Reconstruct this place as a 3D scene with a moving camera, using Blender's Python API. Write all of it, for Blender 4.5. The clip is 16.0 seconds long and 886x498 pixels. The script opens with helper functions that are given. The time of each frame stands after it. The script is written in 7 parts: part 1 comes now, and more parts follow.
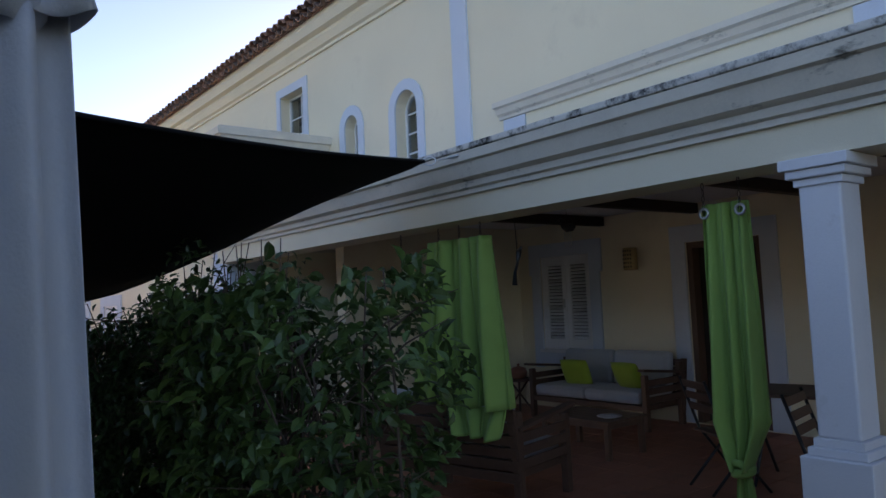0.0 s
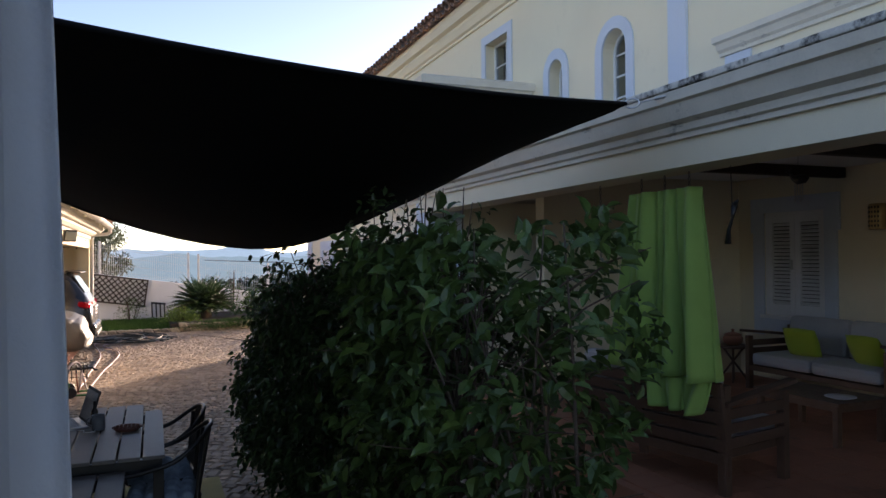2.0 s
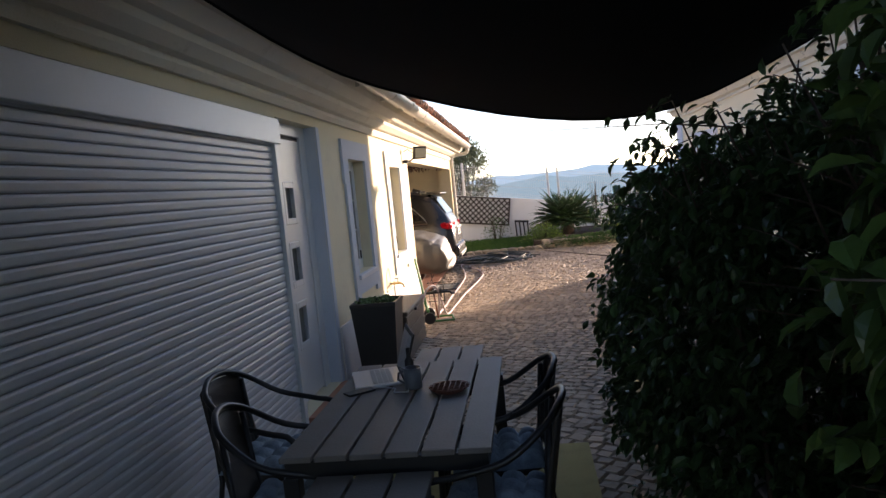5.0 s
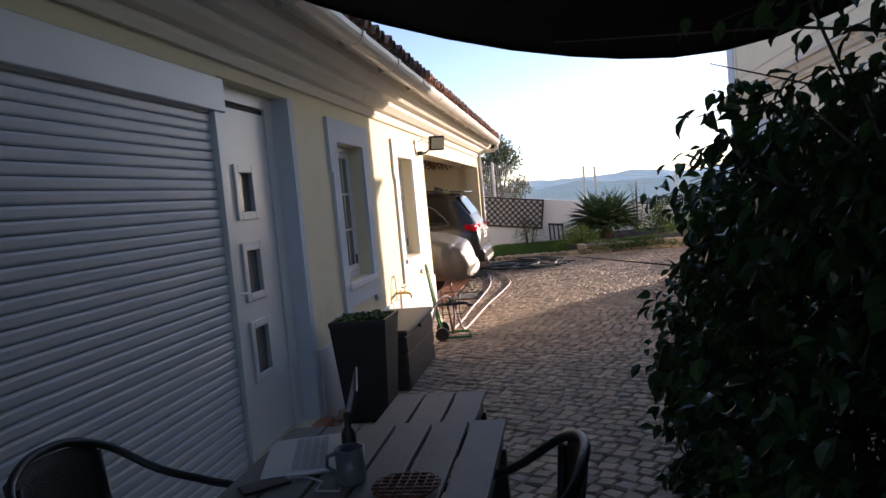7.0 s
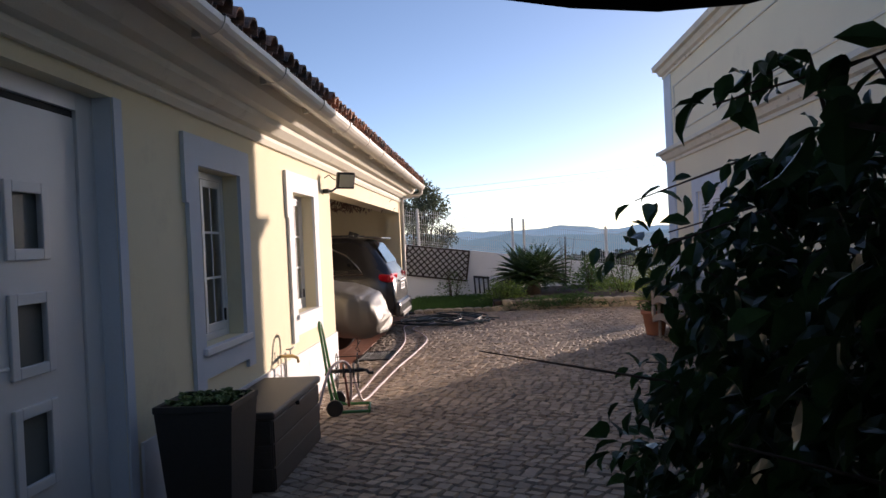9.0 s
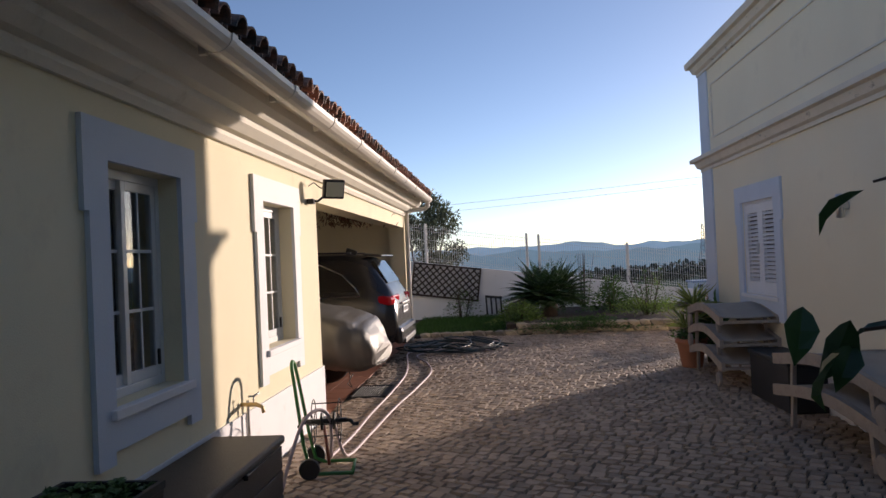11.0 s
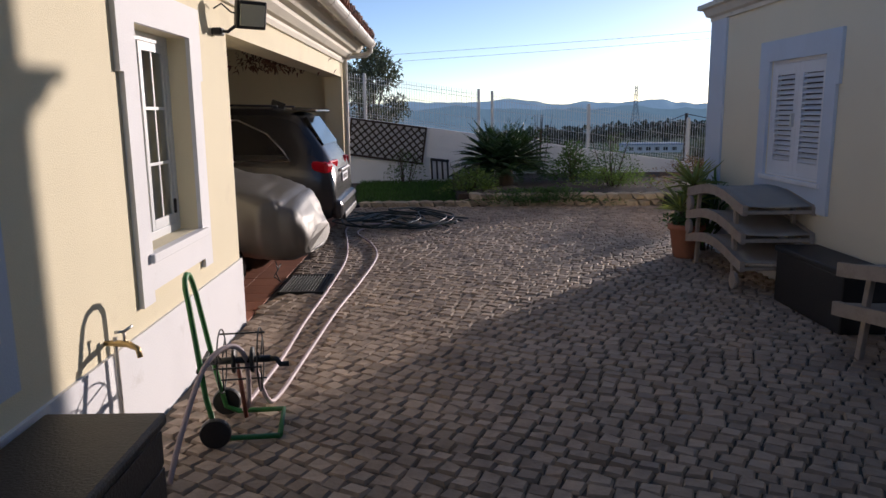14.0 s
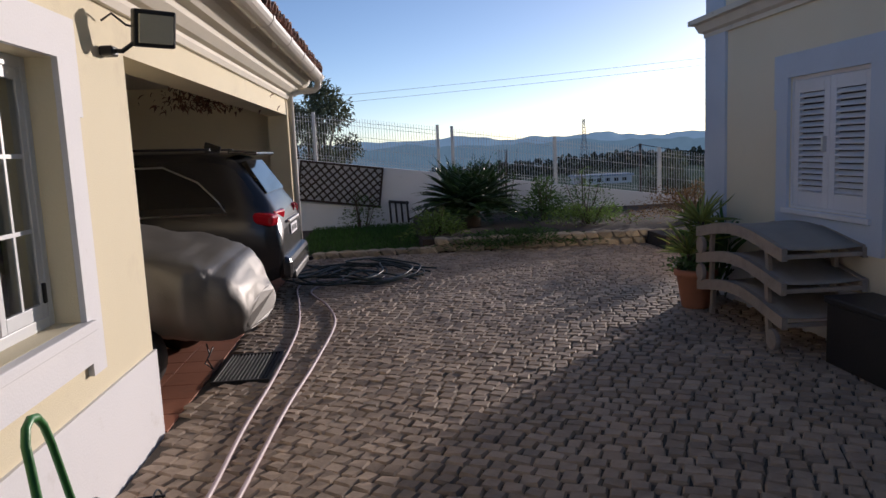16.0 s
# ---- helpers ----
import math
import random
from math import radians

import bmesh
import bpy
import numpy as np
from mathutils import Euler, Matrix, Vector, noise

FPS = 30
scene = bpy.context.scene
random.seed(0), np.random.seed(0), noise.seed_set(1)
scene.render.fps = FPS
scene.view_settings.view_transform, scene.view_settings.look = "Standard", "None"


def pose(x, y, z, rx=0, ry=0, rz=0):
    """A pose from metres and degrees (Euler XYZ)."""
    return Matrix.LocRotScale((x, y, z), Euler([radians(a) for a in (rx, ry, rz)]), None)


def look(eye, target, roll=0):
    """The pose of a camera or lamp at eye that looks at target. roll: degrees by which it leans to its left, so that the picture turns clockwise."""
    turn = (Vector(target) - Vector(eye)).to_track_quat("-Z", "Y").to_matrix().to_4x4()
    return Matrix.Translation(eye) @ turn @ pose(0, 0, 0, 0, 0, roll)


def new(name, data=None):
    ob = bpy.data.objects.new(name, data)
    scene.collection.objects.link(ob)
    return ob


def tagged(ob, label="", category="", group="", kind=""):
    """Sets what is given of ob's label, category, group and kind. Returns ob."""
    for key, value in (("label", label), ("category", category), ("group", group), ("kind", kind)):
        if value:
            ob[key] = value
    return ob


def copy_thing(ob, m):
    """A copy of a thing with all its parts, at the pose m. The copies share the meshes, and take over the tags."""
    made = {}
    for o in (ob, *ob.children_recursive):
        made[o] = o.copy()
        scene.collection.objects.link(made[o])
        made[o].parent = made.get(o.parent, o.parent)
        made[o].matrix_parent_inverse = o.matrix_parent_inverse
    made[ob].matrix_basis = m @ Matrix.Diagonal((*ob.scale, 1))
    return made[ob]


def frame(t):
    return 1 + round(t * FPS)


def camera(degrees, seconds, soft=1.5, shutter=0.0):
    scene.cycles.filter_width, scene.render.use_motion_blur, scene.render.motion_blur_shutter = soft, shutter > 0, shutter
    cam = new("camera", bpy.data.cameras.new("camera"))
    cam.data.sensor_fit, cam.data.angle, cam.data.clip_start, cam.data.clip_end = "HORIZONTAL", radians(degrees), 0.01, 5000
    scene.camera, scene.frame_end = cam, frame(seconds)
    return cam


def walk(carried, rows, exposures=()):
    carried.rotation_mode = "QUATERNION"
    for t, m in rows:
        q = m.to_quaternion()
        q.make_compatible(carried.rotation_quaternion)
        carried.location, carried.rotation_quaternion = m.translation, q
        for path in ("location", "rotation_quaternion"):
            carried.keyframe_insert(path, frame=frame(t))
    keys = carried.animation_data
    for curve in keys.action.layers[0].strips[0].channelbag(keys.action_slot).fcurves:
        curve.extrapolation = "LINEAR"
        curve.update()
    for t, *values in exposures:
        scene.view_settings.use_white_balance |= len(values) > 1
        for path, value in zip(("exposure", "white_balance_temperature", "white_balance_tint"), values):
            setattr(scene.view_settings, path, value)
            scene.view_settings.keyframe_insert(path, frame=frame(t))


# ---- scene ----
cam = camera(62.5, 16.0)
PATH = [
    (0, (-0.207, 0.813, 1.853), (1.023, 2.384, 1.994), -2.6),
    (0.5, (-0.119, 0.829, 1.858), (0.939, 2.52, 1.995), -0.5),
    (1, (-0.039, 0.874, 1.871), (0.85, 2.665, 1.943), -0.4),
    (1.5, (-0.007, 0.935, 1.877), (0.803, 2.763, 1.921), -0.1),
    (2, (0.052, 1.006, 1.87), (0.787, 2.865, 1.893), -0.5),
    (2.5, (0.151, 1.157, 1.859), (0.737, 3.069, 1.854), -1.1),
    (3, (0.183, 1.472, 1.811), (0.607, 3.426, 1.765), -1.8),
    (3.5, (0.21, 1.917, 1.753), (0.498, 3.896, 1.697), -1.9),
    (4, (0.243, 2.3, 1.708), (0.407, 4.292, 1.625), -2.3),
    (4.5, (0.316, 2.728, 1.676), (0.199, 4.72, 1.541), -4.3),
    (5, (0.296, 3.058, 1.648), (0.064, 5.039, 1.492), -5.6),
    (5.2, (0.301, 3.181, 1.636), (0.056, 5.16, 1.481), -6.0),
    (7.3, (0.384, 4.655, 1.509), (0.053, 6.624, 1.384), -5.2),
    (7.5, (0.406, 4.785, 1.504), (0.123, 6.762, 1.402), -3.8),
    (8, (0.417, 5.054, 1.481), (0.188, 7.039, 1.395), -2.5),
    (8.5, (0.404, 5.384, 1.494), (0.236, 7.376, 1.424), -2.4),
    (8.7, (0.407, 5.514, 1.495), (0.28, 7.51, 1.455), -2.7),
    (9.75, (0.47, 6.18, 1.512), (0.33, 8.175, 1.510), -2.5),
    (10.8, (0.424, 6.85, 1.529), (0.273, 8.844, 1.559), -2.3),
    (11, (0.426, 6.973, 1.527), (0.265, 8.967, 1.555), -2.6),
    (11.5, (0.377, 7.203, 1.528), (0.198, 9.195, 1.538), -2.4),
    (12, (0.409, 7.481, 1.578), (0.197, 9.459, 1.366), -3.2),
    (12.5, (0.343, 7.797, 1.596), (0.187, 9.761, 1.251), -1.2),
    (13, (0.177, 8.094, 1.607), (0.1, 10.043, 1.166), 0.3),
    (13.5, (0.118, 8.434, 1.609), (0.094, 10.388, 1.183), -0.5),
    (14, (0.07, 8.771, 1.592), (0.087, 10.737, 1.223), -0.6),
    (14.5, (-0.005, 9.087, 1.582), (0.042, 11.061, 1.267), -0.7),
    (15, (-0.025, 9.411, 1.575), (0.076, 11.386, 1.271), -1.2),
    (15.5, (-0.001, 9.741, 1.574), (0.113, 11.717, 1.286), -2.2),
    (16, (-0.031, 10.049, 1.581), (0.108, 12.025, 1.31), -2.6),
]
EXPOSURES = [(0, 1.35, 6800, 24), (2.5, 1.4, 7200, 24), (5.0, 1.5, 7100, 22), (8.5, 0.7, 6400, 22), (11.0, 0.32, 6300, 20), (12.5, 0.30, 5900, 18), (16.0, -0.1, 5800, 18)]
walk(cam, [(t, look(eye, target, roll)) for t, eye, target, roll in PATH], EXPOSURES)

# ---- world and sun: a low evening sun from the far right ----
SUN_TO = Vector((0.6225, 0.7826, 0.0))
SUN_EL = radians(7.6)
world = bpy.data.worlds.new("evening_sky")
scene.world = world
world.use_nodes = True
wn = world.node_tree.nodes
sky = wn.new("ShaderNodeTexSky")
sky.sky_type = "NISHITA"
sky.sun_disc = False
sky.sun_elevation = SUN_EL
sky.sun_rotation = math.atan2(SUN_TO.x, SUN_TO.y)
sky.air_density, sky.dust_density, sky.ozone_density = 0.56, 0.20, 1.1
wn["Background"].inputs["Strength"].default_value = 0.145
world.node_tree.links.new(sky.outputs[0], wn["Background"].inputs["Color"])
sun = new("sun", bpy.data.lights.new("sun", "SUN"))
sun.data.energy, sun.data.angle, sun.data.color = 4.5, radians(0.6), (1.0, 0.84, 0.66)
sun_at = SUN_TO * math.cos(SUN_EL) + Vector((0, 0, math.sin(SUN_EL)))
sun.matrix_world = look(sun_at * 60, (0, 0, 0))

# ---- materials ----


def mat(name, color, rough=0.6, metal=0.0, vary=0.12, scale=6.0, grain=60.0, bump=0.15, spec=0.5, sheen=0.0, per_object=0.0, per_island=0.0, through_light=0.0):
    """A surface with colour variation at two scales and a fine relief."""
    m = bpy.data.materials.new(name)
    m.use_nodes = True
    nt, b = m.node_tree, m.node_tree.nodes["Principled BSDF"]
    tex = nt.nodes.new("ShaderNodeTexCoord")
    big, fine = nt.nodes.new("ShaderNodeTexNoise"), nt.nodes.new("ShaderNodeTexNoise")
    big.inputs["Scale"].default_value, fine.inputs["Scale"].default_value = scale, grain
    big.inputs["Detail"].default_value, fine.inputs["Detail"].default_value = 5, 4
    geo = nt.nodes.new("ShaderNodeNewGeometry")
    for n in (big, fine):
        nt.links.new(geo.outputs["Position"], n.inputs["Vector"])
    ramp = nt.nodes.new("ShaderNodeMapRange")
    ramp.inputs["From Min"].default_value, ramp.inputs["From Max"].default_value = 0.3, 0.7
    ramp.inputs["To Min"].default_value, ramp.inputs["To Max"].default_value = 1 - vary, 1 + vary
    mix = nt.nodes.new("ShaderNodeMath")
    mix.operation = "MULTIPLY_ADD"
    mix.inputs[1].default_value, mix.inputs[2].default_value = 0.35, 0.32
    nt.links.new(fine.outputs["Fac"], mix.inputs[0])
    add = nt.nodes.new("ShaderNodeMath")
    add.operation = "MULTIPLY_ADD"
    add.inputs[1].default_value = 0.65
    nt.links.new(big.outputs["Fac"], add.inputs[0])
    nt.links.new(mix.outputs[0], add.inputs[2])
    add2 = nt.nodes.new("ShaderNodeMath")
    add2.operation = "SUBTRACT"
    add2.inputs[1].default_value = 0.16
    nt.links.new(add.outputs[0], add2.inputs[0])
    nt.links.new(add2.outputs[0], ramp.inputs["Value"])
    value = ramp.outputs[0]
    for amount, sock in ((per_object, "obj"), (per_island, "isl")):
        if amount:
            src = nt.nodes.new("ShaderNodeObjectInfo").outputs["Random"] if sock == "obj" else geo.outputs["Random Per Island"]
            r = nt.nodes.new("ShaderNodeMapRange")
            r.inputs["To Min"].default_value, r.inputs["To Max"].default_value = 1 - amount, 1 + amount
            nt.links.new(src, r.inputs["Value"])
            mul = nt.nodes.new("ShaderNodeMath")
            mul.operation = "MULTIPLY"
            nt.links.new(value, mul.inputs[0])
            nt.links.new(r.outputs[0], mul.inputs[1])
            value = mul.outputs[0]
    col = nt.nodes.new("ShaderNodeVectorMath")
    col.operation = "SCALE"
    col.inputs[0].default_value = color[:3]
    nt.links.new(value, col.inputs["Scale"])
    nt.links.new(col.outputs[0], b.inputs["Base Color"])
    b.inputs["Roughness"].default_value, b.inputs["Metallic"].default_value = rough, metal
    b.inputs["Specular IOR Level"].default_value = spec
    if sheen:
        b.inputs["Sheen Weight"].default_value = sheen
    if bump:
        bp = nt.nodes.new("ShaderNodeBump")
        bp.inputs["Strength"].default_value, bp.inputs["Distance"].default_value = bump, 0.01
        nt.links.new(fine.outputs["Fac"], bp.inputs["Height"])
        nt.links.new(bp.outputs[0], b.inputs["Normal"])
    if through_light:
        tr = nt.nodes.new("ShaderNodeBsdfTranslucent")
        ms = nt.nodes.new("ShaderNodeMixShader")
        ms.inputs[0].default_value = through_light
        nt.links.new(col.outputs[0], tr.inputs["Color"])
        nt.links.new(b.outputs[0], ms.inputs[1])
        nt.links.new(tr.outputs[0], ms.inputs[2])
        nt.links.new(ms.outputs[0], nt.nodes["Material Output"].inputs["Surface"])
    return m


def stained(m, dark, scale=2.5, low=0.55, high=0.75, stretch=(1, 1, 1)):
    """Dark patches of lichen or dirt with outlines of their own over an existing surface."""
    nt = m.node_tree
    b = nt.nodes["Principled BSDF"]
    old = b.inputs["Base Color"].links[0].from_socket
    geo, mp = nt.nodes.new("ShaderNodeNewGeometry"), nt.nodes.new("ShaderNodeMapping")
    mp.inputs["Scale"].default_value = stretch
    n = nt.nodes.new("ShaderNodeTexNoise")
    n.inputs["Scale"].default_value, n.inputs["Detail"].default_value, n.inputs["Roughness"].default_value = scale, 8, 0.7
    r = nt.nodes.new("ShaderNodeMapRange")
    r.inputs["From Min"].default_value, r.inputs["From Max"].default_value = low, high
    mx = nt.nodes.new("ShaderNodeMix")
    mx.data_type = "RGBA"
    mx.inputs[7].default_value = (*dark, 1)
    nt.links.new(geo.outputs["Position"], mp.inputs[0])
    nt.links.new(mp.outputs[0], n.inputs["Vector"])
    nt.links.new(n.outputs["Fac"], r.inputs["Value"])
    nt.links.new(r.outputs[0], mx.inputs[0])
    nt.links.new(old, mx.inputs[6])
    nt.links.new(mx.outputs[2], b.inputs["Base Color"])
    return m


def glass(name, tint=(0.8, 0.85, 0.85), rough=0.02):
    m = bpy.data.materials.new(name)
    m.use_nodes = True
    b = m.node_tree.nodes["Principled BSDF"]
    b.inputs["Base Color"].default_value = (*tint, 1)
    b.inputs["Transmission Weight"].default_value = 1.0
    b.inputs["Roughness"].default_value, b.inputs["IOR"].default_value = rough, 1.45
    return m


M = {}
M["render"] = stained(mat("cream_render", (0.74, 0.67, 0.48), 0.85, vary=0.06, scale=1.2, grain=140, bump=0.25), (0.62, 0.54, 0.39), 1.5, 0.58, 0.85)
M["house"] = stained(mat("pale_cream_render", (0.76, 0.68, 0.51), 0.85, vary=0.06, scale=0.9, grain=120, bump=0.2), (0.64, 0.56, 0.42), 0.9, 0.58, 0.85)
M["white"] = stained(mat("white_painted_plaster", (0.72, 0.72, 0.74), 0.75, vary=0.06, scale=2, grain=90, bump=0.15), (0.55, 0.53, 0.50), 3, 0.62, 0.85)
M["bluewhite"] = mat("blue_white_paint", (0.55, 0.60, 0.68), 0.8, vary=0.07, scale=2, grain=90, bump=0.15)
M["cornice"] = stained(mat("weathered_cornice", (0.62, 0.57, 0.48), 0.85, vary=0.12, scale=4, grain=70, bump=0.3), (0.12, 0.11, 0.09), 5, 0.60, 0.72, (1, 0.6, 1.6))
M["lichen"] = stained(mat("lichened_coping", (0.55, 0.53, 0.48), 0.9, vary=0.2, scale=7, grain=80, bump=0.5), (0.05, 0.05, 0.045), 9, 0.48, 0.62)
M["cornice_w"] = stained(mat("painted_eave_moulding", (0.70, 0.66, 0.57), 0.75, vary=0.06, scale=3, grain=80, bump=0.15), (0.5, 0.45, 0.36), 4, 0.6, 0.8)
M["gutter"] = mat("painted_metal_gutter", (0.62, 0.58, 0.52), 0.4, vary=0.06, scale=5, bump=0.03)
M["tile"] = stained(mat("clay_roof_tile", (0.30, 0.155, 0.10), 0.85, vary=0.25, scale=9, grain=60, bump=0.4, per_object=0.25, per_island=0.25), (0.085, 0.08, 0.075), 7, 0.42, 0.62)
M["terra"] = stained(mat("terracotta_floor_tile", (0.36, 0.15, 0.09), 0.55, vary=0.15, scale=5, grain=50, bump=0.15, per_object=0.12), (0.2, 0.11, 0.08), 3, 0.58, 0.8)
M["joint"] = mat("sandy_joint", (0.10, 0.082, 0.064), 0.95, vary=0.3, scale=9, grain=120, bump=0.5)
M["stone"] = stained(mat("granite_sett", (0.355, 0.275, 0.205), 0.75, vary=0.2, scale=8, grain=45, bump=0.4, spec=0.25, per_object=0.22, per_island=0.22), (0.20, 0.15, 0.12), 1.3, 0.50, 0.8)
M["aluw"] = mat("white_lacquered_aluminium", (0.66, 0.68, 0.70), 0.35, vary=0.03, scale=3, grain=40, bump=0.02)
M["shutter"] = mat("grey_white_roller_slat", (0.50, 0.53, 0.57), 0.38, vary=0.04, scale=2, grain=30, bump=0.03)
M["dark_gap"] = mat("dark_gap", (0.02, 0.02, 0.022), 0.8, vary=0.1)
M["glass"] = glass("window_glass")
M["frost"] = mat("frosted_dark_pane", (0.16, 0.17, 0.16), 0.2, vary=0.05, bump=0.05)
# Dimness of unlit rooms put into a dark grey colour.
M["interior"] = mat("interior_shade_grey", (0.10, 0.10, 0.10), 0.9, vary=0.1)
M["wood_dark"] = mat("dark_stained_wood", (0.093, 0.051, 0.034), 0.5, vary=0.3, scale=9, grain=50, bump=0.2)
M["beam"] = mat("dark_brown_beam", (0.035, 0.024, 0.018), 0.7, vary=0.3, scale=7, grain=40, bump=0.25)
M["black_mat"] = mat("black_shade_cloth", (0.006, 0.006, 0.007), 0.9, vary=0.2, scale=30, grain=300, bump=0.1, spec=0.15)
M["curtain_w"] = mat("grey_white_curtain", (0.54, 0.56, 0.60), 0.85, vary=0.06, scale=8, grain=200, bump=0.15, sheen=0.2, through_light=0.15)
M["curtain_g"] = mat("apple_green_curtain", (0.32, 0.50, 0.12), 0.8, vary=0.08, scale=8, grain=220, bump=0.15, sheen=0.2, through_light=0.3)
M["chrome"] = mat("steel", (0.6, 0.6, 0.6), 0.3, metal=1.0, vary=0.08, bump=0.03)
M["black"] = mat("black_lacquered_metal", (0.012, 0.012, 0.013), 0.4, vary=0.2, bump=0.05)
M["black_plastic"] = mat("black_plastic", (0.018, 0.017, 0.017), 0.5, vary=0.2, scale=10, bump=0.12)
M["soil"] = mat("soil", (0.05, 0.035, 0.025), 0.95, vary=0.3, scale=20, bump=0.6)
M["leaf_h"] = mat("hedge_leaf", (0.062, 0.110, 0.028), 0.36, vary=0.3, scale=3, grain=40, bump=0.1, per_island=0.5, through_light=0.25)
M["leaf_f"] = mat("fig_leaf", (0.036, 0.074, 0.024), 0.3, vary=0.3, scale=3, grain=40, bump=0.05, per_island=0.4, through_light=0.25)
M["bark"] = mat("bark", (0.08, 0.055, 0.04), 0.9, vary=0.3, scale=20, bump=0.5)
M["grass"] = mat("grass_blades", (0.06, 0.13, 0.025), 0.7, vary=0.3, scale=2, bump=0.1, per_island=0.4, through_light=0.3)
M["ground"] = mat("dry_ground", (0.085, 0.085, 0.045), 0.95, vary=0.3, scale=0.1, grain=3, bump=0.3)

# ---- mesh helpers ----


def box(bm, x0, x1, y0, y1, z0, z1, bevel=0.0):
    vs = [bm.verts.new(p) for p in ((x0, y0, z0), (x1, y0, z0), (x1, y1, z0), (x0, y1, z0), (x0, y0, z1), (x1, y0, z1), (x1, y1, z1), (x0, y1, z1))]
    fs = [bm.faces.new([vs[i] for i in f]) for f in ((3, 2, 1, 0), (4, 5, 6, 7), (0, 1, 5, 4), (1, 2, 6, 5), (2, 3, 7, 6), (3, 0, 4, 7))]
    if bevel:
        es = list({e for f in fs for e in f.edges})
        bmesh.ops.bevel(bm, geom=es, offset=bevel, segments=2, profile=0.5, affect="EDGES", clamp_overlap=True)
    return vs


def boxm(bm, m, sx, sy, sz, bevel=0.0):
    """A box of that size centred on the pose m."""
    tmp = bmesh.new()
    box(tmp, -sx / 2, sx / 2, -sy / 2, sy / 2, -sz / 2, sz / 2, bevel)
    tmp.transform(m)
    data = bpy.data.meshes.new("tmp")
    tmp.to_mesh(data)
    tmp.free()
    bm.from_mesh(data)
    bpy.data.meshes.remove(data)


def tube(bm, pts, r, n=8, closed=False, caps=True):
    """A round tube along points; r a number or one per point."""
    pts = [Vector(p) for p in pts]
    rs = [r] * len(pts) if isinstance(r, (int, float)) else list(r)
    rings, side = [], None
    for i, p in enumerate(pts):
        a, c = pts[i - 1] if (i or closed) else p, pts[(i + 1) % len(pts)] if (i < len(pts) - 1 or closed) else p
        d = (c - a).normalized()
        if side is None:
            side = d.orthogonal().normalized()
        side = (side - d * side.dot(d)).normalized() if (side - d * side.dot(d)).length > 1e-4 else d.orthogonal().normalized()
        up = d.cross(side)
        rings.append([bm.verts.new(p + (side * math.cos(k * 2 * math.pi / n) + up * math.sin(k * 2 * math.pi / n)) * rs[i]) for k in range(n)])
    m = len(rings)
    for i in range(m if closed else m - 1):
        a, b = rings[i], rings[(i + 1) % m]
        for k in range(n):
            f = bm.faces.new((a[k], a[(k + 1) % n], b[(k + 1) % n], b[k]))
            f.smooth = True
    if caps and not closed:
        bm.faces.new(rings[0][::-1])
        bm.faces.new(rings[-1])


def lathe(bm, profile, n=24, at=(0, 0, 0), cap=True):
    """A turned shape: profile of (radius, height)."""
    rings = [[bm.verts.new((at[0] + r * math.cos(2 * math.pi * k / n), at[1] + r * math.sin(2 * math.pi * k / n), at[2] + z)) for k in range(n)] for r, z in profile]
    for a, b in zip(rings, rings[1:]):
        for k in range(n):
            bm.faces.new((a[k], a[(k + 1) % n], b[(k + 1) % n], b[k])).smooth = True
    if cap:
        bm.faces.new(rings[0][::-1])
        bm.faces.new(rings[-1])


def extrude_profile(bm, profile, axis, a, b):
    """A moulding: a closed profile of (out, z) run along an axis between a and b; place() maps (out, z, along)."""
    rings = [[bm.verts.new(axis(o, z, s)) for o, z in profile] for s in (a, b)]
    n = len(profile)
    for k in range(n):
        bm.faces.new((rings[0][k], rings[0][(k + 1) % n], rings[1][(k + 1) % n], rings[1][k]))
    bm.faces.new(rings[0][::-1])
    bm.faces.new(rings[1])


def finish(name, bm, material):
    bmesh.ops.recalc_face_normals(bm, faces=bm.faces)
    data = bpy.data.meshes.new(name)
    bm.to_mesh(data)
    bm.free()
    data.materials.append(material)
    return data


def part(name, bm, material, parent=None, label=""):
    ob = new(name, finish(name, bm, material))
    if parent is not None:
        ob.parent = parent
        ob.matrix_parent_inverse = Matrix.Identity(4)
    if label:
        ob["label"] = label
    return ob


def thing(name, label, category, at=(0, 0, 0), turn=0.0, group="", kind=""):
    ob = new(name)
    ob.matrix_basis = pose(*at, 0, 0, turn)
    return tagged(ob, label, category, group, kind)


def setting(name, bm, material, label, category):
    return tagged(part(name, bm, material), label, category, kind="structure")


def wall_x(bm, x0, x1, y0, y1, z0, z1, holes):
    """A wall between x0 and x1 with rectangular holes (y0, y1, z0, z1) through it."""
    ys = sorted({y0, y1, *[v for h in holes for v in h[:2]]})
    zs = sorted({z0, z1, *[v for h in holes for v in h[2:]]})
    for a, b in zip(ys, ys[1:]):
        for c, d in zip(zs, zs[1:]):
            if not any(h[0] <= a and b <= h[1] and h[2] <= c and d <= h[3] for h in holes):
                box(bm, x0, x1, a, b, c, d)


def wall_y(bm, y0, y1, x0, x1, z0, z1, holes=()):
    xs = sorted({x0, x1, *[v for h in holes for v in h[:2]]})
    zs = sorted({z0, z1, *[v for h in holes for v in h[2:]]})
    for a, b in zip(xs, xs[1:]):
        for c, d in zip(zs, zs[1:]):
            if not any(h[0] <= a and b <= h[1] and h[2] <= c and d <= h[3] for h in holes):
                box(bm, a, b, y0, y1, c, d)

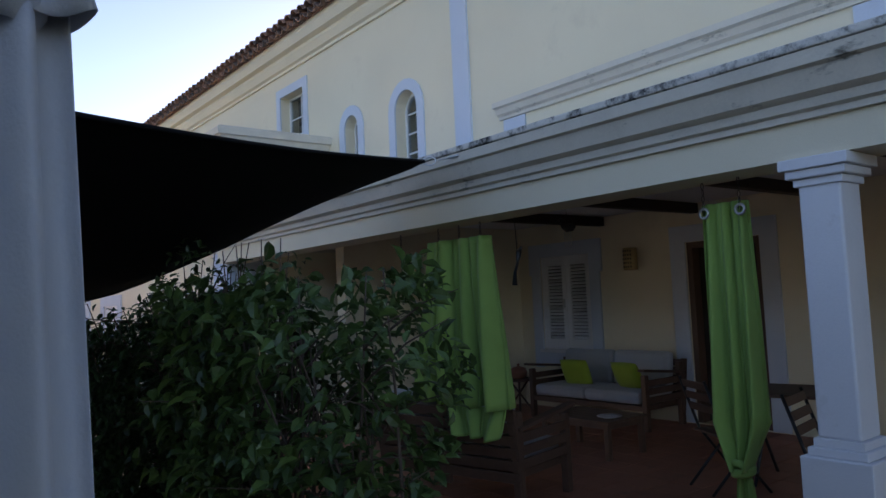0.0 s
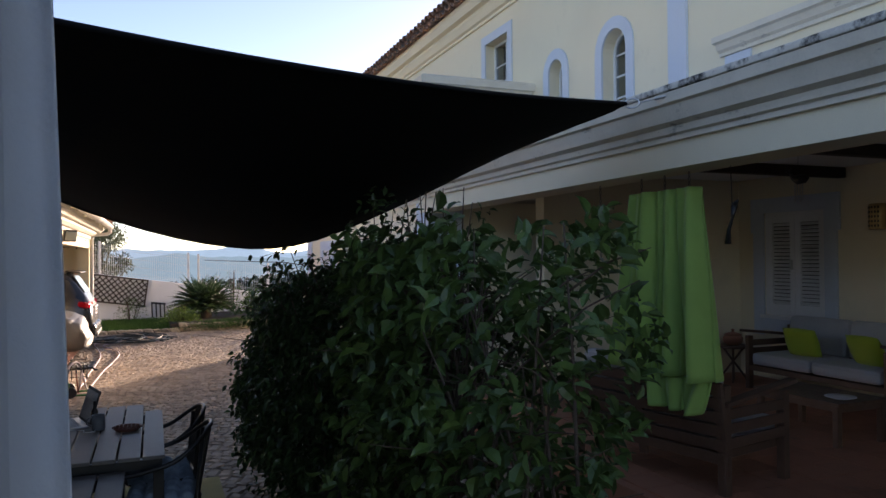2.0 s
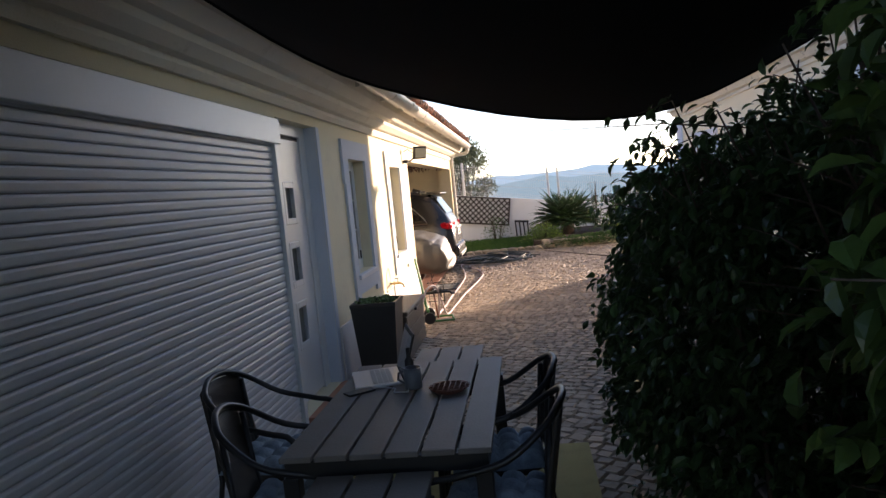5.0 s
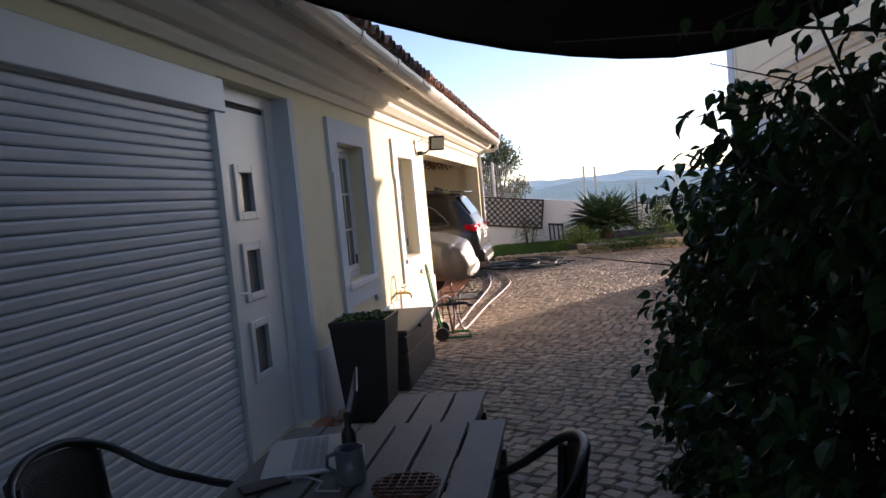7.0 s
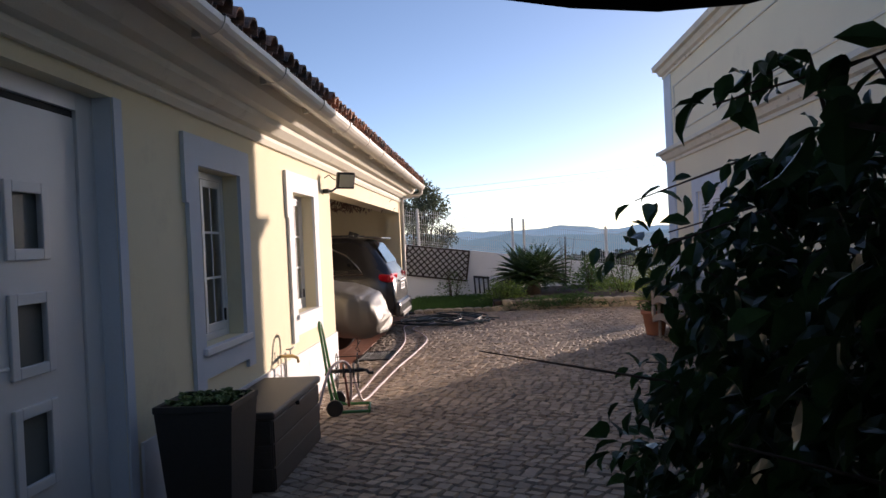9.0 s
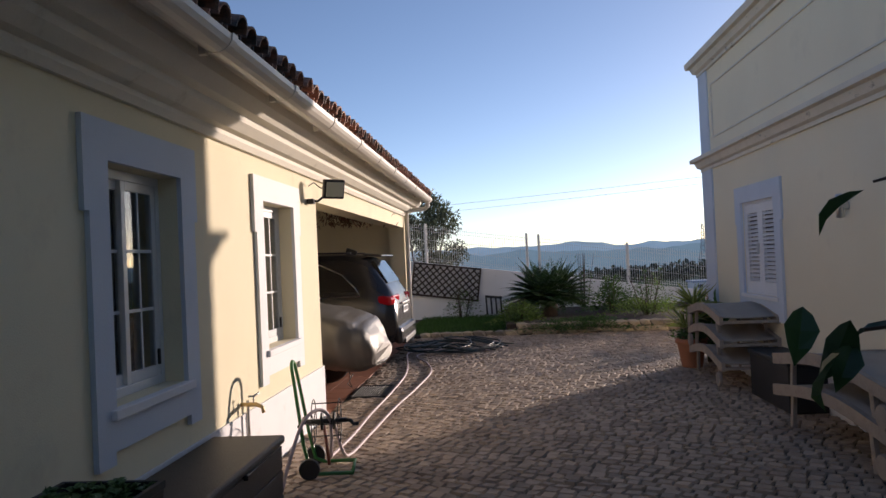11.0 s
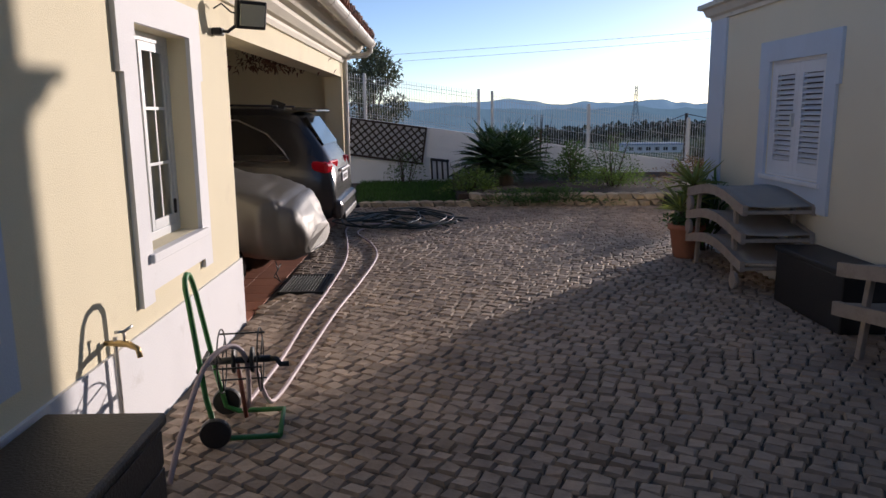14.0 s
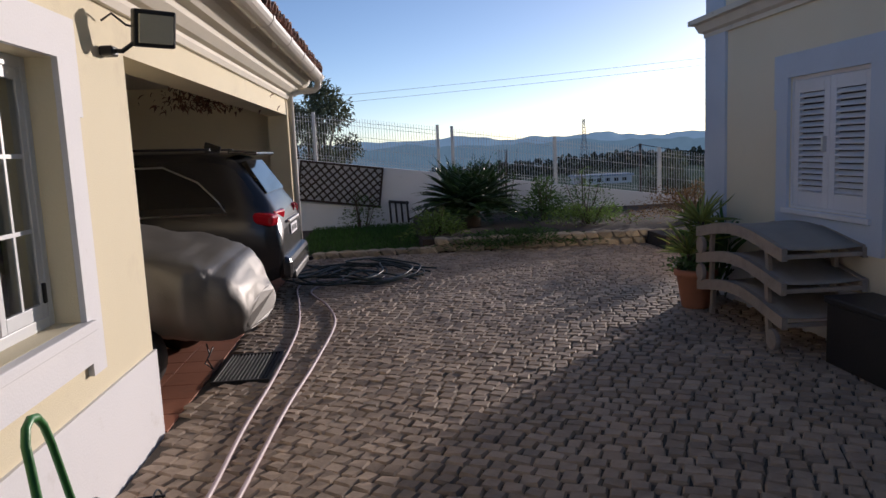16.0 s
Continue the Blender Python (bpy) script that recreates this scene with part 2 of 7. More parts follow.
# ---- the setting: ground ----
bm = bmesh.new()
box(bm, -1.42, 3.4, -4.0, 21.0, -0.2, -0.018)
setting("courtyard_bed", bm, M["joint"], "sandy bed under granite setts", "paving")

# ground beyond, one sheet that falls away to the valley and reaches the horizon
bm = bmesh.new()
rings = []
NG = 48
for r, z in ((0.5, -0.25), (18.6, -0.25), (25, -2.6), (40, -5.5), (70, -9), (160, -26), (500, -60), (1500, -90), (4000, -120)):
    rings.append([bm.verts.new((r * math.cos(2 * math.pi * k / NG), 10 + r * math.sin(2 * math.pi * k / NG), z + (r > 45) * 0.05 * r * noise.noise((k * 0.9, r, 3)))) for k in range(NG)])
bm.faces.new(rings[0])
for a, b in zip(rings, rings[1:]):
    for k in range(NG):
        bm.faces.new((a[k], b[k], b[(k + 1) % NG], a[(k + 1) % NG]))
setting("ground", bm, M["ground"], "dry hillside ground falling to a valley", "ground")

# ---- garage building ----
GX = -1.45
SHUT = (4.2, 8.24, -0.1, 2.30)
DOOR = (8.265, 9.29, 0.06, 2.31)
W1 = (10.30, 11.09, 0.89, 2.07)
W2 = (12.56, 13.39, 0.88, 2.05)
GAR = (14.30, 20.95, -0.2, 2.17)
bm = bmesh.new()
wall_x(bm, GX - 0.28, GX, -4.0, 21.35, -0.2, 2.62, [SHUT, DOOR, W1, W2, GAR])
setting("wall_garage", bm, M["render"], "cream rendered garage wall with openings", "wall")
bm = bmesh.new()
box(bm, -8.0, -7.75, -4.0, 21.35, -0.2, 2.62)
wall_y(bm, 21.05, 21.35, -7.75, GX - 0.28, -0.2, 2.62)
wall_y(bm, -4.0, -3.75, -7.75, GX - 0.28, -0.2, 2.62)
wall_y(bm, 14.1, 14.3, -7.75, GX - 0.28, -0.2, 2.62)
setting("wall_garage_inner", bm, M["render"], "cream rendered inner garage walls", "wall")
bm = bmesh.new()
box(bm, -8.0, GX + 0.02, -4.0, 21.35, 2.62, 2.72)
setting("ceiling_garage", bm, M["cornice_w"], "pale plaster garage ceiling", "ceiling")
bm = bmesh.new()
box(bm, -7.75, GX + 0.03, 14.30, 20.95, -0.19, -0.022)
setting("floor_garage", bm, M["joint"], "screed under the terracotta garage tiles", "floor")
bm = bmesh.new()
for y0, y1 in ((9.42, 10.15), (10.15, 14.30), (20.95, 21.35)):
    box(bm, GX + 0.001, GX + 0.018, y0, y1 - 0.001, -0.15, 0.50 if y0 > 10 else 0.52)
box(bm, GX - 0.28, GX + 0.018, 14.301, 14.315, -0.15, 0.50)
setting("baseboard_garage", bm, M["white"], "white painted plinth along the garage wall", "plinth")

# eave moulding, gutter, roof
bm = bmesh.new()
EAVE = [(0.0, 2.39), (0.03, 2.39), (0.05, 2.43), (0.05, 2.46), (0.10, 2.47), (0.16, 2.52), (0.17, 2.56), (0.24, 2.57), (0.31, 2.64), (0.32, 2.70), (0.36, 2.71), (0.36, 2.75), (0.0, 2.75)]
extrude_profile(bm, EAVE, lambda o, z, s: (GX + 0.002 + o, s, z), -4.0, 21.45)
setting("trim_garage_eave", bm, M["cornice_w"], "stepped cream eave moulding under the gutter", "moulding")


def half_gutter(y0, y1):
    g = thing("gutter", "pale round metal eave gutter with brackets", "gutter")
    bm = bmesh.new()
    for a, b in ((y0, y1),):
        pr = [(0.09 * math.cos(math.pi + k * math.pi / 9), 0.09 * math.sin(math.pi + k * math.pi / 9)) for k in range(10)]
        pr += [(0.082 * c / 0.09, 0.082 * s / 0.09) for c, s in reversed(pr)]
        extrude_profile(bm, pr, lambda o, z, s: (GX + 0.46 + o, s, 2.73 + z), a, b)
    part("trough", bm, M["gutter"], g)
    y = y0 + 0.7
    while y < y1:
        bm = bmesh.new()
        pr = [(0.098 * math.cos(math.pi + k * math.pi / 9), 0.098 * math.sin(math.pi + k * math.pi / 9)) for k in range(10)]
        pr += [(0.09 * c / 0.098, 0.09 * s / 0.098) for c, s in reversed(pr)]
        extrude_profile(bm, pr, lambda o, z, s: (GX + 0.46 + o, s, 2.735 + z), y, y + 0.07)
        box(bm, GX + 0.36, GX + 0.40, y + 0.02, y + 0.05, 2.64, 2.74)
        part("bracket", bm, M["gutter"], g)
        y += 1.15
    bm = bmesh.new()
    tube(bm, [(GX + 0.46, y1 - 0.10, 2.66), (GX + 0.46, y1 - 0.08, 2.58), (GX + 0.40, y1 - 0.09, 2.53), (GX + 0.10, y1 - 0.22, 2.50), (GX + 0.055, y1 - 0.26, 2.44), (GX + 0.055, y1 - 0.28, 1.2), (GX + 0.055, y1 - 0.28, -0.02)], 0.045, 10)
    part("downpipe", bm, M["gutter"], g, "pale round downpipe at the garage corner")
    return g


half_gutter(-3.9, 21.30)

# ---- main house: the upper storey stands forward over the porch ----
HX, UX = 7.4, 4.75
FLOOR_P = 0.30
WIN_U = (10.29, 11.04, 4.40, 5.08)
SHW = (7.34, 8.26, 1.10, 2.40)
PDOOR = (4.93, 5.86, FLOOR_P, 2.41)
ARCH1, ARCH2 = (8.80, 9.14, 3.55, 4.34), (7.50, 7.95, 3.40, 4.36)
UY1 = 17.30
bm = bmesh.new()
wall_x(bm, UX, UX + 0.3, -6.0, UY1, 2.94, 5.85, [WIN_U, ARCH1, ARCH2])
setting("wall_house_upper", bm, M["house"], "cream rendered upper storey wall of the house", "wall")
bm = bmesh.new()
wall_x(bm, HX, HX + 0.3, -6.0, UY1, -0.2, 2.92, [SHW, PDOOR])
setting("wall_house_lower", bm, M["house"], "cream rendered wall at the back of the porch", "wall")
bm = bmesh.new()
box(bm, 11.0, 11.3, -6.0, UY1, -0.2, 5.85)
box(bm, UX + 0.3, 11.0, UY1 - 0.3, UY1, -0.2, 5.85)
box(bm, UX + 0.3, 11.0, -6.0, -5.7, -0.2, 5.85)
setting("wall_house_far", bm, M["house"], "cream rendered far house walls", "wall")
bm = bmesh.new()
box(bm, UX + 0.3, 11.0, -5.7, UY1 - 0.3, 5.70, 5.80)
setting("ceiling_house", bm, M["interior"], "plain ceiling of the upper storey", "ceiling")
# Dark grey plane behind the upper windows, its colour standing for unlit rooms.
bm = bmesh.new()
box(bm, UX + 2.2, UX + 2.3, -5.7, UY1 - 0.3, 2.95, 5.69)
setting("wall_house_room", bm, M["interior"], "dark grey wall standing in for the dim upper rooms", "wall")
bm = bmesh.new()
box(bm, UX - 0.03, UX - 0.001, 6.54, 6.80, 2.96, 5.42)
setting("trim_pilaster", bm, M["bluewhite"], "flat blue white pilaster strip on the house wall", "pilaster")
bm = bmesh.new()
pr = [(0, 5.42), (0.03, 5.42), (0.03, 5.46), (0.07, 5.48), (0.12, 5.58), (0.12, 5.62), (0.20, 5.64), (0.24, 5.74), (0.24, 5.82), (0, 5.82)]
extrude_profile(bm, pr, lambda o, z, s: (UX - 0.002 - o, s, z), -6.0, UY1 + 0.1)
setting("trim_house_eave", bm, M["house"], "cream eave moulding under the main roof", "moulding")
bm = bmesh.new()
pr = [(0, 3.62), (0.03, 3.62), (0.03, 3.65), (0.06, 3.67), (0.08, 3.72), (0.12, 3.73), (0.12, 3.78), (0, 3.80)]
extrude_profile(bm, pr, lambda o, z, s: (UX - 0.002 - o, s, z), -6.0, 6.10)
extrude_profile(bm, [(0, 3.38), (0.04, 3.38), (0.05, 3.43), (0, 3.45)], lambda o, z, s: (UX - 0.002 - o, s, z), 3.1, 5.43)
setting("trim_house_string", bm, M["cornice"], "weathered white string moulding on the house wall", "moulding")
bm = bmesh.new()
box(bm, UX - 0.02, UX - 0.0015, 5.75, 6.05, 2.96, 3.615)
box(bm, UX - 0.02, UX - 0.0015, 2.35, 2.75, 2.96, 3.615)
setting("trim_house_band", bm, M["bluewhite"], "blue white painted strips under the string moulding", "moulding")

# ---- projecting single storey wing ----
PX, PY0, PY1, PZ = 3.3, 9.66, 17.50, 4.17
RSW = (14.88, 15.92, 0.97, 2.03)
bm = bmesh.new()
wall_x(bm, PX, PX + 0.3, PY0, PY1, -0.2, PZ - 0.1, [RSW])
wall_y(bm, PY0, PY0 + 0.3, PX + 0.3, HX, -0.2, PZ - 0.1)
wall_y(bm, PY1 - 0.3, PY1, PX + 0.3, HX, -0.2, PZ - 0.1)
setting("wall_wing", bm, M["house"], "cream rendered wing with a parapet", "wall")
bm = bmesh.new()
box(bm, PX + 0.3, HX, PY0 + 0.3, PY1 - 0.3, 3.2, 3.4)
setting("roof_wing", bm, M["lichen"], "flat roof behind the wing parapet", "roof")


def wing_cornice(name, profile, label):
    bm = bmesh.new()
    rings = []
    for cx, cy, sx, sy in ((HX - 0.002, PY0, 0, -1), (PX, PY0, -1, -1), (PX, PY1, -1, 1), (HX - 0.002, PY1, 0, 1)):
        rings.append([bm.verts.new((cx + sx * (o - 0.001), cy + sy * (o - 0.001), z)) for o, z in profile])
    n = len(profile)
    for a, b in zip(rings, rings[1:]):
        for k in range(n):
            bm.faces.new((a[k], a[(k + 1) % n], b[(k + 1) % n], b[k]))
    bm.faces.new(rings[0][::-1])
    bm.faces.new(rings[-1])
    setting(name, bm, M["cornice"], label, "moulding")


wing_cornice("trim_wing_top", [(0, 3.92), (0.03, 3.92), (0.03, 3.96), (0.07, 3.98), (0.10, 4.05), (0.15, 4.06), (0.16, 4.14), (0.12, 4.17), (-0.28, 4.17), (-0.28, 4.07), (0, 4.07)], "weathered cornice along the wing parapet")
wing_cornice("trim_wing_mid", [(0, 2.58), (0.03, 2.58), (0.03, 2.62), (0.07, 2.64), (0.10, 2.71), (0.15, 2.72), (0.15, 2.77), (0, 2.80)], "weathered middle cornice round the wing")
bm = bmesh.new()
box(bm, PX - 0.025, PX - 0.001, PY1 - 0.45, PY1, 0.3, 2.58)
box(bm, PX - 0.025, PX - 0.001, PY0, PY0 + 0.45, 0.3, 2.58)
box(bm, PX, PX + 0.45, PY0 - 0.025, PY0 - 0.001, 0.3, 2.58)
box(bm, PX - 0.02, PX - 0.001, PY1 - 0.40, PY1, 2.80, 3.92)
box(bm, PX - 0.02, PX - 0.001, PY0, PY0 + 0.40, 2.80, 3.92)
box(bm, PX, PX + 0.40, PY0 - 0.02, PY0 - 0.001, 2.80, 3.92)
setting("trim_wing_corner", bm, M["bluewhite"], "blue white corner pilasters of the wing", "pilaster")
bm = bmesh.new()
for a in ((PY0 + 0.55, PY1 - 0.55, 3.68, 3.70), (PY0 + 0.55, PY1 - 0.55, 2.98, 3.0), (PY1 - 0.57, PY1 - 0.55, 3.0, 3.68), (PY0 + 0.55, PY0 + 0.57, 3.0, 3.68)):
    box(bm, PX - 0.014, PX - 0.001, a[0], a[1], a[2], a[3])
setting("trim_wing_panel", bm, M["cornice"], "thin moulded panel line on the wing parapet", "moulding")
bm = bmesh.new()
box(bm, PX - 0.03, PX - 0.001, PY0, PY1 + 0.02, -0.15, 0.42)
setting("baseboard_wing", bm, M["white"], "white painted plinth along the wing", "plinth")

# ---- porch ----
BX = 3.15
bm = bmesh.new()
box(bm, BX, BX + 0.32, -6.0, PY0 - 0.03, 2.43, 2.78)
setting("wall_porch_beam", bm, M["house"], "cream rendered porch beam on columns", "beam")
bm = bmesh.new()
pr = [(0, 2.60), (0.03, 2.60), (0.03, 2.63), (0.06, 2.64), (0.07, 2.68), (0.12, 2.70), (0.16, 2.79), (0.19, 2.80), (0.20, 2.86), (-0.1, 2.86), (-0.1, 2.78), (0, 2.78)]
extrude_profile(bm, pr, lambda o, z, s: (BX - 0.002 - o, s, z), -6.0, PY0 - 0.16)
setting("trim_porch_cornice", bm, M["cornice"], "moulded porch cornice with dark stains", "moulding")
bm = bmesh.new()
box(bm, BX - 0.215, BX + 0.05, -6.0, PY0 - 0.17, 2.864, 2.905, 0.008)
setting("trim_porch_coping", bm, M["lichen"], "grey lichen covered porch coping", "coping")
bm = bmesh.new()
box(bm, BX + 0.05, HX - 0.001, -6.0, PY0 - 0.03, 2.862, 2.93)
box(bm, HX + 0.3, 11.0, -5.7, UY1 - 0.3, 2.80, 2.93)
setting("ceiling_porch", bm, M["white"], "white plaster porch ceiling between beams", "ceiling")
bm = bmesh.new()
box(bm, BX - 0.1, HX, -6.0, PY0 - 0.001, -0.19, FLOOR_P - 0.014)
setting("floor_porch", bm, M["terra"], "terracotta porch floor one step above the yard", "floor")
bm = bmesh.new()
box(bm, BX + 0.32, HX - 0.001, -6.0, -5.7, FLOOR_P - 0.01, 2.86)
box(bm, 4.4, HX - 0.001, 8.70, 8.9, FLOOR_P - 0.01, 2.86)
setting("wall_porch_side", bm, M["house"], "cream rendered porch end wall", "wall")

# ---- boundary wall ----
bm = bmesh.new()
A, B = Vector((-9.0, 25.4, 0)), Vector((10.0, 25.4, 0))
def wall_top(s):
    return 1.24 - 0.142 * (-9.0 + 19.0 * s)
for i in range(12):
    s0, s1 = i / 12, (i + 1) / 12
    p, q = A.lerp(B, s0), A.lerp(B, s1)
    v = [bm.verts.new((a.x, a.y + o, z)) for a, t in ((p, wall_top(s0)), (q, wall_top(s1))) for o, z in ((0, -1.0), (0, t), (0.2, t), (0.2, -1.0))]
    for k in range(4):
        bm.faces.new((v[k], v[(k + 1) % 4], v[4 + (k + 1) % 4], v[4 + k]))
setting("wall_boundary", bm, M["white"], "white rendered boundary wall sloping down", "wall")

# ---- windows, doors and shutters ----


def recess_window(name, hole, x, depth, label, panes):
    """A white sliding window of two leaves with glazing bars, set back in a wall that faces +x."""
    y0, y1, z0, z1 = hole
    w = thing(name, label, "window", kind="structure")
    xf = x - depth
    bm = bmesh.new()
    for a in ((y0, y0 + 0.045, z0, z1), (y1 - 0.045, y1, z0, z1), (y0 + 0.045, y1 - 0.045, z0, z0 + 0.05), (y0 + 0.045, y1 - 0.045, z1 - 0.05, z1)):
        box(bm, xf - 0.07, xf, a[0], a[1], a[2], a[3], 0.004)
    part("window_frame", bm, M["aluw"], w)
    mid = (y0 + y1) / 2
    for i, (a, b, off) in enumerate(((y0 + 0.045, mid + 0.025, -0.03), (mid - 0.025, y1 - 0.045, -0.005))):
        bm = bmesh.new()
        zz0, zz1 = z0 + 0.05, z1 - 0.05
        for q in ((a, a + 0.045, zz0, zz1), (b - 0.045, b, zz0, zz1), (a + 0.045, b - 0.045, zz0, zz0 + 0.06), (a + 0.045, b - 0.045, zz1 - 0.05, zz1)):
            box(bm, xf - 0.03 + off, xf + off, q[0], q[1], q[2], q[3], 0.003)
        sash = part("sash", bm, M["aluw"], w)
        bm = bmesh.new()
        ym = (a + b) / 2
        box(bm, xf - 0.018 + off, xf - 0.006 + off, ym - 0.009, ym + 0.009, zz0 + 0.06, zz1 - 0.05)
        for k in (1, 2):
            zk = zz0 + 0.06 + (zz1 - zz0 - 0.11) * k / 3
            box(bm, xf - 0.0175 + off, xf - 0.0065 + off, a + 0.045, b - 0.045, zk - 0.009, zk + 0.009)
        part("glazing_bar", bm, M["aluw"], sash)
        bm = bmesh.new()
        box(bm, xf - 0.016 + off, xf - 0.010 + off, a + 0.04, b - 0.04, zz0 + 0.055, zz1 - 0.045)
        p = part("pane", bm, M["glass"], sash)
        bm = bmesh.new()
        box(bm, xf - 0.002 + off, xf + 0.014 + off, b - 0.035, b - 0.015, zz0 + 0.06, zz0 + 0.15, 0.005)
        part("latch", bm, M["black"], sash)
    bm = bmesh.new()
    box(bm, xf, x + 0.055, y0 - 0.05, y1 + 0.05, z0 - 0.05, z0 - 0.001, 0.006)
    part("window_sill", bm, M["white"], w)
    # Dark sheet half a metre behind the panes; its grey paints the room's shade.
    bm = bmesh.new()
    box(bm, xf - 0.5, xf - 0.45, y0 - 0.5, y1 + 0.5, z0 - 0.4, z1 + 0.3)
    part("backing", bm, M["interior"], w, "dark grey sheet standing in for the dim room behind the glass")
    return w


def surround(name, x, hole, m, side=1, ear=0.04):
    """A flat painted border round an opening, wider at its ears."""
    y0, y1, z0, z1 = hole
    o0, o1 = sorted((x + side * 0.001, x + side * 0.028))
    bm = bmesh.new()
    for a in ((y0 - 0.17, y0, z0 - 0.05, z1 - 0.25), (y1, y1 + 0.17, z0 - 0.05, z1 - 0.25),
              (y0 - 0.17 - ear, y0, z1 - 0.25, z1), (y1, y1 + 0.17 + ear, z1 - 0.25, z1),
              (y0 - 0.17 - ear, y1 + 0.17 + ear, z1, z1 + 0.19),
              (y0 - 0.17, y1 + 0.17, z0 - 0.20, z0 - 0.05), (y0 - 0.17, y0 - 0.02, z0 - 0.26, z0 - 0.20), (y1 + 0.02, y1 + 0.17, z0 - 0.26, z0 - 0.20)):
        box(bm, o0, o1, a[0], a[1], a[2], a[3])
    return setting(name, bm, m, "painted plaster window surround with ears", "trim")


recess_window("window_1", W1, GX, 0.11, "white sliding window with glazing bars in the garage wall", 3)
recess_window("window_2", W2, GX, 0.11, "white sliding window with glazing bars beside the floodlight", 3)
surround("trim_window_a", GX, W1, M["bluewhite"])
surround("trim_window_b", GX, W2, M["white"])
surround("trim_window_c", 3.3, RSW, M["bluewhite"], -1)
surround("trim_window_d", HX, SHW, M["bluewhite"], -1)


def louvre_shutter(name, x, hole, label):
    """A closed pair of white louvred shutters in a wall that faces -x."""
    y0, y1, z0, z1 = hole
    w = thing(name, label, "shutter", kind="structure")
    bm = bmesh.new()
    for a in ((y0, y0 + 0.03, z0, z1), (y1 - 0.03, y1, z0, z1), (y0 + 0.03, y1 - 0.03, z1 - 0.03, z1), (y0 + 0.03, y1 - 0.03, z0, z0 + 0.02)):
        box(bm, x + 0.01, x + 0.06, a[0], a[1], a[2], a[3])
    part("window_frame", bm, M["white"], w)
    bm = bmesh.new()
    box(bm, x - 0.05, x + 0.1, y0 - 0.05, y1 + 0.05, z0 - 0.045, z0 - 0.002, 0.006)
    part("window_sill", bm, M["white"], w)
    mid = (y0 + y1) / 2
    for a, b in ((y0 + 0.032, mid - 0.002), (mid + 0.002, y1 - 0.032)):
        za, zb = z0 + 0.022, z1 - 0.032
        bm = bmesh.new()
        for q in ((a, a + 0.075, za, zb), (b - 0.075, b, za, zb), (a + 0.075, b - 0.075, za, za + 0.12), (a + 0.075, b - 0.075, zb - 0.10, zb)):
            box(bm, x + 0.012, x + 0.045, q[0], q[1], q[2], q[3], 0.003)
        leaf = part("shutter_leaf", bm, M["white"], w)
        n = int((zb - za - 0.22) / 0.046)
        step = (zb - za - 0.22) / n
        bm = bmesh.new()
        boxm(bm, pose(0, 0, 0, 0, -38, 0), 0.048, b - a - 0.15, 0.009)
        data = finish("slat", bm, M["white"])
        for k in range(n):
            s = new("slat", data)
            s.parent = leaf
            s.location = (x + 0.028, (a + b) / 2, za + 0.12 + step * (k + 0.5))
        bm = bmesh.new()
        box(bm, x + 0.05, x + 0.054, a + 0.07, b - 0.07, za + 0.1, zb - 0.08)
        part("backing", bm, M["dark_gap"], leaf)
    bm = bmesh.new()
    box(bm, x - 0.02, x + 0.012, mid + 0.03, mid + 0.06, (z0 + z1) / 2 - 0.07, (z0 + z1) / 2 + 0.05, 0.004)
    part("catch", bm, M["chrome"], w)
    return w


louvre_shutter("window_3", 3.3, RSW, "closed white louvred shutters on the wing wall")
louvre_shutter("window_4", HX, SHW, "closed white louvred shutters above the porch sofa")


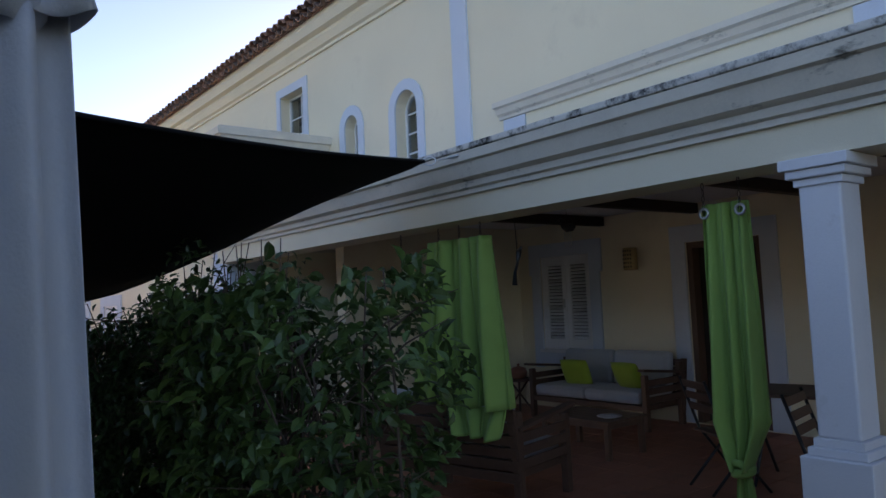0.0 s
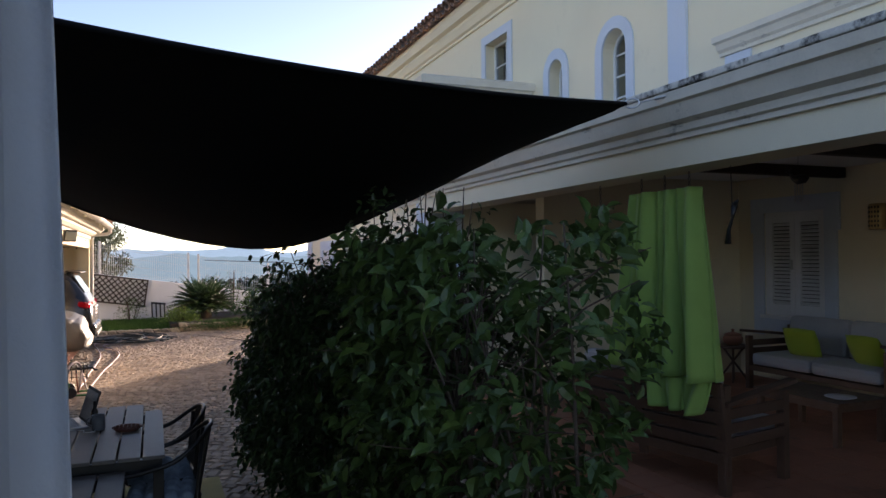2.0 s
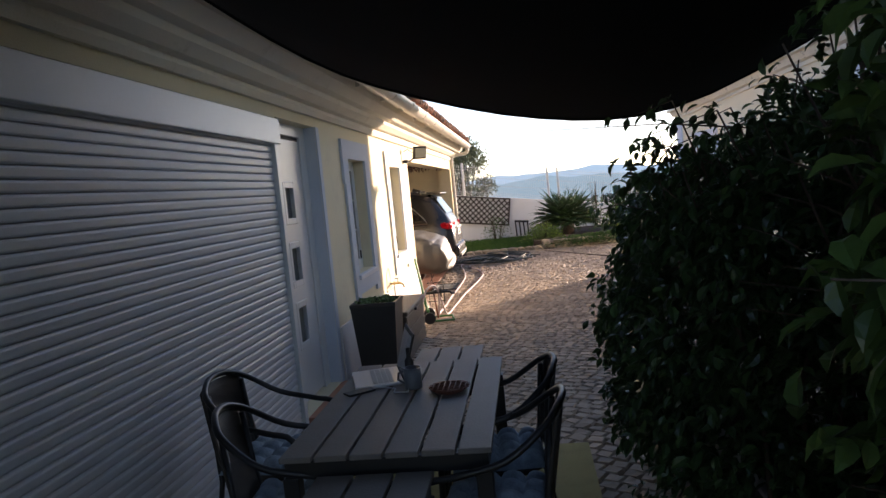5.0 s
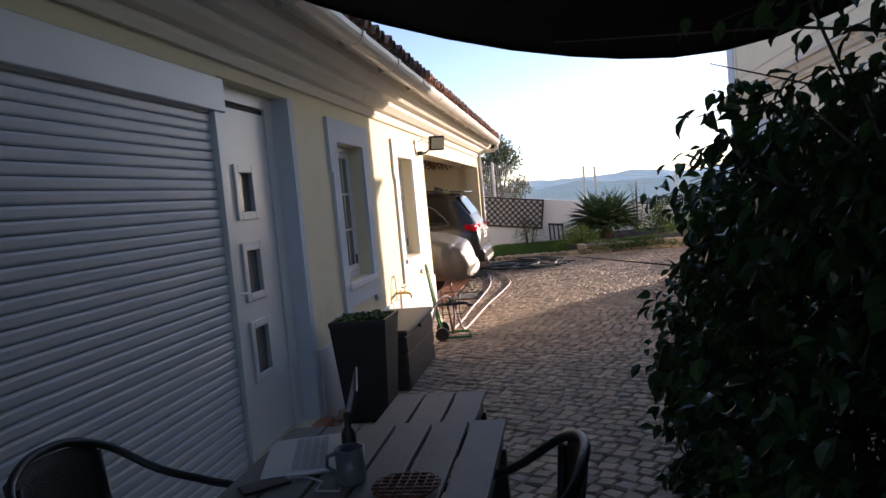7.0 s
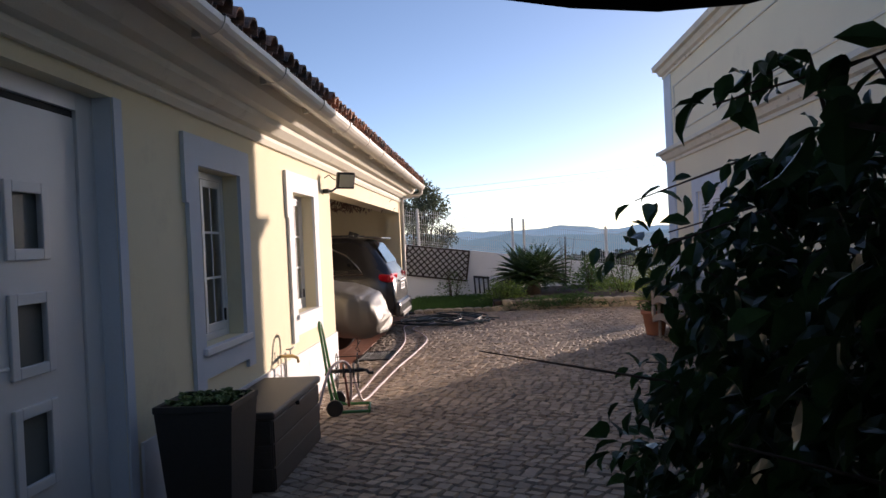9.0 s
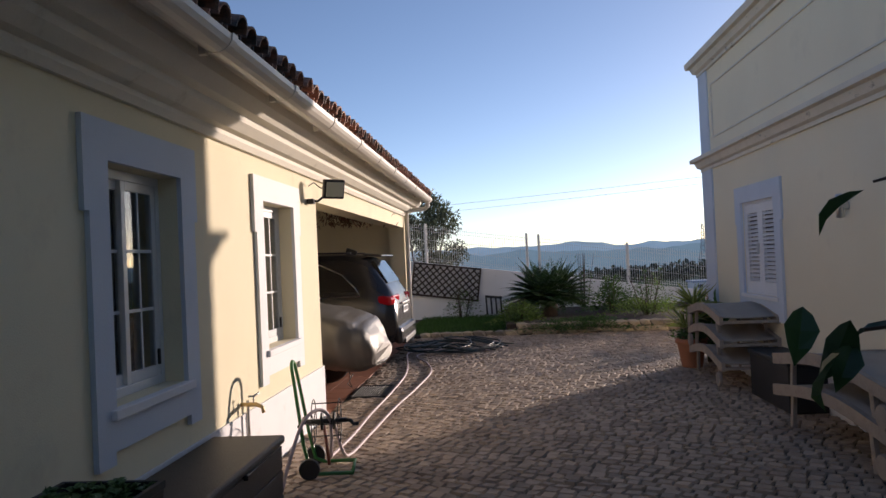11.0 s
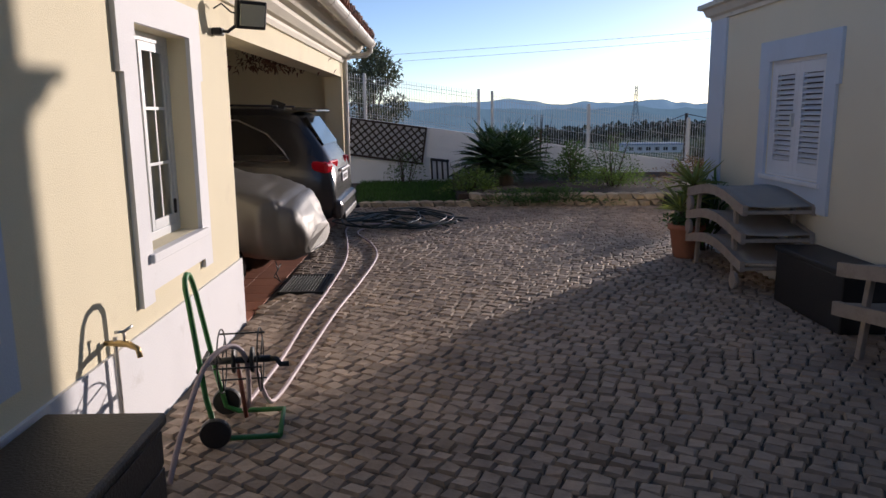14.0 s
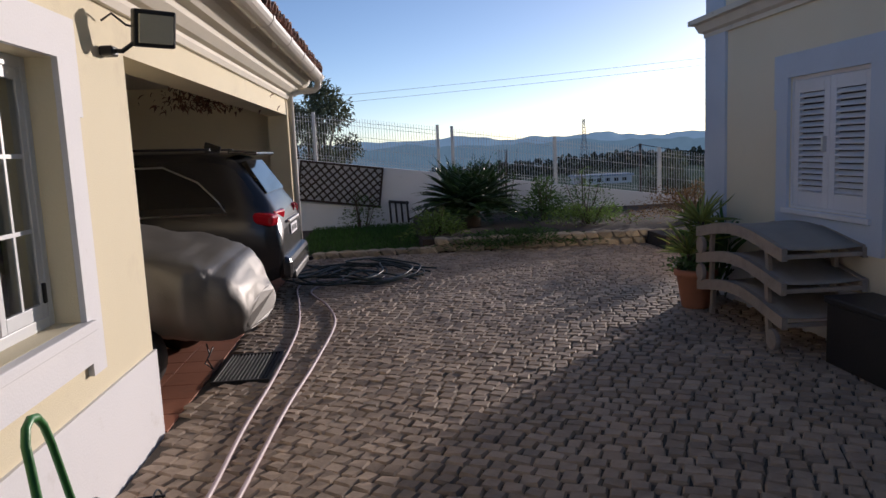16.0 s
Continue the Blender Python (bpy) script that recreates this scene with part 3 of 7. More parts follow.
def upper_window(name, hole, arch, label):
    """A small white window in the upper wall, facing -x, with an arched head where wanted."""
    y0, y1, z0, z1 = hole
    w = thing(name, label, "window", kind="structure")
    r, ym = (y1 - y0) / 2, (y0 + y1) / 2

    def outline(g):
        if arch:
            return [(y0 + g, z0 + g)] + [(ym - (r - g) * math.cos(math.pi * k / 10), z1 - r + (r - g) * math.sin(math.pi * k / 10)) for k in range(11)] + [(y1 - g, z0 + g)]
        return [(y0 + g, z0 + g), (y0 + g, z1 - g), (y1 - g, z1 - g), (y1 - g, z0 + g)]

    def band(bm, outer, inner, xa, xb):
        n = len(outer)
        vs = [[bm.verts.new((x, *p)) for p in ring] for ring in (outer, inner) for x in (xa, xb)]
        for i in range(n):
            j = (i + 1) % n
            bm.faces.new((vs[0][i], vs[0][j], vs[2][j], vs[2][i]))
            bm.faces.new((vs[1][i], vs[1][j], vs[3][j], vs[3][i]))
            bm.faces.new((vs[0][i], vs[0][j], vs[1][j], vs[1][i]))
            bm.faces.new((vs[2][i], vs[2][j], vs[3][j], vs[3][i]))
    bm = bmesh.new()
    if arch:
        for sgn in (-1, 1):
            pts = [(ym + sgn * r * math.cos(math.pi / 2 * k / 6), z1 - r + r * math.sin(math.pi / 2 * k / 6)) for k in range(7)] + [(ym + sgn * r, z1)]
            fr, bk = ([bm.verts.new((x, *p)) for p in pts] for x in (UX + 0.002, UX + 0.298))
            bm.faces.new(fr)
            bm.faces.new(bk)
            for i in range(len(pts)):
                j = (i + 1) % len(pts)
                bm.faces.new((fr[i], fr[j], bk[j], bk[i]))
        part("arch_head", bm, M["house"], w)
        bm = bmesh.new()
    band(bm, outline(-0.13), outline(0.0), UX - 0.022, UX - 0.001)
    part("surround", bm, M["bluewhite"], w)
    bm = bmesh.new()
    band(bm, outline(0.0), outline(0.035), UX + 0.14, UX + 0.19)
    part("window_frame", bm, M["aluw"], w)
    bm = bmesh.new()
    box(bm, UX + 0.155, UX + 0.175, ym - 0.012, ym + 0.012, z0 + 0.035, z1 - 0.03)
    for k in (1, 2, 3) if arch else (1,):
        zk = z0 + (z1 - z0) * k / (4 if arch else 2)
        box(bm, UX + 0.156, UX + 0.174, y0 + 0.03, y1 - 0.03, zk - 0.01, zk + 0.01)
    part("glazing_bar", bm, M["aluw"], w)
    bm = bmesh.new()
    pts = outline(0.03)
    a, b = ([bm.verts.new((x, *p)) for p in pts] for x in (UX + 0.162, UX + 0.168))
    bm.faces.new(a)
    bm.faces.new(b)
    for i in range(len(pts)):
        j = (i + 1) % len(pts)
        bm.faces.new((a[i], a[j], b[j], b[i]))
    part("pane", bm, M["glass"], w)


upper_window("window_5", WIN_U, False, "small white window above the wing roof")
upper_window("window_6", ARCH1, True, "narrow arched window with glazing bars")
upper_window("window_7", ARCH2, True, "taller arched window with glazing bars")

# roller shutter
rs = thing("roller_shutter", "closed grey white roller shutter with a box above", "shutter")
bm = bmesh.new()
boxm(bm, pose(0, 0, 0), 0.026, SHUT[1] - SHUT[0] - 0.10, 0.050, 0.0115)
slat = finish("slat", bm, M["shutter"])
for k in range(42):
    o = new("slat", slat)
    o.parent = rs
    o.matrix_basis = pose(GX - 0.035, (SHUT[0] + SHUT[1]) / 2, 0.01 + 0.0515 * k, 0, 4, 0)
bm = bmesh.new()
box(bm, GX - 0.16, GX + 0.015, SHUT[0], SHUT[1] + 0.075, 2.11, 2.295, 0.006)
part("box_cover", bm, M["aluw"], rs, "white lacquered shutter box")
for a, b in ((SHUT[0] + 0.001, SHUT[0] + 0.05), (SHUT[1] - 0.05, SHUT[1] + 0.02)):
    bm = bmesh.new()
    box(bm, GX - 0.08, GX + 0.006, a, b, -0.02, 2.109, 0.004)
    part("guide_rail", bm, M["aluw"], rs)
bm = bmesh.new()
box(bm, GX - 0.12, GX - 0.06, SHUT[0] + 0.03, SHUT[1] - 0.03, -0.1, 2.2)
part("backing", bm, M["dark_gap"], rs)

# white front door with three small panes
d = thing("door_1", "closed white panel door with three small panes", "door", kind="structure")
y0, y1, z0, z1 = DOOR
dx = GX - 0.11
bm = bmesh.new()
for a in ((y0, y0 + 0.055, z0, z1), (y1 - 0.15, y1 - 0.03, z0, z1), (y0 + 0.055, y1 - 0.15, z1 - 0.09, z1), (y1 - 0.03, y1, z0, z1)):
    box(bm, dx - 0.06, dx + 0.01, a[0], a[1], a[2], a[3], 0.004)
part("door_frame", bm, M["aluw"], d)
a, b = y0 + 0.06, y1 - 0.155
ym = (a + b) / 2
panes = ((1.535, 1.815), (1.035, 1.335), (0.535, 0.855))
bm = bmesh.new()
wall_x(bm, dx - 0.05, dx - 0.005, a, b, z0 + 0.02, z1 - 0.125, [(ym - 0.12, ym + 0.12, q0, q1) for q0, q1 in panes])
leaf = part("door_leaf", bm, M["aluw"], d)
for q0, q1 in panes:
    bm = bmesh.new()
    for r in ((ym - 0.15, ym - 0.10, q0 - 0.03, q1 + 0.03), (ym + 0.10, ym + 0.15, q0 - 0.03, q1 + 0.03), (ym - 0.10, ym + 0.10, q0 - 0.03, q0 + 0.02), (ym - 0.10, ym + 0.10, q1 - 0.02, q1 + 0.03)):
        box(bm, dx - 0.006, dx + 0.012, r[0], r[1], r[2], r[3], 0.005)
    part("pane_frame", bm, M["aluw"], leaf)
    bm = bmesh.new()
    box(bm, dx - 0.035, dx - 0.028, ym - 0.12, ym + 0.12, q0, q1)
    part("pane", bm, M["frost"], leaf)
bm = bmesh.new()
box(bm, dx - 0.004, dx + 0.008, a + 0.03, a + 0.06, 0.92, 1.14, 0.004)
tube(bm, [(dx + 0.005, a + 0.045, 1.08), (dx + 0.05, a + 0.045, 1.08), (dx + 0.055, a + 0.07, 1.08), (dx + 0.055, a + 0.16, 1.075)], 0.009, 8)
part("door_handle", bm, M["aluw"], leaf)
bm = bmesh.new()
tube(bm, [(dx, a + 0.045, 0.97), (dx + 0.012, a + 0.045, 0.97)], 0.012, 10)
part("lock", bm, M["chrome"], leaf)
bm = bmesh.new()
box(bm, dx - 0.03, dx - 0.008, a, b, z1 - 0.124, z1 - 0.091)
part("gasket", bm, M["dark_gap"], d)
bm = bmesh.new()
box(bm, GX - 0.20, GX + 0.10, 8.27, 9.33, -0.05, 0.058, 0.008)
setting("trim_door_step", bm, M["terra"], "terracotta door step", "step")
bm = bmesh.new()
box(bm, GX - 0.001, GX + 0.012, y1 + 0.0, y1 + 0.08, 0.0, z1)
box(bm, GX - 0.14, GX - 0.002, y1 - 0.004, y1 - 0.001, 0.06, z1)
setting("trim_door", bm, M["bluewhite"], "grey blue painted door reveal", "trim")

# porch door
d = thing("door_2", "dark doorway with a brown wooden door", "door", kind="structure")
y0, y1, z0, z1 = PDOOR
bm = bmesh.new()
for a in ((y0, y0 + 0.07, z0, z1), (y1 - 0.07, y1, z0, z1), (y0 + 0.07, y1 - 0.07, z1 - 0.07, z1)):
    box(bm, HX + 0.02, HX + 0.22, a[0], a[1], a[2], a[3], 0.004)
part("door_frame", bm, M["wood_dark"], d)
bm = bmesh.new()
box(bm, HX + 0.16, HX + 0.20, y0 + 0.07, y1 - 0.07, z0 + 0.01, z1 - 0.07)
for k in range(2):
    for j in range(2):
        ya = y0 + 0.15 + j * 0.34
        box(bm, HX + 0.145, HX + 0.165, ya, ya + 0.26, z0 + 0.2 + k * 0.95, z0 + 0.95 + k * 0.85, 0.01)
part("door_leaf", bm, M["beam"], d)
bm = bmesh.new()
for a in ((y0 - 0.20, y0 - 0.002, z0, z1 + 0.2), (y1 + 0.002, y1 + 0.20, z0, z1 + 0.2), (y0 - 0.002, y1 + 0.002, z1 + 0.002, z1 + 0.2)):
    box(bm, HX - 0.028, HX - 0.001, a[0], a[1], a[2], a[3])
part("surround", bm, M["bluewhite"], d)

# ---- floodlight, tap, wall lamp ----
f = thing("floodlight", "dark grey floodlight on a wall bracket", "floodlight", (GX, 14.05, 2.24))
bm = bmesh.new()
boxm(bm, pose(0.24, 0.04, 0.03, 0, 12, -48), 0.05, 0.23, 0.19, 0.012)
head = part("housing", bm, M["black"], f)
bm = bmesh.new()
boxm(bm, pose(0.258, 0.021, 0.024, 0, 12, -48), 0.012, 0.185, 0.145, 0.004)
part("lens", bm, mat("floodlight_glass", (0.45, 0.45, 0.36), 0.15, vary=0.05, bump=0.02), head)
bm = bmesh.new()
tube(bm, [(0.0, -0.05, -0.08), (0.10, -0.05, -0.09), (0.18, 0.0, -0.02), (0.22, 0.05, 0.0)], 0.012, 6)
tube(bm, [(0.02, -0.08, 0.06), (0.08, -0.1, 0.09), (0.13, -0.05, 0.04), (0.18, 0.03, 0.03)], 0.006, 6)
part("bracket", bm, M["black"], f)
bm = bmesh.new()
boxm(bm, pose(0.035, -0.06, -0.09), 0.07, 0.09, 0.05, 0.01)
part("base", bm, M["black"], f)

t = thing("garden_tap", "brass tap on a riser pipe by the wall", "tap", (GX, 11.98, 0))
bm = bmesh.new()
tube(bm, [(0.05, 0.0, 0.0), (0.05, 0.0, 0.56), (0.05, 0.0, 0.60)], 0.011, 8)
part("riser", bm, M["gutter"], t)
bm = bmesh.new()
tube(bm, [(0.0, 0.0, 0.57), (0.05, 0.0, 0.57), (0.12, -0.03, 0.575), (0.17, -0.05, 0.56), (0.18, -0.055, 0.52)], [0.012, 0.016, 0.016, 0.013, 0.012], 8)
part("spout", bm, mat("worn_brass", (0.45, 0.33, 0.16), 0.4, metal=0.9, vary=0.2), t)
bm = bmesh.new()
tube(bm, [(0.10, -0.02, 0.585), (0.10, -0.02, 0.63)], 0.007, 6)
tube(bm, [(0.07, -0.045, 0.635), (0.10, -0.02, 0.632), (0.13, 0.01, 0.65)], 0.008, 6)
part("lever", bm, M["chrome"], t)

wl = thing("wall_lamp", "small round metal wall lamp", "wall lamp", (3.3, 13.27, 1.82))
bm = bmesh.new()
lathe(bm, [(0.02, -0.10), (0.032, -0.095), (0.032, 0.095), (0.02, 0.10)], 14, (-0.07, 0, 0))
part("shade", bm, M["chrome"], wl)
bm = bmesh.new()
box(bm, -0.06, 0.0, -0.02, 0.02, -0.03, 0.03, 0.005)
part("bracket", bm, M["chrome"], wl)

# junction cover on the wing wall
jb = thing("inspection_cover", "flush cream cover plate on the wing wall", "cover plate")
bm = bmesh.new()
box(bm, 3.288, 3.299, 13.35, 13.75, 0.44, 0.66, 0.003)
part("plate", bm, M["house"], jb)

# ---- roof tiles ----


def roof_slope(name, x_eave, x_ridge, z_eave, z_ridge, y0, y1, m):
    bm = bmesh.new()
    v = [bm.verts.new(p) for p in ((x_eave, y0, z_eave), (x_eave, y1, z_eave), (x_ridge, y1, z_ridge), (x_ridge, y0, z_ridge))]
    bm.faces.new(v)
    w = [bm.verts.new((p.co.x, p.co.y, p.co.z - 0.05)) for p in v]
    bm.faces.new(w)
    for k in range(4):
        bm.faces.new((v[k], v[(k + 1) % 4], w[(k + 1) % 4], w[k]))
    return setting(name, bm, m, "clay tiled roof slope", "roof")


def barrel_tile(up=True, length=0.46, r0=0.085, r1=0.068):
    """One half-round tile along +x, its wide end at the origin."""
    bm = bmesh.new()
    rings = []
    for x, r in ((0.0, r0), (length, r1)):
        for g in (0.0, 0.014):
            rings.append([bm.verts.new((x, (r - g) * math.cos(math.pi * k / 8), (r - g) * math.sin(math.pi * k / 8) * (1 if up else -1))) for k in range(9)])
    o0, i0, o1, i1 = rings
    for k in range(8):
        bm.faces.new((o0[k], o0[k + 1], o1[k + 1], o1[k]))
        bm.faces.new((i0[k], i0[k + 1], i1[k + 1], i1[k]))
        bm.faces.new((o0[k], o0[k + 1], i0[k + 1], i0[k]))
    bm.faces.new((o0[0], i0[0], i1[0], o1[0]))
    bm.faces.new((o0[8], i0[8], i1[8], o1[8]))
    return finish("roof_tile", bm, M["tile"])


COVER, PAN = barrel_tile(True), barrel_tile(False)


def tile_rows(roof, x, z, toward, slope, y0, y1, rows):
    y, k = y0, 0
    while y < y1:
        for j in range(rows):
            for data, dy, dz in ((COVER, 0.0, 0.055), (PAN, 0.10, 0.03)):
                o = new("roof_tile", data)
                o.parent = roof
                run = j * 0.36
                o.matrix_basis = pose(x + toward * (run * math.cos(slope) + random.uniform(-0.012, 0.012)), y + dy, z + run * math.sin(slope) + dz + random.uniform(-0.004, 0.004), 0, -math.degrees(slope) + random.uniform(-1.5, 1.5), (0 if toward > 0 else 180) + random.uniform(-2, 2))
        y += 0.20
        k += 1


rg = roof_slope("roof_garage", GX + 0.40, -6.0, 2.76, 3.75, -4.0, 21.4, M["tile"])
tile_rows(rg, GX + 0.52, 2.755, -1, math.atan2(0.99, 4.95), 4.0, 21.4, 2)
rh = roof_slope("roof_house", 4.48, 8.0, 5.86, 7.1, -6.0, UY1 + 0.15, M["tile"])
tile_rows(rh, 4.38, 5.84, 1, math.atan2(1.24, 3.52), 7.6, UY1 + 0.2, 1)
bm = bmesh.new()
v = [bm.verts.new(p) for p in ((8.0, -6.0, 7.1), (8.0, UY1 + 0.15, 7.1), (11.5, UY1 + 0.15, 5.86), (11.5, -6, 5.86))]
bm.faces.new(v)
setting("roof_house_back", bm, M["tile"], "far slope of the clay tiled roof", "roof")
bm = bmesh.new()
for yy in (UY1 - 0.02, -5.98):
    v = [bm.verts.new(p) for p in ((UX, yy, 5.85), (11.3, yy, 5.85), (8.0, yy, 7.05))]
    bm.faces.new(v)
setting("wall_house_gable", bm, M["house"], "cream rendered house gable", "wall")
bm = bmesh.new()
v = [bm.verts.new(p) for p in ((-6.0, -4.0, 3.75), (-6.0, 21.4, 3.75), (-8.2, 21.4, 3.0), (-8.2, -4.0, 3.0))]
bm.faces.new(v)
setting("roof_garage_back", bm, M["tile"], "far slope of the garage roof", "roof")

# ---- foliage helpers ----
RNG = np.random.default_rng(7)


def leaf_cloud(name, centres, directions, sizes, material, parent, label="", width=0.45, curl=0.25):
    """Many single leaves joined: each a folded, pointed blade of twelve triangles at a place, along a direction."""
    c, d = np.asarray(centres, float), np.asarray(directions, float)
    n = len(c)
    d /= np.linalg.norm(d, axis=1, keepdims=True) + 1e-9
    up = RNG.normal(size=(n, 3)) * 0.5 + (0, 0, 1)
    side = np.cross(d, up)
    side /= np.linalg.norm(side, axis=1, keepdims=True) + 1e-9
    nor = np.cross(side, d)
    s = np.asarray(sizes, float).reshape(-1, 1)
    shape = ((0, 0, 0), (0.16, 0.55, 0.07), (0.16, -0.55, 0.07), (0.17, 0, 0), (0.45, 1.0, 0.10), (0.45, -1.0, 0.10), (0.46, 0, -0.01), (0.75, 0.66, 0.02), (0.75, -0.66, 0.02), (0.76, 0, -0.08), (1.0, 0, -0.25))
    vs = np.stack([c + d * a * s + side * b * width / 2 * s + nor * (h * curl * 4) * s for a, b, h in shape], 1).reshape(-1, 3)
    f = np.array(((0, 3, 1), (0, 2, 3), (1, 3, 6), (1, 6, 4), (2, 5, 6), (2, 6, 3), (4, 6, 9), (4, 9, 7), (5, 8, 9), (5, 9, 6), (7, 9, 10), (8, 10, 9)))
    faces = (f[None] + 11 * np.arange(n)[:, None, None]).reshape(-1, 3)
    data = bpy.data.meshes.new(name)
    data.from_pydata(vs.tolist(), [], faces.tolist())
    data.materials.append(material)
    ob = new(name, data)
    if parent is not None:
        ob.parent = parent
    if label:
        ob["label"] = label
    if n > 300:
        ob["kind"] = "stuff"
    return ob


def twig_leaves(tips, axes, per, length, spread, droop=0.3):
    """Leaves set round twigs: centres and directions."""
    cs, ds = [], []
    for p, a in zip(tips, axes):
        a = a / (np.linalg.norm(a) + 1e-9)
        for k in range(per):
            t = RNG.uniform(0.0, 1.0)
            ang = k * 2.4 + RNG.uniform(-0.4, 0.4)
            o = np.cross(a, (0.3, 0.5, 0.8))
            o /= np.linalg.norm(o)
            q = np.cross(a, o)
            r = o * math.cos(ang) + q * math.sin(ang)
            cs.append(p + a * (t - 0.5) * length)
            ds.append(r + a * RNG.uniform(0.2, 0.9) + np.array((0, 0, -droop)) * RNG.uniform(0, 1.5))
            if spread:
                cs[-1] = cs[-1] + RNG.normal(size=3) * spread
    return cs, ds


def shrub(name, label, cx, cy, rx, ry, z0, z1, twigs, per, leaf, material, stems, planter, seed, stem_r=0.012, droop=0.3, width=0.45, x_min=0.6, lean=0.0):
    """A shrub in a trough: stems that fork, twigs that fill an uneven volume, leaves round every twig."""
    rng = np.random.default_rng(seed)
    s = thing(name, label, "shrub", (cx, cy, 0))
    bm = bmesh.new()
    tips, axes = [], []
    for k in range(stems):
        bx, by = rng.uniform(-0.5, 0.5) * rx * 0.6, rng.uniform(-0.9, 0.9) * ry
        tx, ty, tz = bx + rng.normal() * rx * 0.35, by + rng.normal() * 0.12, rng.uniform(0.7, 1.0) * z1
        pts = [(bx, by, 0.30), (bx + rng.normal() * 0.03, by + rng.normal() * 0.03, 0.3 + (tz - 0.3) * 0.35), (bx * 0.5 + tx * 0.5, by * 0.5 + ty * 0.5, 0.3 + (tz - 0.3) * 0.7), (tx, ty, tz)]
        tube(bm, pts, [stem_r, stem_r * 0.8, stem_r * 0.5, stem_r * 0.25], 5)
        for j in range(3):
            a = Vector(pts[1]).lerp(Vector(pts[3]), rng.uniform(0, 0.8))
            e = a + Vector((rng.normal() * rx * 0.6, rng.normal() * 0.2, rng.uniform(0.1, 0.35)))
            tube(bm, [a, (a + e) / 2 + Vector((0, 0, 0.03)), e], [stem_r * 0.5, stem_r * 0.35, stem_r * 0.15], 4)
    part("stem", bm, M["bark"], s)
    k = 0
    while len(tips) < twigs:
        u = rng.uniform(-1, 1, 3)
        y = u[1] * ry
        z = z0 + (z1 - z0) * (u[2] * 0.5 + 0.5)
        bulge = 0.72 + 0.38 * noise.noise((y * 1.7 + seed, z * 1.7, seed)) + 0.22 * math.sin(math.pi * (z - z0) / (z1 - z0))
        top = z1 * (0.93 + 0.12 * noise.noise((y * 2.3 + seed * 3, u[0], 1)))
        end = math.sqrt(max(0.0, 1 - max(0.0, abs(u[1]) - 0.55) ** 2 / 0.2025))
        x = u[0] * rx * bulge * end
        if lean and z > top - lean * max(0.0, 1.6 - (cx + x)) and rng.random() > 0.0:
            continue
        if z > top or (abs(u[0]) < 0.5 and rng.random() < 0.65) or (z < z0 + 0.25 and rng.random() < 0.6):
            continue
        if cx + x < x_min + (0.10 if 1.05 < z < 1.75 else 0.0):
            continue
        tips.append(np.array((x, y, z)))
        axes.append(np.array((x / rx * 0.9, rng.normal() * 0.4, 0.55 + rng.normal() * 0.3)))
    spray_tips, spray_axes = [], []
    if lean:
        for k in range(34):
            bm = bmesh.new()
            bx, by, bz = rng.uniform(0.95, 1.35) - cx, rng.uniform(-0.85, 0.75), rng.uniform(1.2, 1.55)
            tx, ty, tz = max(x_min + 0.09 - cx, bx - rng.uniform(0.15, 0.5)), by + rng.normal() * 0.15, bz + rng.uniform(0.15, 0.45)
            if k >= 22:
                bx, by, bz = rng.uniform(1.0, 1.2) - cx, rng.uniform(0.55, 0.8), rng.uniform(1.35, 1.5) if k % 3 == 0 else rng.uniform(0.85, 1.1)
                tx, ty, tz = rng.uniform(0.76, 0.9) - cx, rng.uniform(1.15, 1.4), bz + rng.uniform(0.02, 0.16)
            P = [Vector((bx, by, bz)), Vector((bx * 0.6 + tx * 0.4, by * 0.6 + ty * 0.4, tz)), Vector((tx, ty, tz - 0.06))]
            tube(bm, P, [0.006, 0.004, 0.002], 4)
            for j in range(7):
                p = P[0].lerp(P[1], (j + 1) / 4) if j < 4 else P[1].lerp(P[2], (j - 3) / 3)
                spray_tips.append(np.array(p))
                spray_axes.append(np.array((-0.8, rng.normal() * 0.3, 0.1)))
            part("spray", bm, M["bark"], s)
    cs, ds = twig_leaves(tips, axes, per, leaf * 1.6, leaf * 0.25, droop)
    if lean:
        c2, d2 = twig_leaves(spray_tips, spray_axes, 3, leaf * 2.2, leaf * 0.15, droop)
        cs, ds = cs + c2, ds + d2
    leaf_cloud("foliage", cs, ds, rng.uniform(0.65, 1.15, len(cs)) * leaf, material, s, width=width)
    if planter:
        bm = bmesh.new()
        w, l, h = planter
        for a in ((-w / 2, -w / 2 + 0.03, -l / 2, l / 2), (w / 2 - 0.03, w / 2, -l / 2, l / 2), (-w / 2 + 0.03, w / 2 - 0.03, -l / 2, -l / 2 + 0.03), (-w / 2 + 0.03, w / 2 - 0.03, l / 2 - 0.03, l / 2)):
            box(bm, a[0], a[1], a[2], a[3], 0.0, h, 0.004)
        box(bm, -w / 2 + 0.03, w / 2 - 0.03, -l / 2 + 0.03, l / 2 - 0.03, 0.0, 0.02)
        trough = part("trough", bm, M["black_plastic"], s, "dark rectangular planter trough")
        bm = bmesh.new()
        box(bm, -w / 2 - 0.012, -w / 2 + 0.035, -l / 2 - 0.01, l / 2 + 0.01, h + 0.001, h + 0.022, 0.004)
        box(bm, w / 2 - 0.035, w / 2 + 0.012, -l / 2 - 0.01, l / 2 + 0.01, h + 0.001, h + 0.022, 0.004)
        part("rim", bm, M["chrome"], trough)
        bm = bmesh.new()
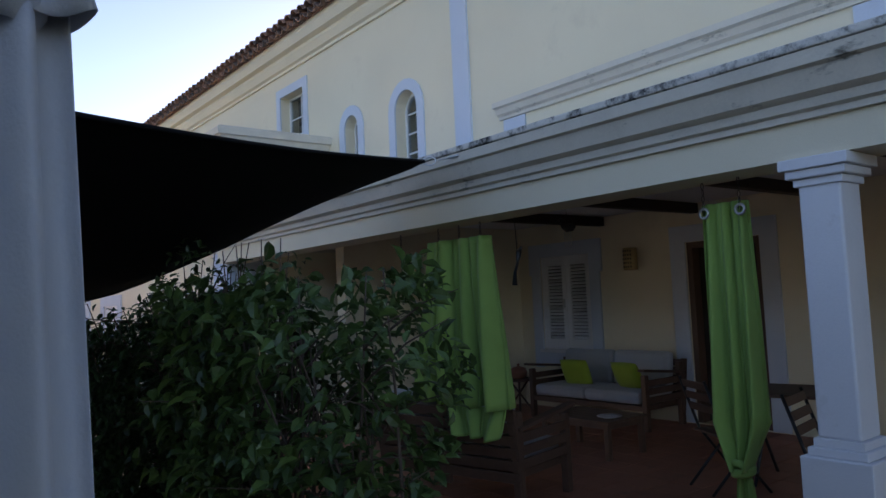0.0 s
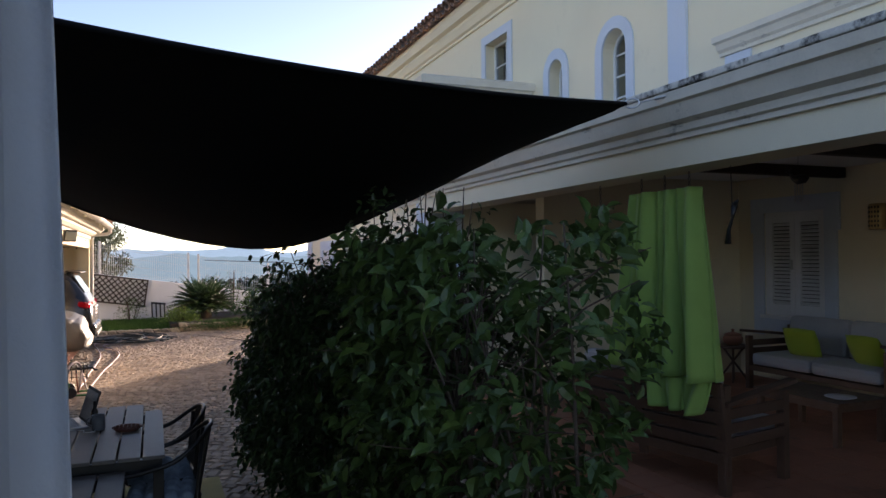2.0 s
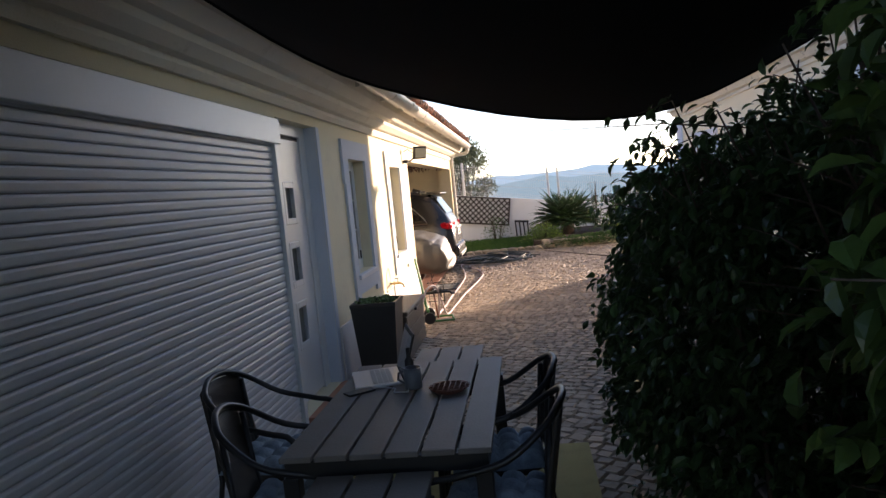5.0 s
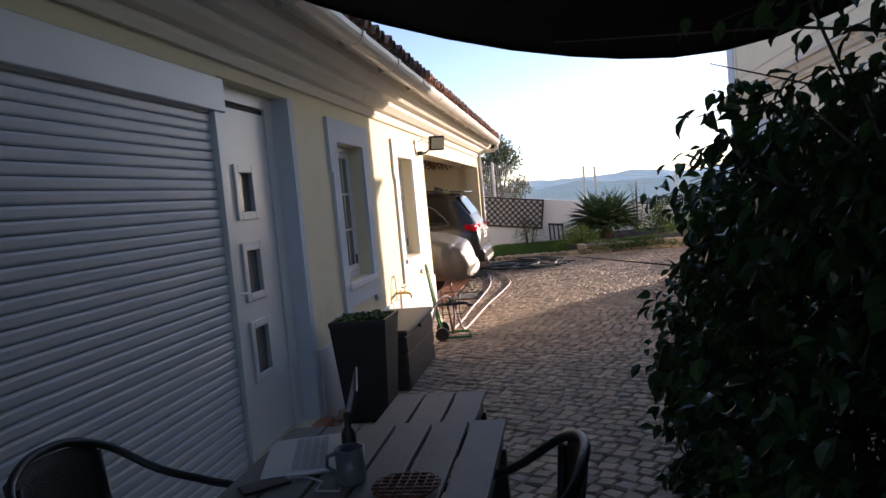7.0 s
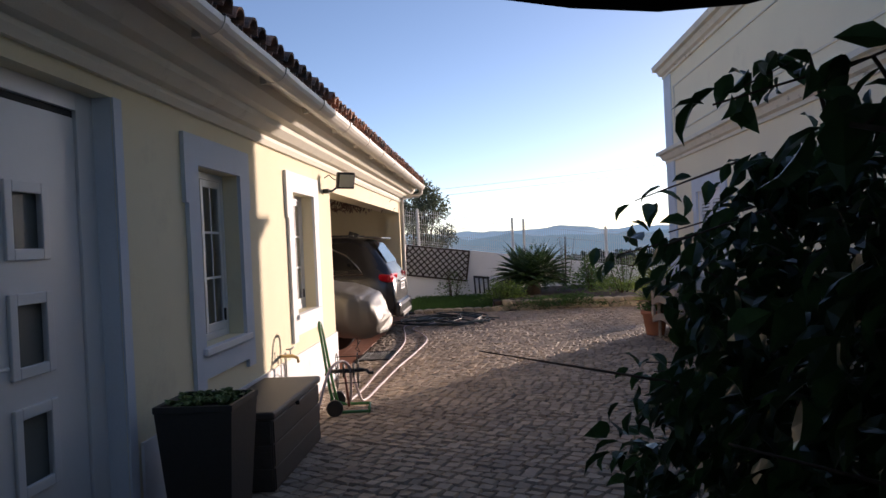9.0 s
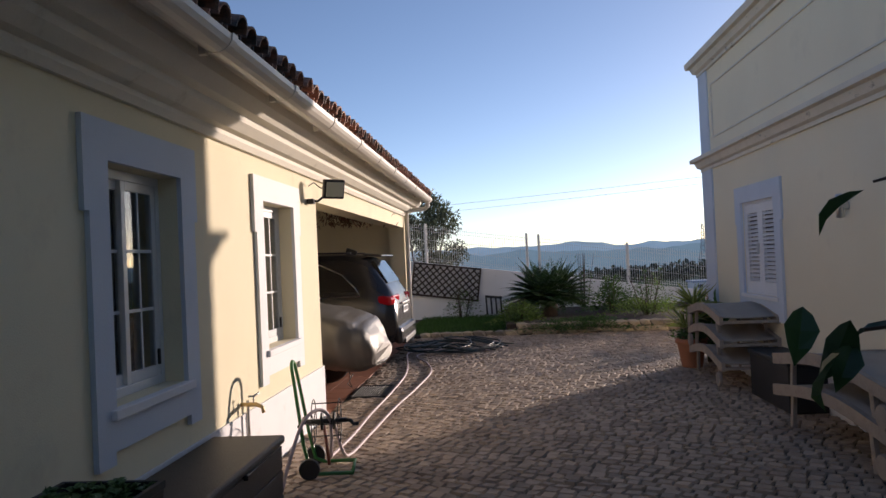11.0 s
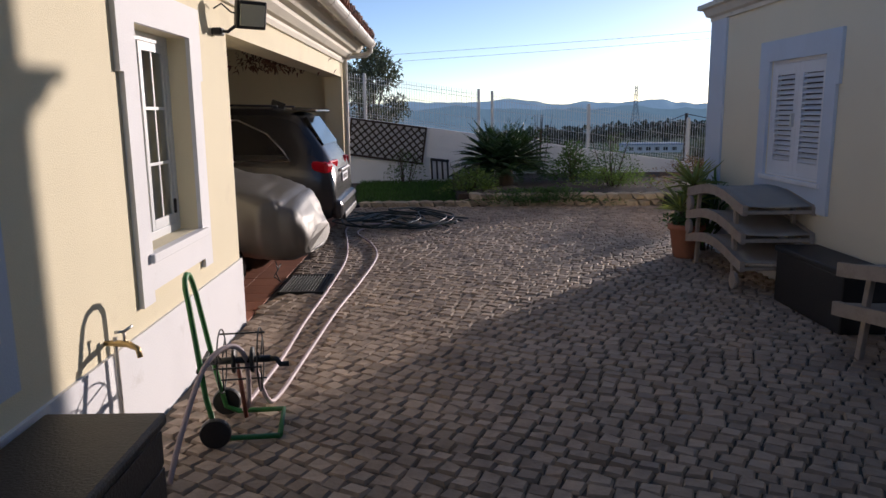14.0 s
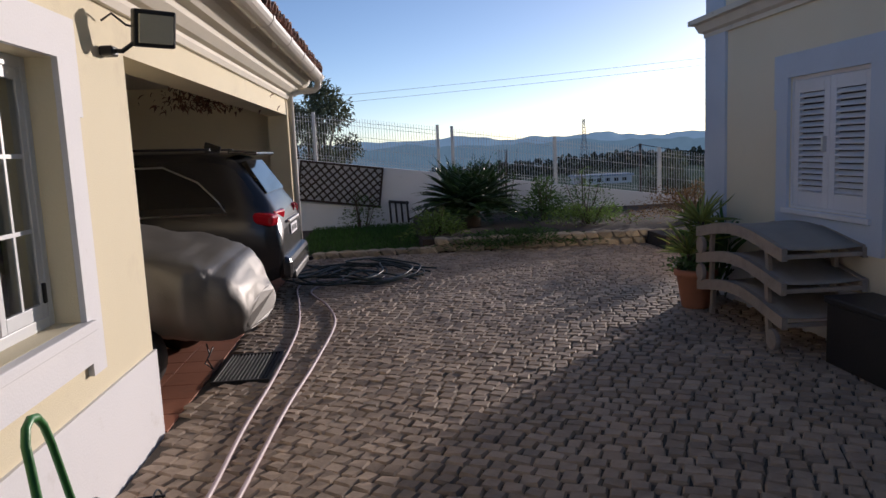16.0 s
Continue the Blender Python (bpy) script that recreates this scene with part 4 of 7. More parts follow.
        box(bm, -w / 2 + 0.031, w / 2 - 0.031, -l / 2 + 0.031, l / 2 - 0.031, 0.02, h - 0.04)
        part("soil", bm, M["soil"], s)
    return s


shrub("laurel_hedge", "dense broad leaved evergreen hedge in a dark trough", 1.36, 4.0, 0.52, 0.86, 0.30, 2.08, 540, 8, 0.096, M["leaf_h"], 34, (0.46, 1.5, 0.42), 11, width=0.52, droop=0.15, x_min=0.72)
shrub("laurel_hedge", "dense broad leaved evergreen hedge in a dark trough", 1.45, 5.15, 0.42, 0.72, 0.35, 2.34, 230, 7, 0.058, M["leaf_f"], 34, (0.46, 0.9, 0.42), 23, width=0.5, droop=0.1, x_min=0.70)
shrub("weeping_fig", "small leaved weeping fig with drooping twigs in a trough", 1.34, 6.50, 0.86, 0.98, 0.25, 2.10, 2700, 9, 0.068, M["leaf_f"], 16, (0.50, 1.7, 0.40), 5, droop=1.2, width=0.55, x_min=0.66, lean=0.62)

# ---- shade sail ----
sail = thing("shade_sail", "sagging black shade sail tied to eave and porch", "shade sail")
NEAR = [Vector(p) for p in ((-1.06, 3.07, 2.580), (0.23, 3.59, 2.576), (1.51, 4.17, 2.657), (2.80, 4.82, 2.822))]
FAR = [Vector(p) for p in ((-1.06, 5.25, 2.740), (-0.95, 6.10, 2.545), (-0.50, 6.90, 2.27), (0.40, 7.20, 2.01), (1.17, 7.18, 1.99), (1.94, 6.58, 2.32), (2.51, 5.84, 2.665), (2.80, 4.82, 2.822))]


def along(pts, s):
    """A smooth point on a polyline."""
    u = s * (len(pts) - 1)
    i = min(int(u), len(pts) - 2)
    t = u - i
    p0, p1, p2, p3 = pts[max(i - 1, 0)], pts[i], pts[i + 1], pts[min(i + 2, len(pts) - 1)]
    return 0.5 * (2 * p1 + (p2 - p0) * t + (2 * p0 - 5 * p1 + 4 * p2 - p3) * t * t + (3 * p1 - p0 - 3 * p2 + p3) * t ** 3)


bm = bmesh.new()
grid = []
for i in range(37):
    row = []
    for j in range(19):
        s, t = i / 36, j / 18
        p = along(NEAR, s).lerp(along(FAR, s), t)
        belly = math.sin(math.pi * t) * math.sin(math.pi * s) ** 0.6
        p = p + Vector((0, 0, -0.10 * belly + 0.008 * noise.noise((s * 9, t * 22, 0))))
        row.append(bm.verts.new(p))
    grid.append(row)
for i in range(36):
    for j in range(18):
        bm.faces.new((grid[i][j], grid[i + 1][j], grid[i + 1][j + 1], grid[i][j + 1])).smooth = True
cloth = part("cloth", bm, M["black_mat"], sail)
for pts in (NEAR, FAR):
    bm = bmesh.new()
    tube(bm, [along(pts, k / 30) for k in range(31)], 0.012, 5)
    part("hem", bm, M["black_mat"], sail)
bm = bmesh.new()
TIP = NEAR[-1]
tube(bm, [TIP + Vector((0.03 + 0.035 * math.cos(k * math.pi / 5), -0.02 - 0.03 * math.cos(k * math.pi / 5), 0.03 * math.sin(k * math.pi / 5))) for k in range(10)], 0.006, 6, closed=True)
tube(bm, [TIP + Vector((0.06, -0.04, 0.0)), TIP + Vector((0.16, -0.19, 0.02)), TIP + Vector((0.30, -0.42, 0.045)), Vector((3.05, 3.4, 2.93))], 0.004, 6)
tube(bm, [TIP + Vector((0.12, -0.13, 0.013)), TIP + Vector((0.26, -0.35, 0.038))], 0.011, 6)
part("tie_rope", bm, M["chrome"], sail, "metal ring and turnbuckle")

# ---- gathered curtains ----


def gathered_curtain(bm, cx, cy, width, depth, z0, z1, folds, swell, n=96, rows=26, flare=0.0, along_y=False, phase=0.0, lean=(0.0, 0.0), roll=0.25):
    """A hanging cloth with deep vertical folds; swell(t) scales its width from bottom (0) to top (1)."""
    g = []
    for j in range(rows + 1):
        t = j / rows
        w = width * swell(t)
        row = []
        for k in range(n + 1):
            u = k / n
            a = u * 2 * math.pi * folds + phase
            off = depth * (0.7 + 0.3 * math.sin(3 * u * math.pi + 2 * t)) * math.sin(a + 0.5 * math.sin(2.2 * t + 5 * u)) + depth * 0.35 * math.sin(2.7 * a + 1.3 * t)
            x = (u - 0.5) * w + roll * depth * math.cos(a) * (1 - 0.3 * t)
            q = (off * (0.65 + 0.5 * (1 - t)), x) if along_y else (x, off * (0.65 + 0.5 * (1 - t)))
            row.append(bm.verts.new((cx + q[0] + lean[0] * (1 - t), cy + q[1] + lean[1] * (1 - t), z0 + (z1 - z0) * t + 0.01 * math.sin(a) * (1 - t))))
        g.append(row)
    for j in range(rows):
        for k in range(n):
            bm.faces.new((g[j][k], g[j][k + 1], g[j + 1][k + 1], g[j + 1][k])).smooth = True


def thicken(ob, t=0.003):
    m = ob.modifiers.new("cloth", "SOLIDIFY")
    m.thickness = t
    return ob


wc = thing("outdoor_curtain", "grey white gathered outdoor curtain tied at its top", "curtain")
bm = bmesh.new()
gathered_curtain(bm, -0.150, 1.72, 0.24, 0.085, 0.03, 2.21, 5.5, lambda t: 1.28 - 0.45 * t ** 1.4, n=420, roll=0.6)
thicken(part("cloth", bm, M["curtain_w"], wc))
bm = bmesh.new()
gathered_curtain(bm, -0.143, 1.72, 0.22, 0.06, 2.19, 2.52, 4.5, lambda t: 0.80 + 0.5 * abs(2 * t - 0.55), n=200, rows=14, roll=0.6)
thicken(part("cloth_top", bm, M["curtain_w"], wc))
bm = bmesh.new()
lathe(bm, [(0.075, -0.04), (0.09, -0.015), (0.092, 0.015), (0.08, 0.04)], 20, (-0.143, 1.72, 2.205), cap=False)
thicken(part("tie_band", bm, M["curtain_w"], wc))
pg = thing("curtain_pole", "slim white pole that carries the outdoor curtain", "pole")
bm = bmesh.new()
tube(bm, [(-1.4, 1.72, 2.53), (-0.10, 1.72, 2.53)], 0.02, 10)
tube(bm, [(-0.12, 1.72, 2.53), (-0.12, 1.78, 2.50), (-0.22, 1.82, 0.0)], 0.018, 10)
part("rod", bm, M["aluw"], pg)

g1 = thing("green_curtain", "apple green eyelet curtain draped over the bench back", "curtain", group="green porch curtains")
bm = bmesh.new()
gathered_curtain(bm, 3.35, 5.19, 0.80, 0.085, 1.07, 2.32, 4.5, lambda t: 1.0 + 0.46 * (1 - t) ** 1.4, n=220, along_y=True, roll=0.55, lean=(-0.05, -0.03))
thicken(part("cloth", bm, M["curtain_g"], g1))
bm = bmesh.new()
gathered_curtain(bm, 3.29, 5.0, 0.60, 0.05, 0.86, 1.07, 3, lambda t: 0.75 + 0.4 * t, n=110, rows=10, along_y=True, lean=(-0.05, -0.08), phase=1.0, roll=0.6)
thicken(part("cloth_fold", bm, M["curtain_g"], g1))


def eyelet(parent, y, z):
    bm = bmesh.new()
    tube(bm, [(3.36, y + 0.026 * math.cos(k * math.pi / 7), z + 0.026 * math.sin(k * math.pi / 7)) for k in range(14)], 0.008, 6, closed=True)
    part("eyelet", bm, M["chrome"], parent)


def hook_chain(y, z0):
    h = thing("hook_chain", "thin chain and hook under the porch beam", "hook")
    bm = bmesh.new()
    z, k = 2.43, 0
    while z > z0:
        tube(bm, [(3.36 + (0.008 if k % 2 else 0) * math.cos(a * math.pi / 3), y + (0 if k % 2 else 0.008) * math.cos(a * math.pi / 3), z - 0.02 + 0.02 * math.sin(a * math.pi / 3)) for a in range(6)], 0.0025, 4, closed=True)
        z -= 0.035
        k += 1
    part("chain", bm, M["black"], h)


for y in (4.91, 5.16, 5.42):
    eyelet(g1, y, 2.27)
for y, z in ((4.91, 2.29), (5.16, 2.29), (5.42, 2.29), (5.95, 1.85)):
    hook_chain(y, z)
g2 = thing("green_curtain", "apple green curtain knotted above the floor", "curtain", group="green porch curtains")
bm = bmesh.new()
gathered_curtain(bm, 3.40, 2.95, 0.27, 0.05, 0.90, 2.31, 3.5, lambda t: (0.30 + 0.95 * min(1, t / 0.18)) if t < 0.18 else 1.25 - 0.25 * t, n=110, rows=34, along_y=True)
thicken(part("cloth", bm, M["curtain_g"], g2))
bm = bmesh.new()
for k in range(3):
    tube(bm, [(3.40 + 0.045 * math.cos(a * 0.7 + k * 2), 2.95 + 0.045 * math.sin(a * 0.7 + k * 2), 0.86 + 0.012 * a * 0.4 + k * 0.02) for a in range(9)], 0.022, 7, closed=True)
part("knot", bm, M["curtain_g"], g2)
bm = bmesh.new()
gathered_curtain(bm, 3.40, 2.95, 0.10, 0.03, 0.55, 0.87, 2.5, lambda t: 1.5 - 0.7 * t, n=60, rows=8, along_y=True)
thicken(part("tail", bm, M["curtain_g"], g2))
eyelet(g2, 2.84, 2.26)
eyelet(g2, 3.05, 2.26)
hook_chain(2.84, 2.28)
hook_chain(3.05, 2.28)

# ---- porch column ----
for cy in (2.345, -2.2):
    col = thing("porch_column", "square white plastered column on a pedestal", "column", (3.27, cy, 0), group="porch columns")
    bm = bmesh.new()
    box(bm, -0.10, 0.10, -0.095, 0.095, 1.16, 2.33, 0.012)
    part("shaft", bm, M["white"], col)
    bm = bmesh.new()
    box(bm, -0.115, 0.115, -0.11, 0.11, 2.30, 2.335, 0.005)
    box(bm, -0.14, 0.14, -0.135, 0.135, 2.336, 2.375, 0.008)
    box(bm, -0.16, 0.16, -0.155, 0.155, 2.376, 2.428, 0.005)
    part("capital", bm, M["white"], col)
    bm = bmesh.new()
    box(bm, -0.16, 0.16, -0.155, 0.155, 0.0, 1.08, 0.006)
    box(bm, -0.135, 0.135, -0.13, 0.13, 1.081, 1.12, 0.006)
    box(bm, -0.115, 0.115, -0.11, 0.11, 1.121, 1.159, 0.004)
    part("pedestal", bm, M["white"], col)

# dark ceiling beams
for y in (1.3, 2.9, 4.3, 5.7, 7.1):
    cb = thing("ceiling_beam", "dark brown wooden porch beam", "beam", group="porch ceiling beams")
    bm = bmesh.new()
    box(bm, 3.472, 7.398, y - 0.05, y + 0.05, 2.74, 2.858, 0.008)
    part("timber", bm, M["beam"], cb)


# ---- porch furniture ----
CUSH = mat("pale_grey_cushion", (0.42, 0.42, 0.43), 0.9, vary=0.06, scale=5, grain=200, bump=0.2, sheen=0.2)
LIME = mat("lime_cushion", (0.32, 0.42, 0.03), 0.85, vary=0.07, scale=6, grain=200, bump=0.2, sheen=0.2)


def pillow(bm, m, sx, sy, sz):
    tmp = bmesh.new()
    n = 10
    top, bot = [], []
    for i in range(n + 1):
        for lst in (top, bot):
            lst.append([])
        for j in range(n + 1):
            u, v = i / n * 2 - 1, j / n * 2 - 1
            h = sz / 2 * (max(0.0, (1 - u ** 4)) * max(0.0, (1 - v ** 4))) ** 0.45
            pin = 1 - 0.06 * (abs(u * v))
            top[-1].append(tmp.verts.new((u * sx / 2 * pin, v * sy / 2 * pin, h)))
            bot[-1].append(top[-1][-1] if i in (0, n) or j in (0, n) else tmp.verts.new((u * sx / 2 * pin, v * sy / 2 * pin, -h)))
    for i in range(n):
        for j in range(n):
            for lst in (top, bot):
                q = (lst[i][j], lst[i + 1][j], lst[i + 1][j + 1], lst[i][j + 1])
                tmp.faces.new(q).smooth = True
    tmp.transform(m)
    data = bpy.data.meshes.new("tmp")
    tmp.to_mesh(data)
    tmp.free()
    bm.from_mesh(data)
    bpy.data.meshes.remove(data)


def slat_sofa(label, at, turn, length, lean=8):
    """A slatted wooden sofa that faces its own -x, its base at the floor."""
    s = thing("garden_sofa", label, "sofa", at, turn)
    for x, y in ((-0.33, -length / 2 + 0.04), (-0.33, length / 2 - 0.04), (0.33, -length / 2 + 0.04), (0.33, length / 2 - 0.04)):
        bm = bmesh.new()
        box(bm, x - 0.035, x + 0.035, y - 0.03, y + 0.03, 0, 0.62 if x < 0 else 0.72, 0.006)
        part("leg", bm, M["wood_dark"], s)
    bm = bmesh.new()
    box(bm, -0.36, 0.30, -length / 2 + 0.07, length / 2 - 0.07, 0.22, 0.28, 0.006)
    part("seat_frame", bm, M["wood_dark"], s)
    bm = bmesh.new()
    boxm(bm, pose(0, 0, 0), 0.022, length - 0.02, 0.075, 0.005)
    data = finish("back_slat", bm, M["wood_dark"])
    for k in range(6):
        o = new("back_slat", data)
        o.parent = s
        o.matrix_basis = pose(0.36 + 0.012 * k, 0, 0.24 + 0.092 * k, 0, lean, 0)
    for y in (-length / 2 + 0.03, 0.0, length / 2 - 0.03):
        bm = bmesh.new()
        boxm(bm, pose(0.375, y, 0.44, 0, lean, 0), 0.03, 0.07, 0.62, 0.005)
        part("back_post", bm, M["wood_dark"], s)
    for y in (-length / 2 + 0.02, length / 2 - 0.02):
        bm = bmesh.new()
        boxm(bm, pose(-0.02, y, 0.64, 0, 6, 0), 0.80, 0.085, 0.03, 0.008)
        part("armrest", bm, M["wood_dark"], s)
        for k in range(3):
            bm = bmesh.new()
            boxm(bm, pose(0.0, y, 0.34 + 0.095 * k), 0.62, 0.02, 0.07, 0.004)
            part("side_slat", bm, M["wood_dark"], s)
    n = 2
    for k in range(n):
        y = (k - (n - 1) / 2) * (length - 0.2) / n
        bm = bmesh.new()
        boxm(bm, pose(-0.04, y, 0.36), 0.66, (length - 0.22) / n, 0.14, 0.045)
        part("seat_cushion", bm, CUSH, s)
        bm = bmesh.new()
        boxm(bm, pose(0.27, y, 0.63, 0, lean, 0), 0.14, (length - 0.22) / n, 0.42, 0.05)
        part("back_cushion", bm, CUSH, s)
    return s


slat_sofa("dark wooden slatted sofa with pale grey cushions by the wall", (6.90, 6.82, FLOOR_P), 0, 1.84)
slat_sofa("dark wooden slatted sofa with a green curtain over its back", (3.69, 5.50, FLOOR_P), 192, 1.42)
for y, tilt in ((6.35, 62), (7.15, 66)):
    c = thing("throw_cushion", "bright lime green throw cushion on the sofa", "cushion", group="lime throw cushions")
    bm = bmesh.new()
    pillow(bm, pose(6.80, y, FLOOR_P + 0.58, 0, tilt, 8 if y > 7 else -6), 0.36, 0.42, 0.13)
    part("cover", bm, LIME, c)
ct = thing("coffee_table", "low dark slatted wooden coffee table", "coffee table", (5.45, 5.75, FLOOR_P))
for k in range(6):
    bm = bmesh.new()
    box(bm, -0.30 + 0.10 * k, -0.21 + 0.10 * k, -0.45, 0.45, 0.34, 0.365, 0.004)
    part("top_slat", bm, M["wood_dark"], ct)
for x in (-0.26, 0.24):
    for y in (-0.40, 0.40):
        bm = bmesh.new()
        box(bm, x - 0.025, x + 0.025, y - 0.025, y + 0.025, 0, 0.339, 0.004)
        part("leg", bm, M["wood_dark"], ct)
bm = bmesh.new()
box(bm, -0.27, 0.25, -0.42, 0.42, 0.285, 0.338)
part("apron", bm, M["wood_dark"], ct)
pl = thing("plate", "pale round plate on the coffee table", "plate", (5.35, 5.45, FLOOR_P + 0.366))
bm = bmesh.new()
lathe(bm, [(0.06, 0.0), (0.07, 0.004), (0.12, 0.018), (0.122, 0.022), (0.07, 0.010), (0.02, 0.009)], 24)
part("dish", bm, M["white"], pl)
st = thing("side_table", "small dark folding side table by the sofa", "side table", (6.75, 8.15, FLOOR_P))
bm = bmesh.new()
lathe(bm, [(0.20, 0.42), (0.23, 0.425), (0.23, 0.445), (0.20, 0.45)], 20)
part("tabletop", bm, M["wood_dark"], st)
for k in range(4):
    a = math.pi / 4 + k * math.pi / 2
    bm = bmesh.new()
    tube(bm, [(0.18 * math.cos(a), 0.18 * math.sin(a), 0), (-0.12 * math.cos(a), -0.12 * math.sin(a), 0.42)], 0.014, 6)
    part("leg", bm, M["wood_dark"], st)
pt = thing("clay_casserole", "lidded dark clay pot on the side table", "pot", (6.75, 8.15, FLOOR_P + 0.451))
bm = bmesh.new()
lathe(bm, [(0.07, 0.0), (0.11, 0.03), (0.12, 0.09), (0.10, 0.12)], 20)
part("pot", bm, M["terra"], pt)
bm = bmesh.new()
lathe(bm, [(0.105, 0.121), (0.10, 0.135), (0.05, 0.155), (0.02, 0.16), (0.015, 0.175), (0.022, 0.19), (0.005, 0.20)], 20)
part("lid", bm, M["terra"], pt)


def folding_table(at, turn):
    t = thing("folding_table", "dark round folding bistro table", "table", at, turn)
    bm = bmesh.new()
    box(bm, -0.35, 0.35, -0.35, 0.35, 0.70, 0.725, 0.008)
    part("tabletop", bm, M["wood_dark"], t)
    for s in (-1, 1):
        for y in (-0.25, 0.25):
            bm = bmesh.new()
            tube(bm, [(0.30 * s, y, 0.0), (-0.28 * s, y, 0.70)], 0.013, 6)
            part("leg", bm, M["black"], t)


def folding_chair(at, turn):
    c = thing("folding_chair", "dark slatted folding garden chair", "chair", at, turn, group="folding chairs")
    for k in range(4):
        bm = bmesh.new()
        box(bm, -0.19 + 0.095 * k, -0.11 + 0.095 * k, -0.19, 0.19, 0.43, 0.448, 0.004)
        part("seat_slat", bm, M["wood_dark"], c)
    for y in (-0.20, 0.20):
        bm = bmesh.new()
        tube(bm, [(-0.22, y, 0.0), (0.12, y, 0.44), (0.26, y, 0.86)], 0.012, 6)
        part("back_leg", bm, M["black"], c)
        bm = bmesh.new()
        tube(bm, [(0.24, y * 0.9, 0.0), (-0.16, y * 0.9, 0.44)], 0.012, 6)
        part("front_leg", bm, M["black"], c)
    for k in range(3):
        bm = bmesh.new()
        boxm(bm, pose(0.185 + 0.027 * k, 0, 0.63 + 0.09 * k, 0, 16, 0), 0.016, 0.40, 0.06, 0.004)
        part("back_slat", bm, M["wood_dark"], c)


folding_table((5.55, 3.75, FLOOR_P), 12)
folding_chair((5.05, 4.05, FLOOR_P), 150)
folding_chair((5.1, 2.5, FLOOR_P), 60)
folding_chair((4.6, 3.0, FLOOR_P), 100)

# porch ornaments
la = thing("punched_lantern", "punched brass wall lantern on the porch wall", "lantern", (HX - 0.09, 6.6, 2.13))
bm = bmesh.new()
lathe(bm, [(0.085, 0.0), (0.09, 0.01), (0.09, 0.27), (0.085, 0.28)], 18)
part("body", bm, mat("aged_brass", (0.35, 0.26, 0.13), 0.4, metal=0.8, vary=0.2, scale=30), la)
for k in range(5):
    for j in range(5):
        bm = bmesh.new()
        boxm(bm, pose(-0.089 * math.cos(0.35 * (j - 2)), 0.089 * math.sin(0.35 * (j - 2)), 0.04 + 0.05 * k, 0, 0, -20 * (j - 2)), 0.006, 0.016, 0.024, 0.002)
        part("punched_hole", bm, M["dark_gap"], la)
wh = thing("whale_wind_chime", "black whale shaped wind chime", "wind chime", (5.9, 6.35, 2.60))
bm = bmesh.new()
tube(bm, [(0, -0.11, 0.01), (0, -0.07, 0.0), (0, 0.0, 0.0), (0, 0.06, 0.02), (0, 0.10, 0.07)], [0.02, 0.045, 0.05, 0.025, 0.008], 10)
tube(bm, [(0, 0.10, 0.06), (0, 0.14, 0.10)], [0.008, 0.016], 6)
tube(bm, [(0, 0.10, 0.06), (0, 0.08, 0.12)], [0.008, 0.016], 6)
part("body", bm, M["black"], wh)
for k in range(4):
    bm = bmesh.new()
    tube(bm, [(0, -0.05 + 0.03 * k, -0.04), (0, -0.05 + 0.03 * k, -0.20 - 0.02 * (k % 2))], 0.005, 5)
    part("chime", bm, M["chrome"], wh)
bm = bmesh.new()
tube(bm, [(0, 0, 0.04), (0, 0, 0.27)], 0.002, 4)
part("string", bm, M["black"], wh)
sl = thing("ball_string_light", "string of cotton ball lights along a beam", "string light")
bm = bmesh.new()
tube(bm, [(4.6, 3.5 + 0.5 * k, 2.74 - 0.02 * (k % 2)) for k in range(7)], 0.004, 5)
part("cable", bm, M["black"], sl)
for k, c in enumerate(((0.5, 0.4, 0.12), (0.2, 0.3, 0.32), (0.42, 0.36, 0.3), (0.1, 0.25, 0.22), (0.45, 0.38, 0.1), (0.2, 0.17, 0.15), (0.1, 0.1, 0.1))):
    bm = bmesh.new()
    bmesh.ops.create_uvsphere(bm, u_segments=12, v_segments=8, radius=0.035, matrix=Matrix.Translation((4.6, 3.55 + 0.42 * k, 2.69)))
    for f in bm.faces:
        f.smooth = True
    part("ball", bm, mat("cotton_ball", c, 0.9, vary=0.1), sl)
og = thing("hanging_ornament", "small dark metal figure hanging from the beam", "ornament", (3.42, 4.60, 2.08))
bm = bmesh.new()
tube(bm, [(0, 0.03, -0.14), (0, 0.02, -0.05), (0, -0.01, 0.02), (0, -0.03, 0.10)], [0.02, 0.012, 0.008, 0.022], 7)
tube(bm, [(0, -0.03, 0.10), (0, -0.06, 0.13)], [0.02, 0.006], 6)
tube(bm, [(0, -0.01, 0.1), (0, 0, 0.35)], 0.003, 4)
part("figure", bm, M["black"], og)

# ---- dining set under the sail ----
PLANK = mat("grey_brown_composite_plank", (0.17, 0.15, 0.135), 0.55, vary=0.12, scale=6, grain=90, bump=0.2, per_object=0.08)


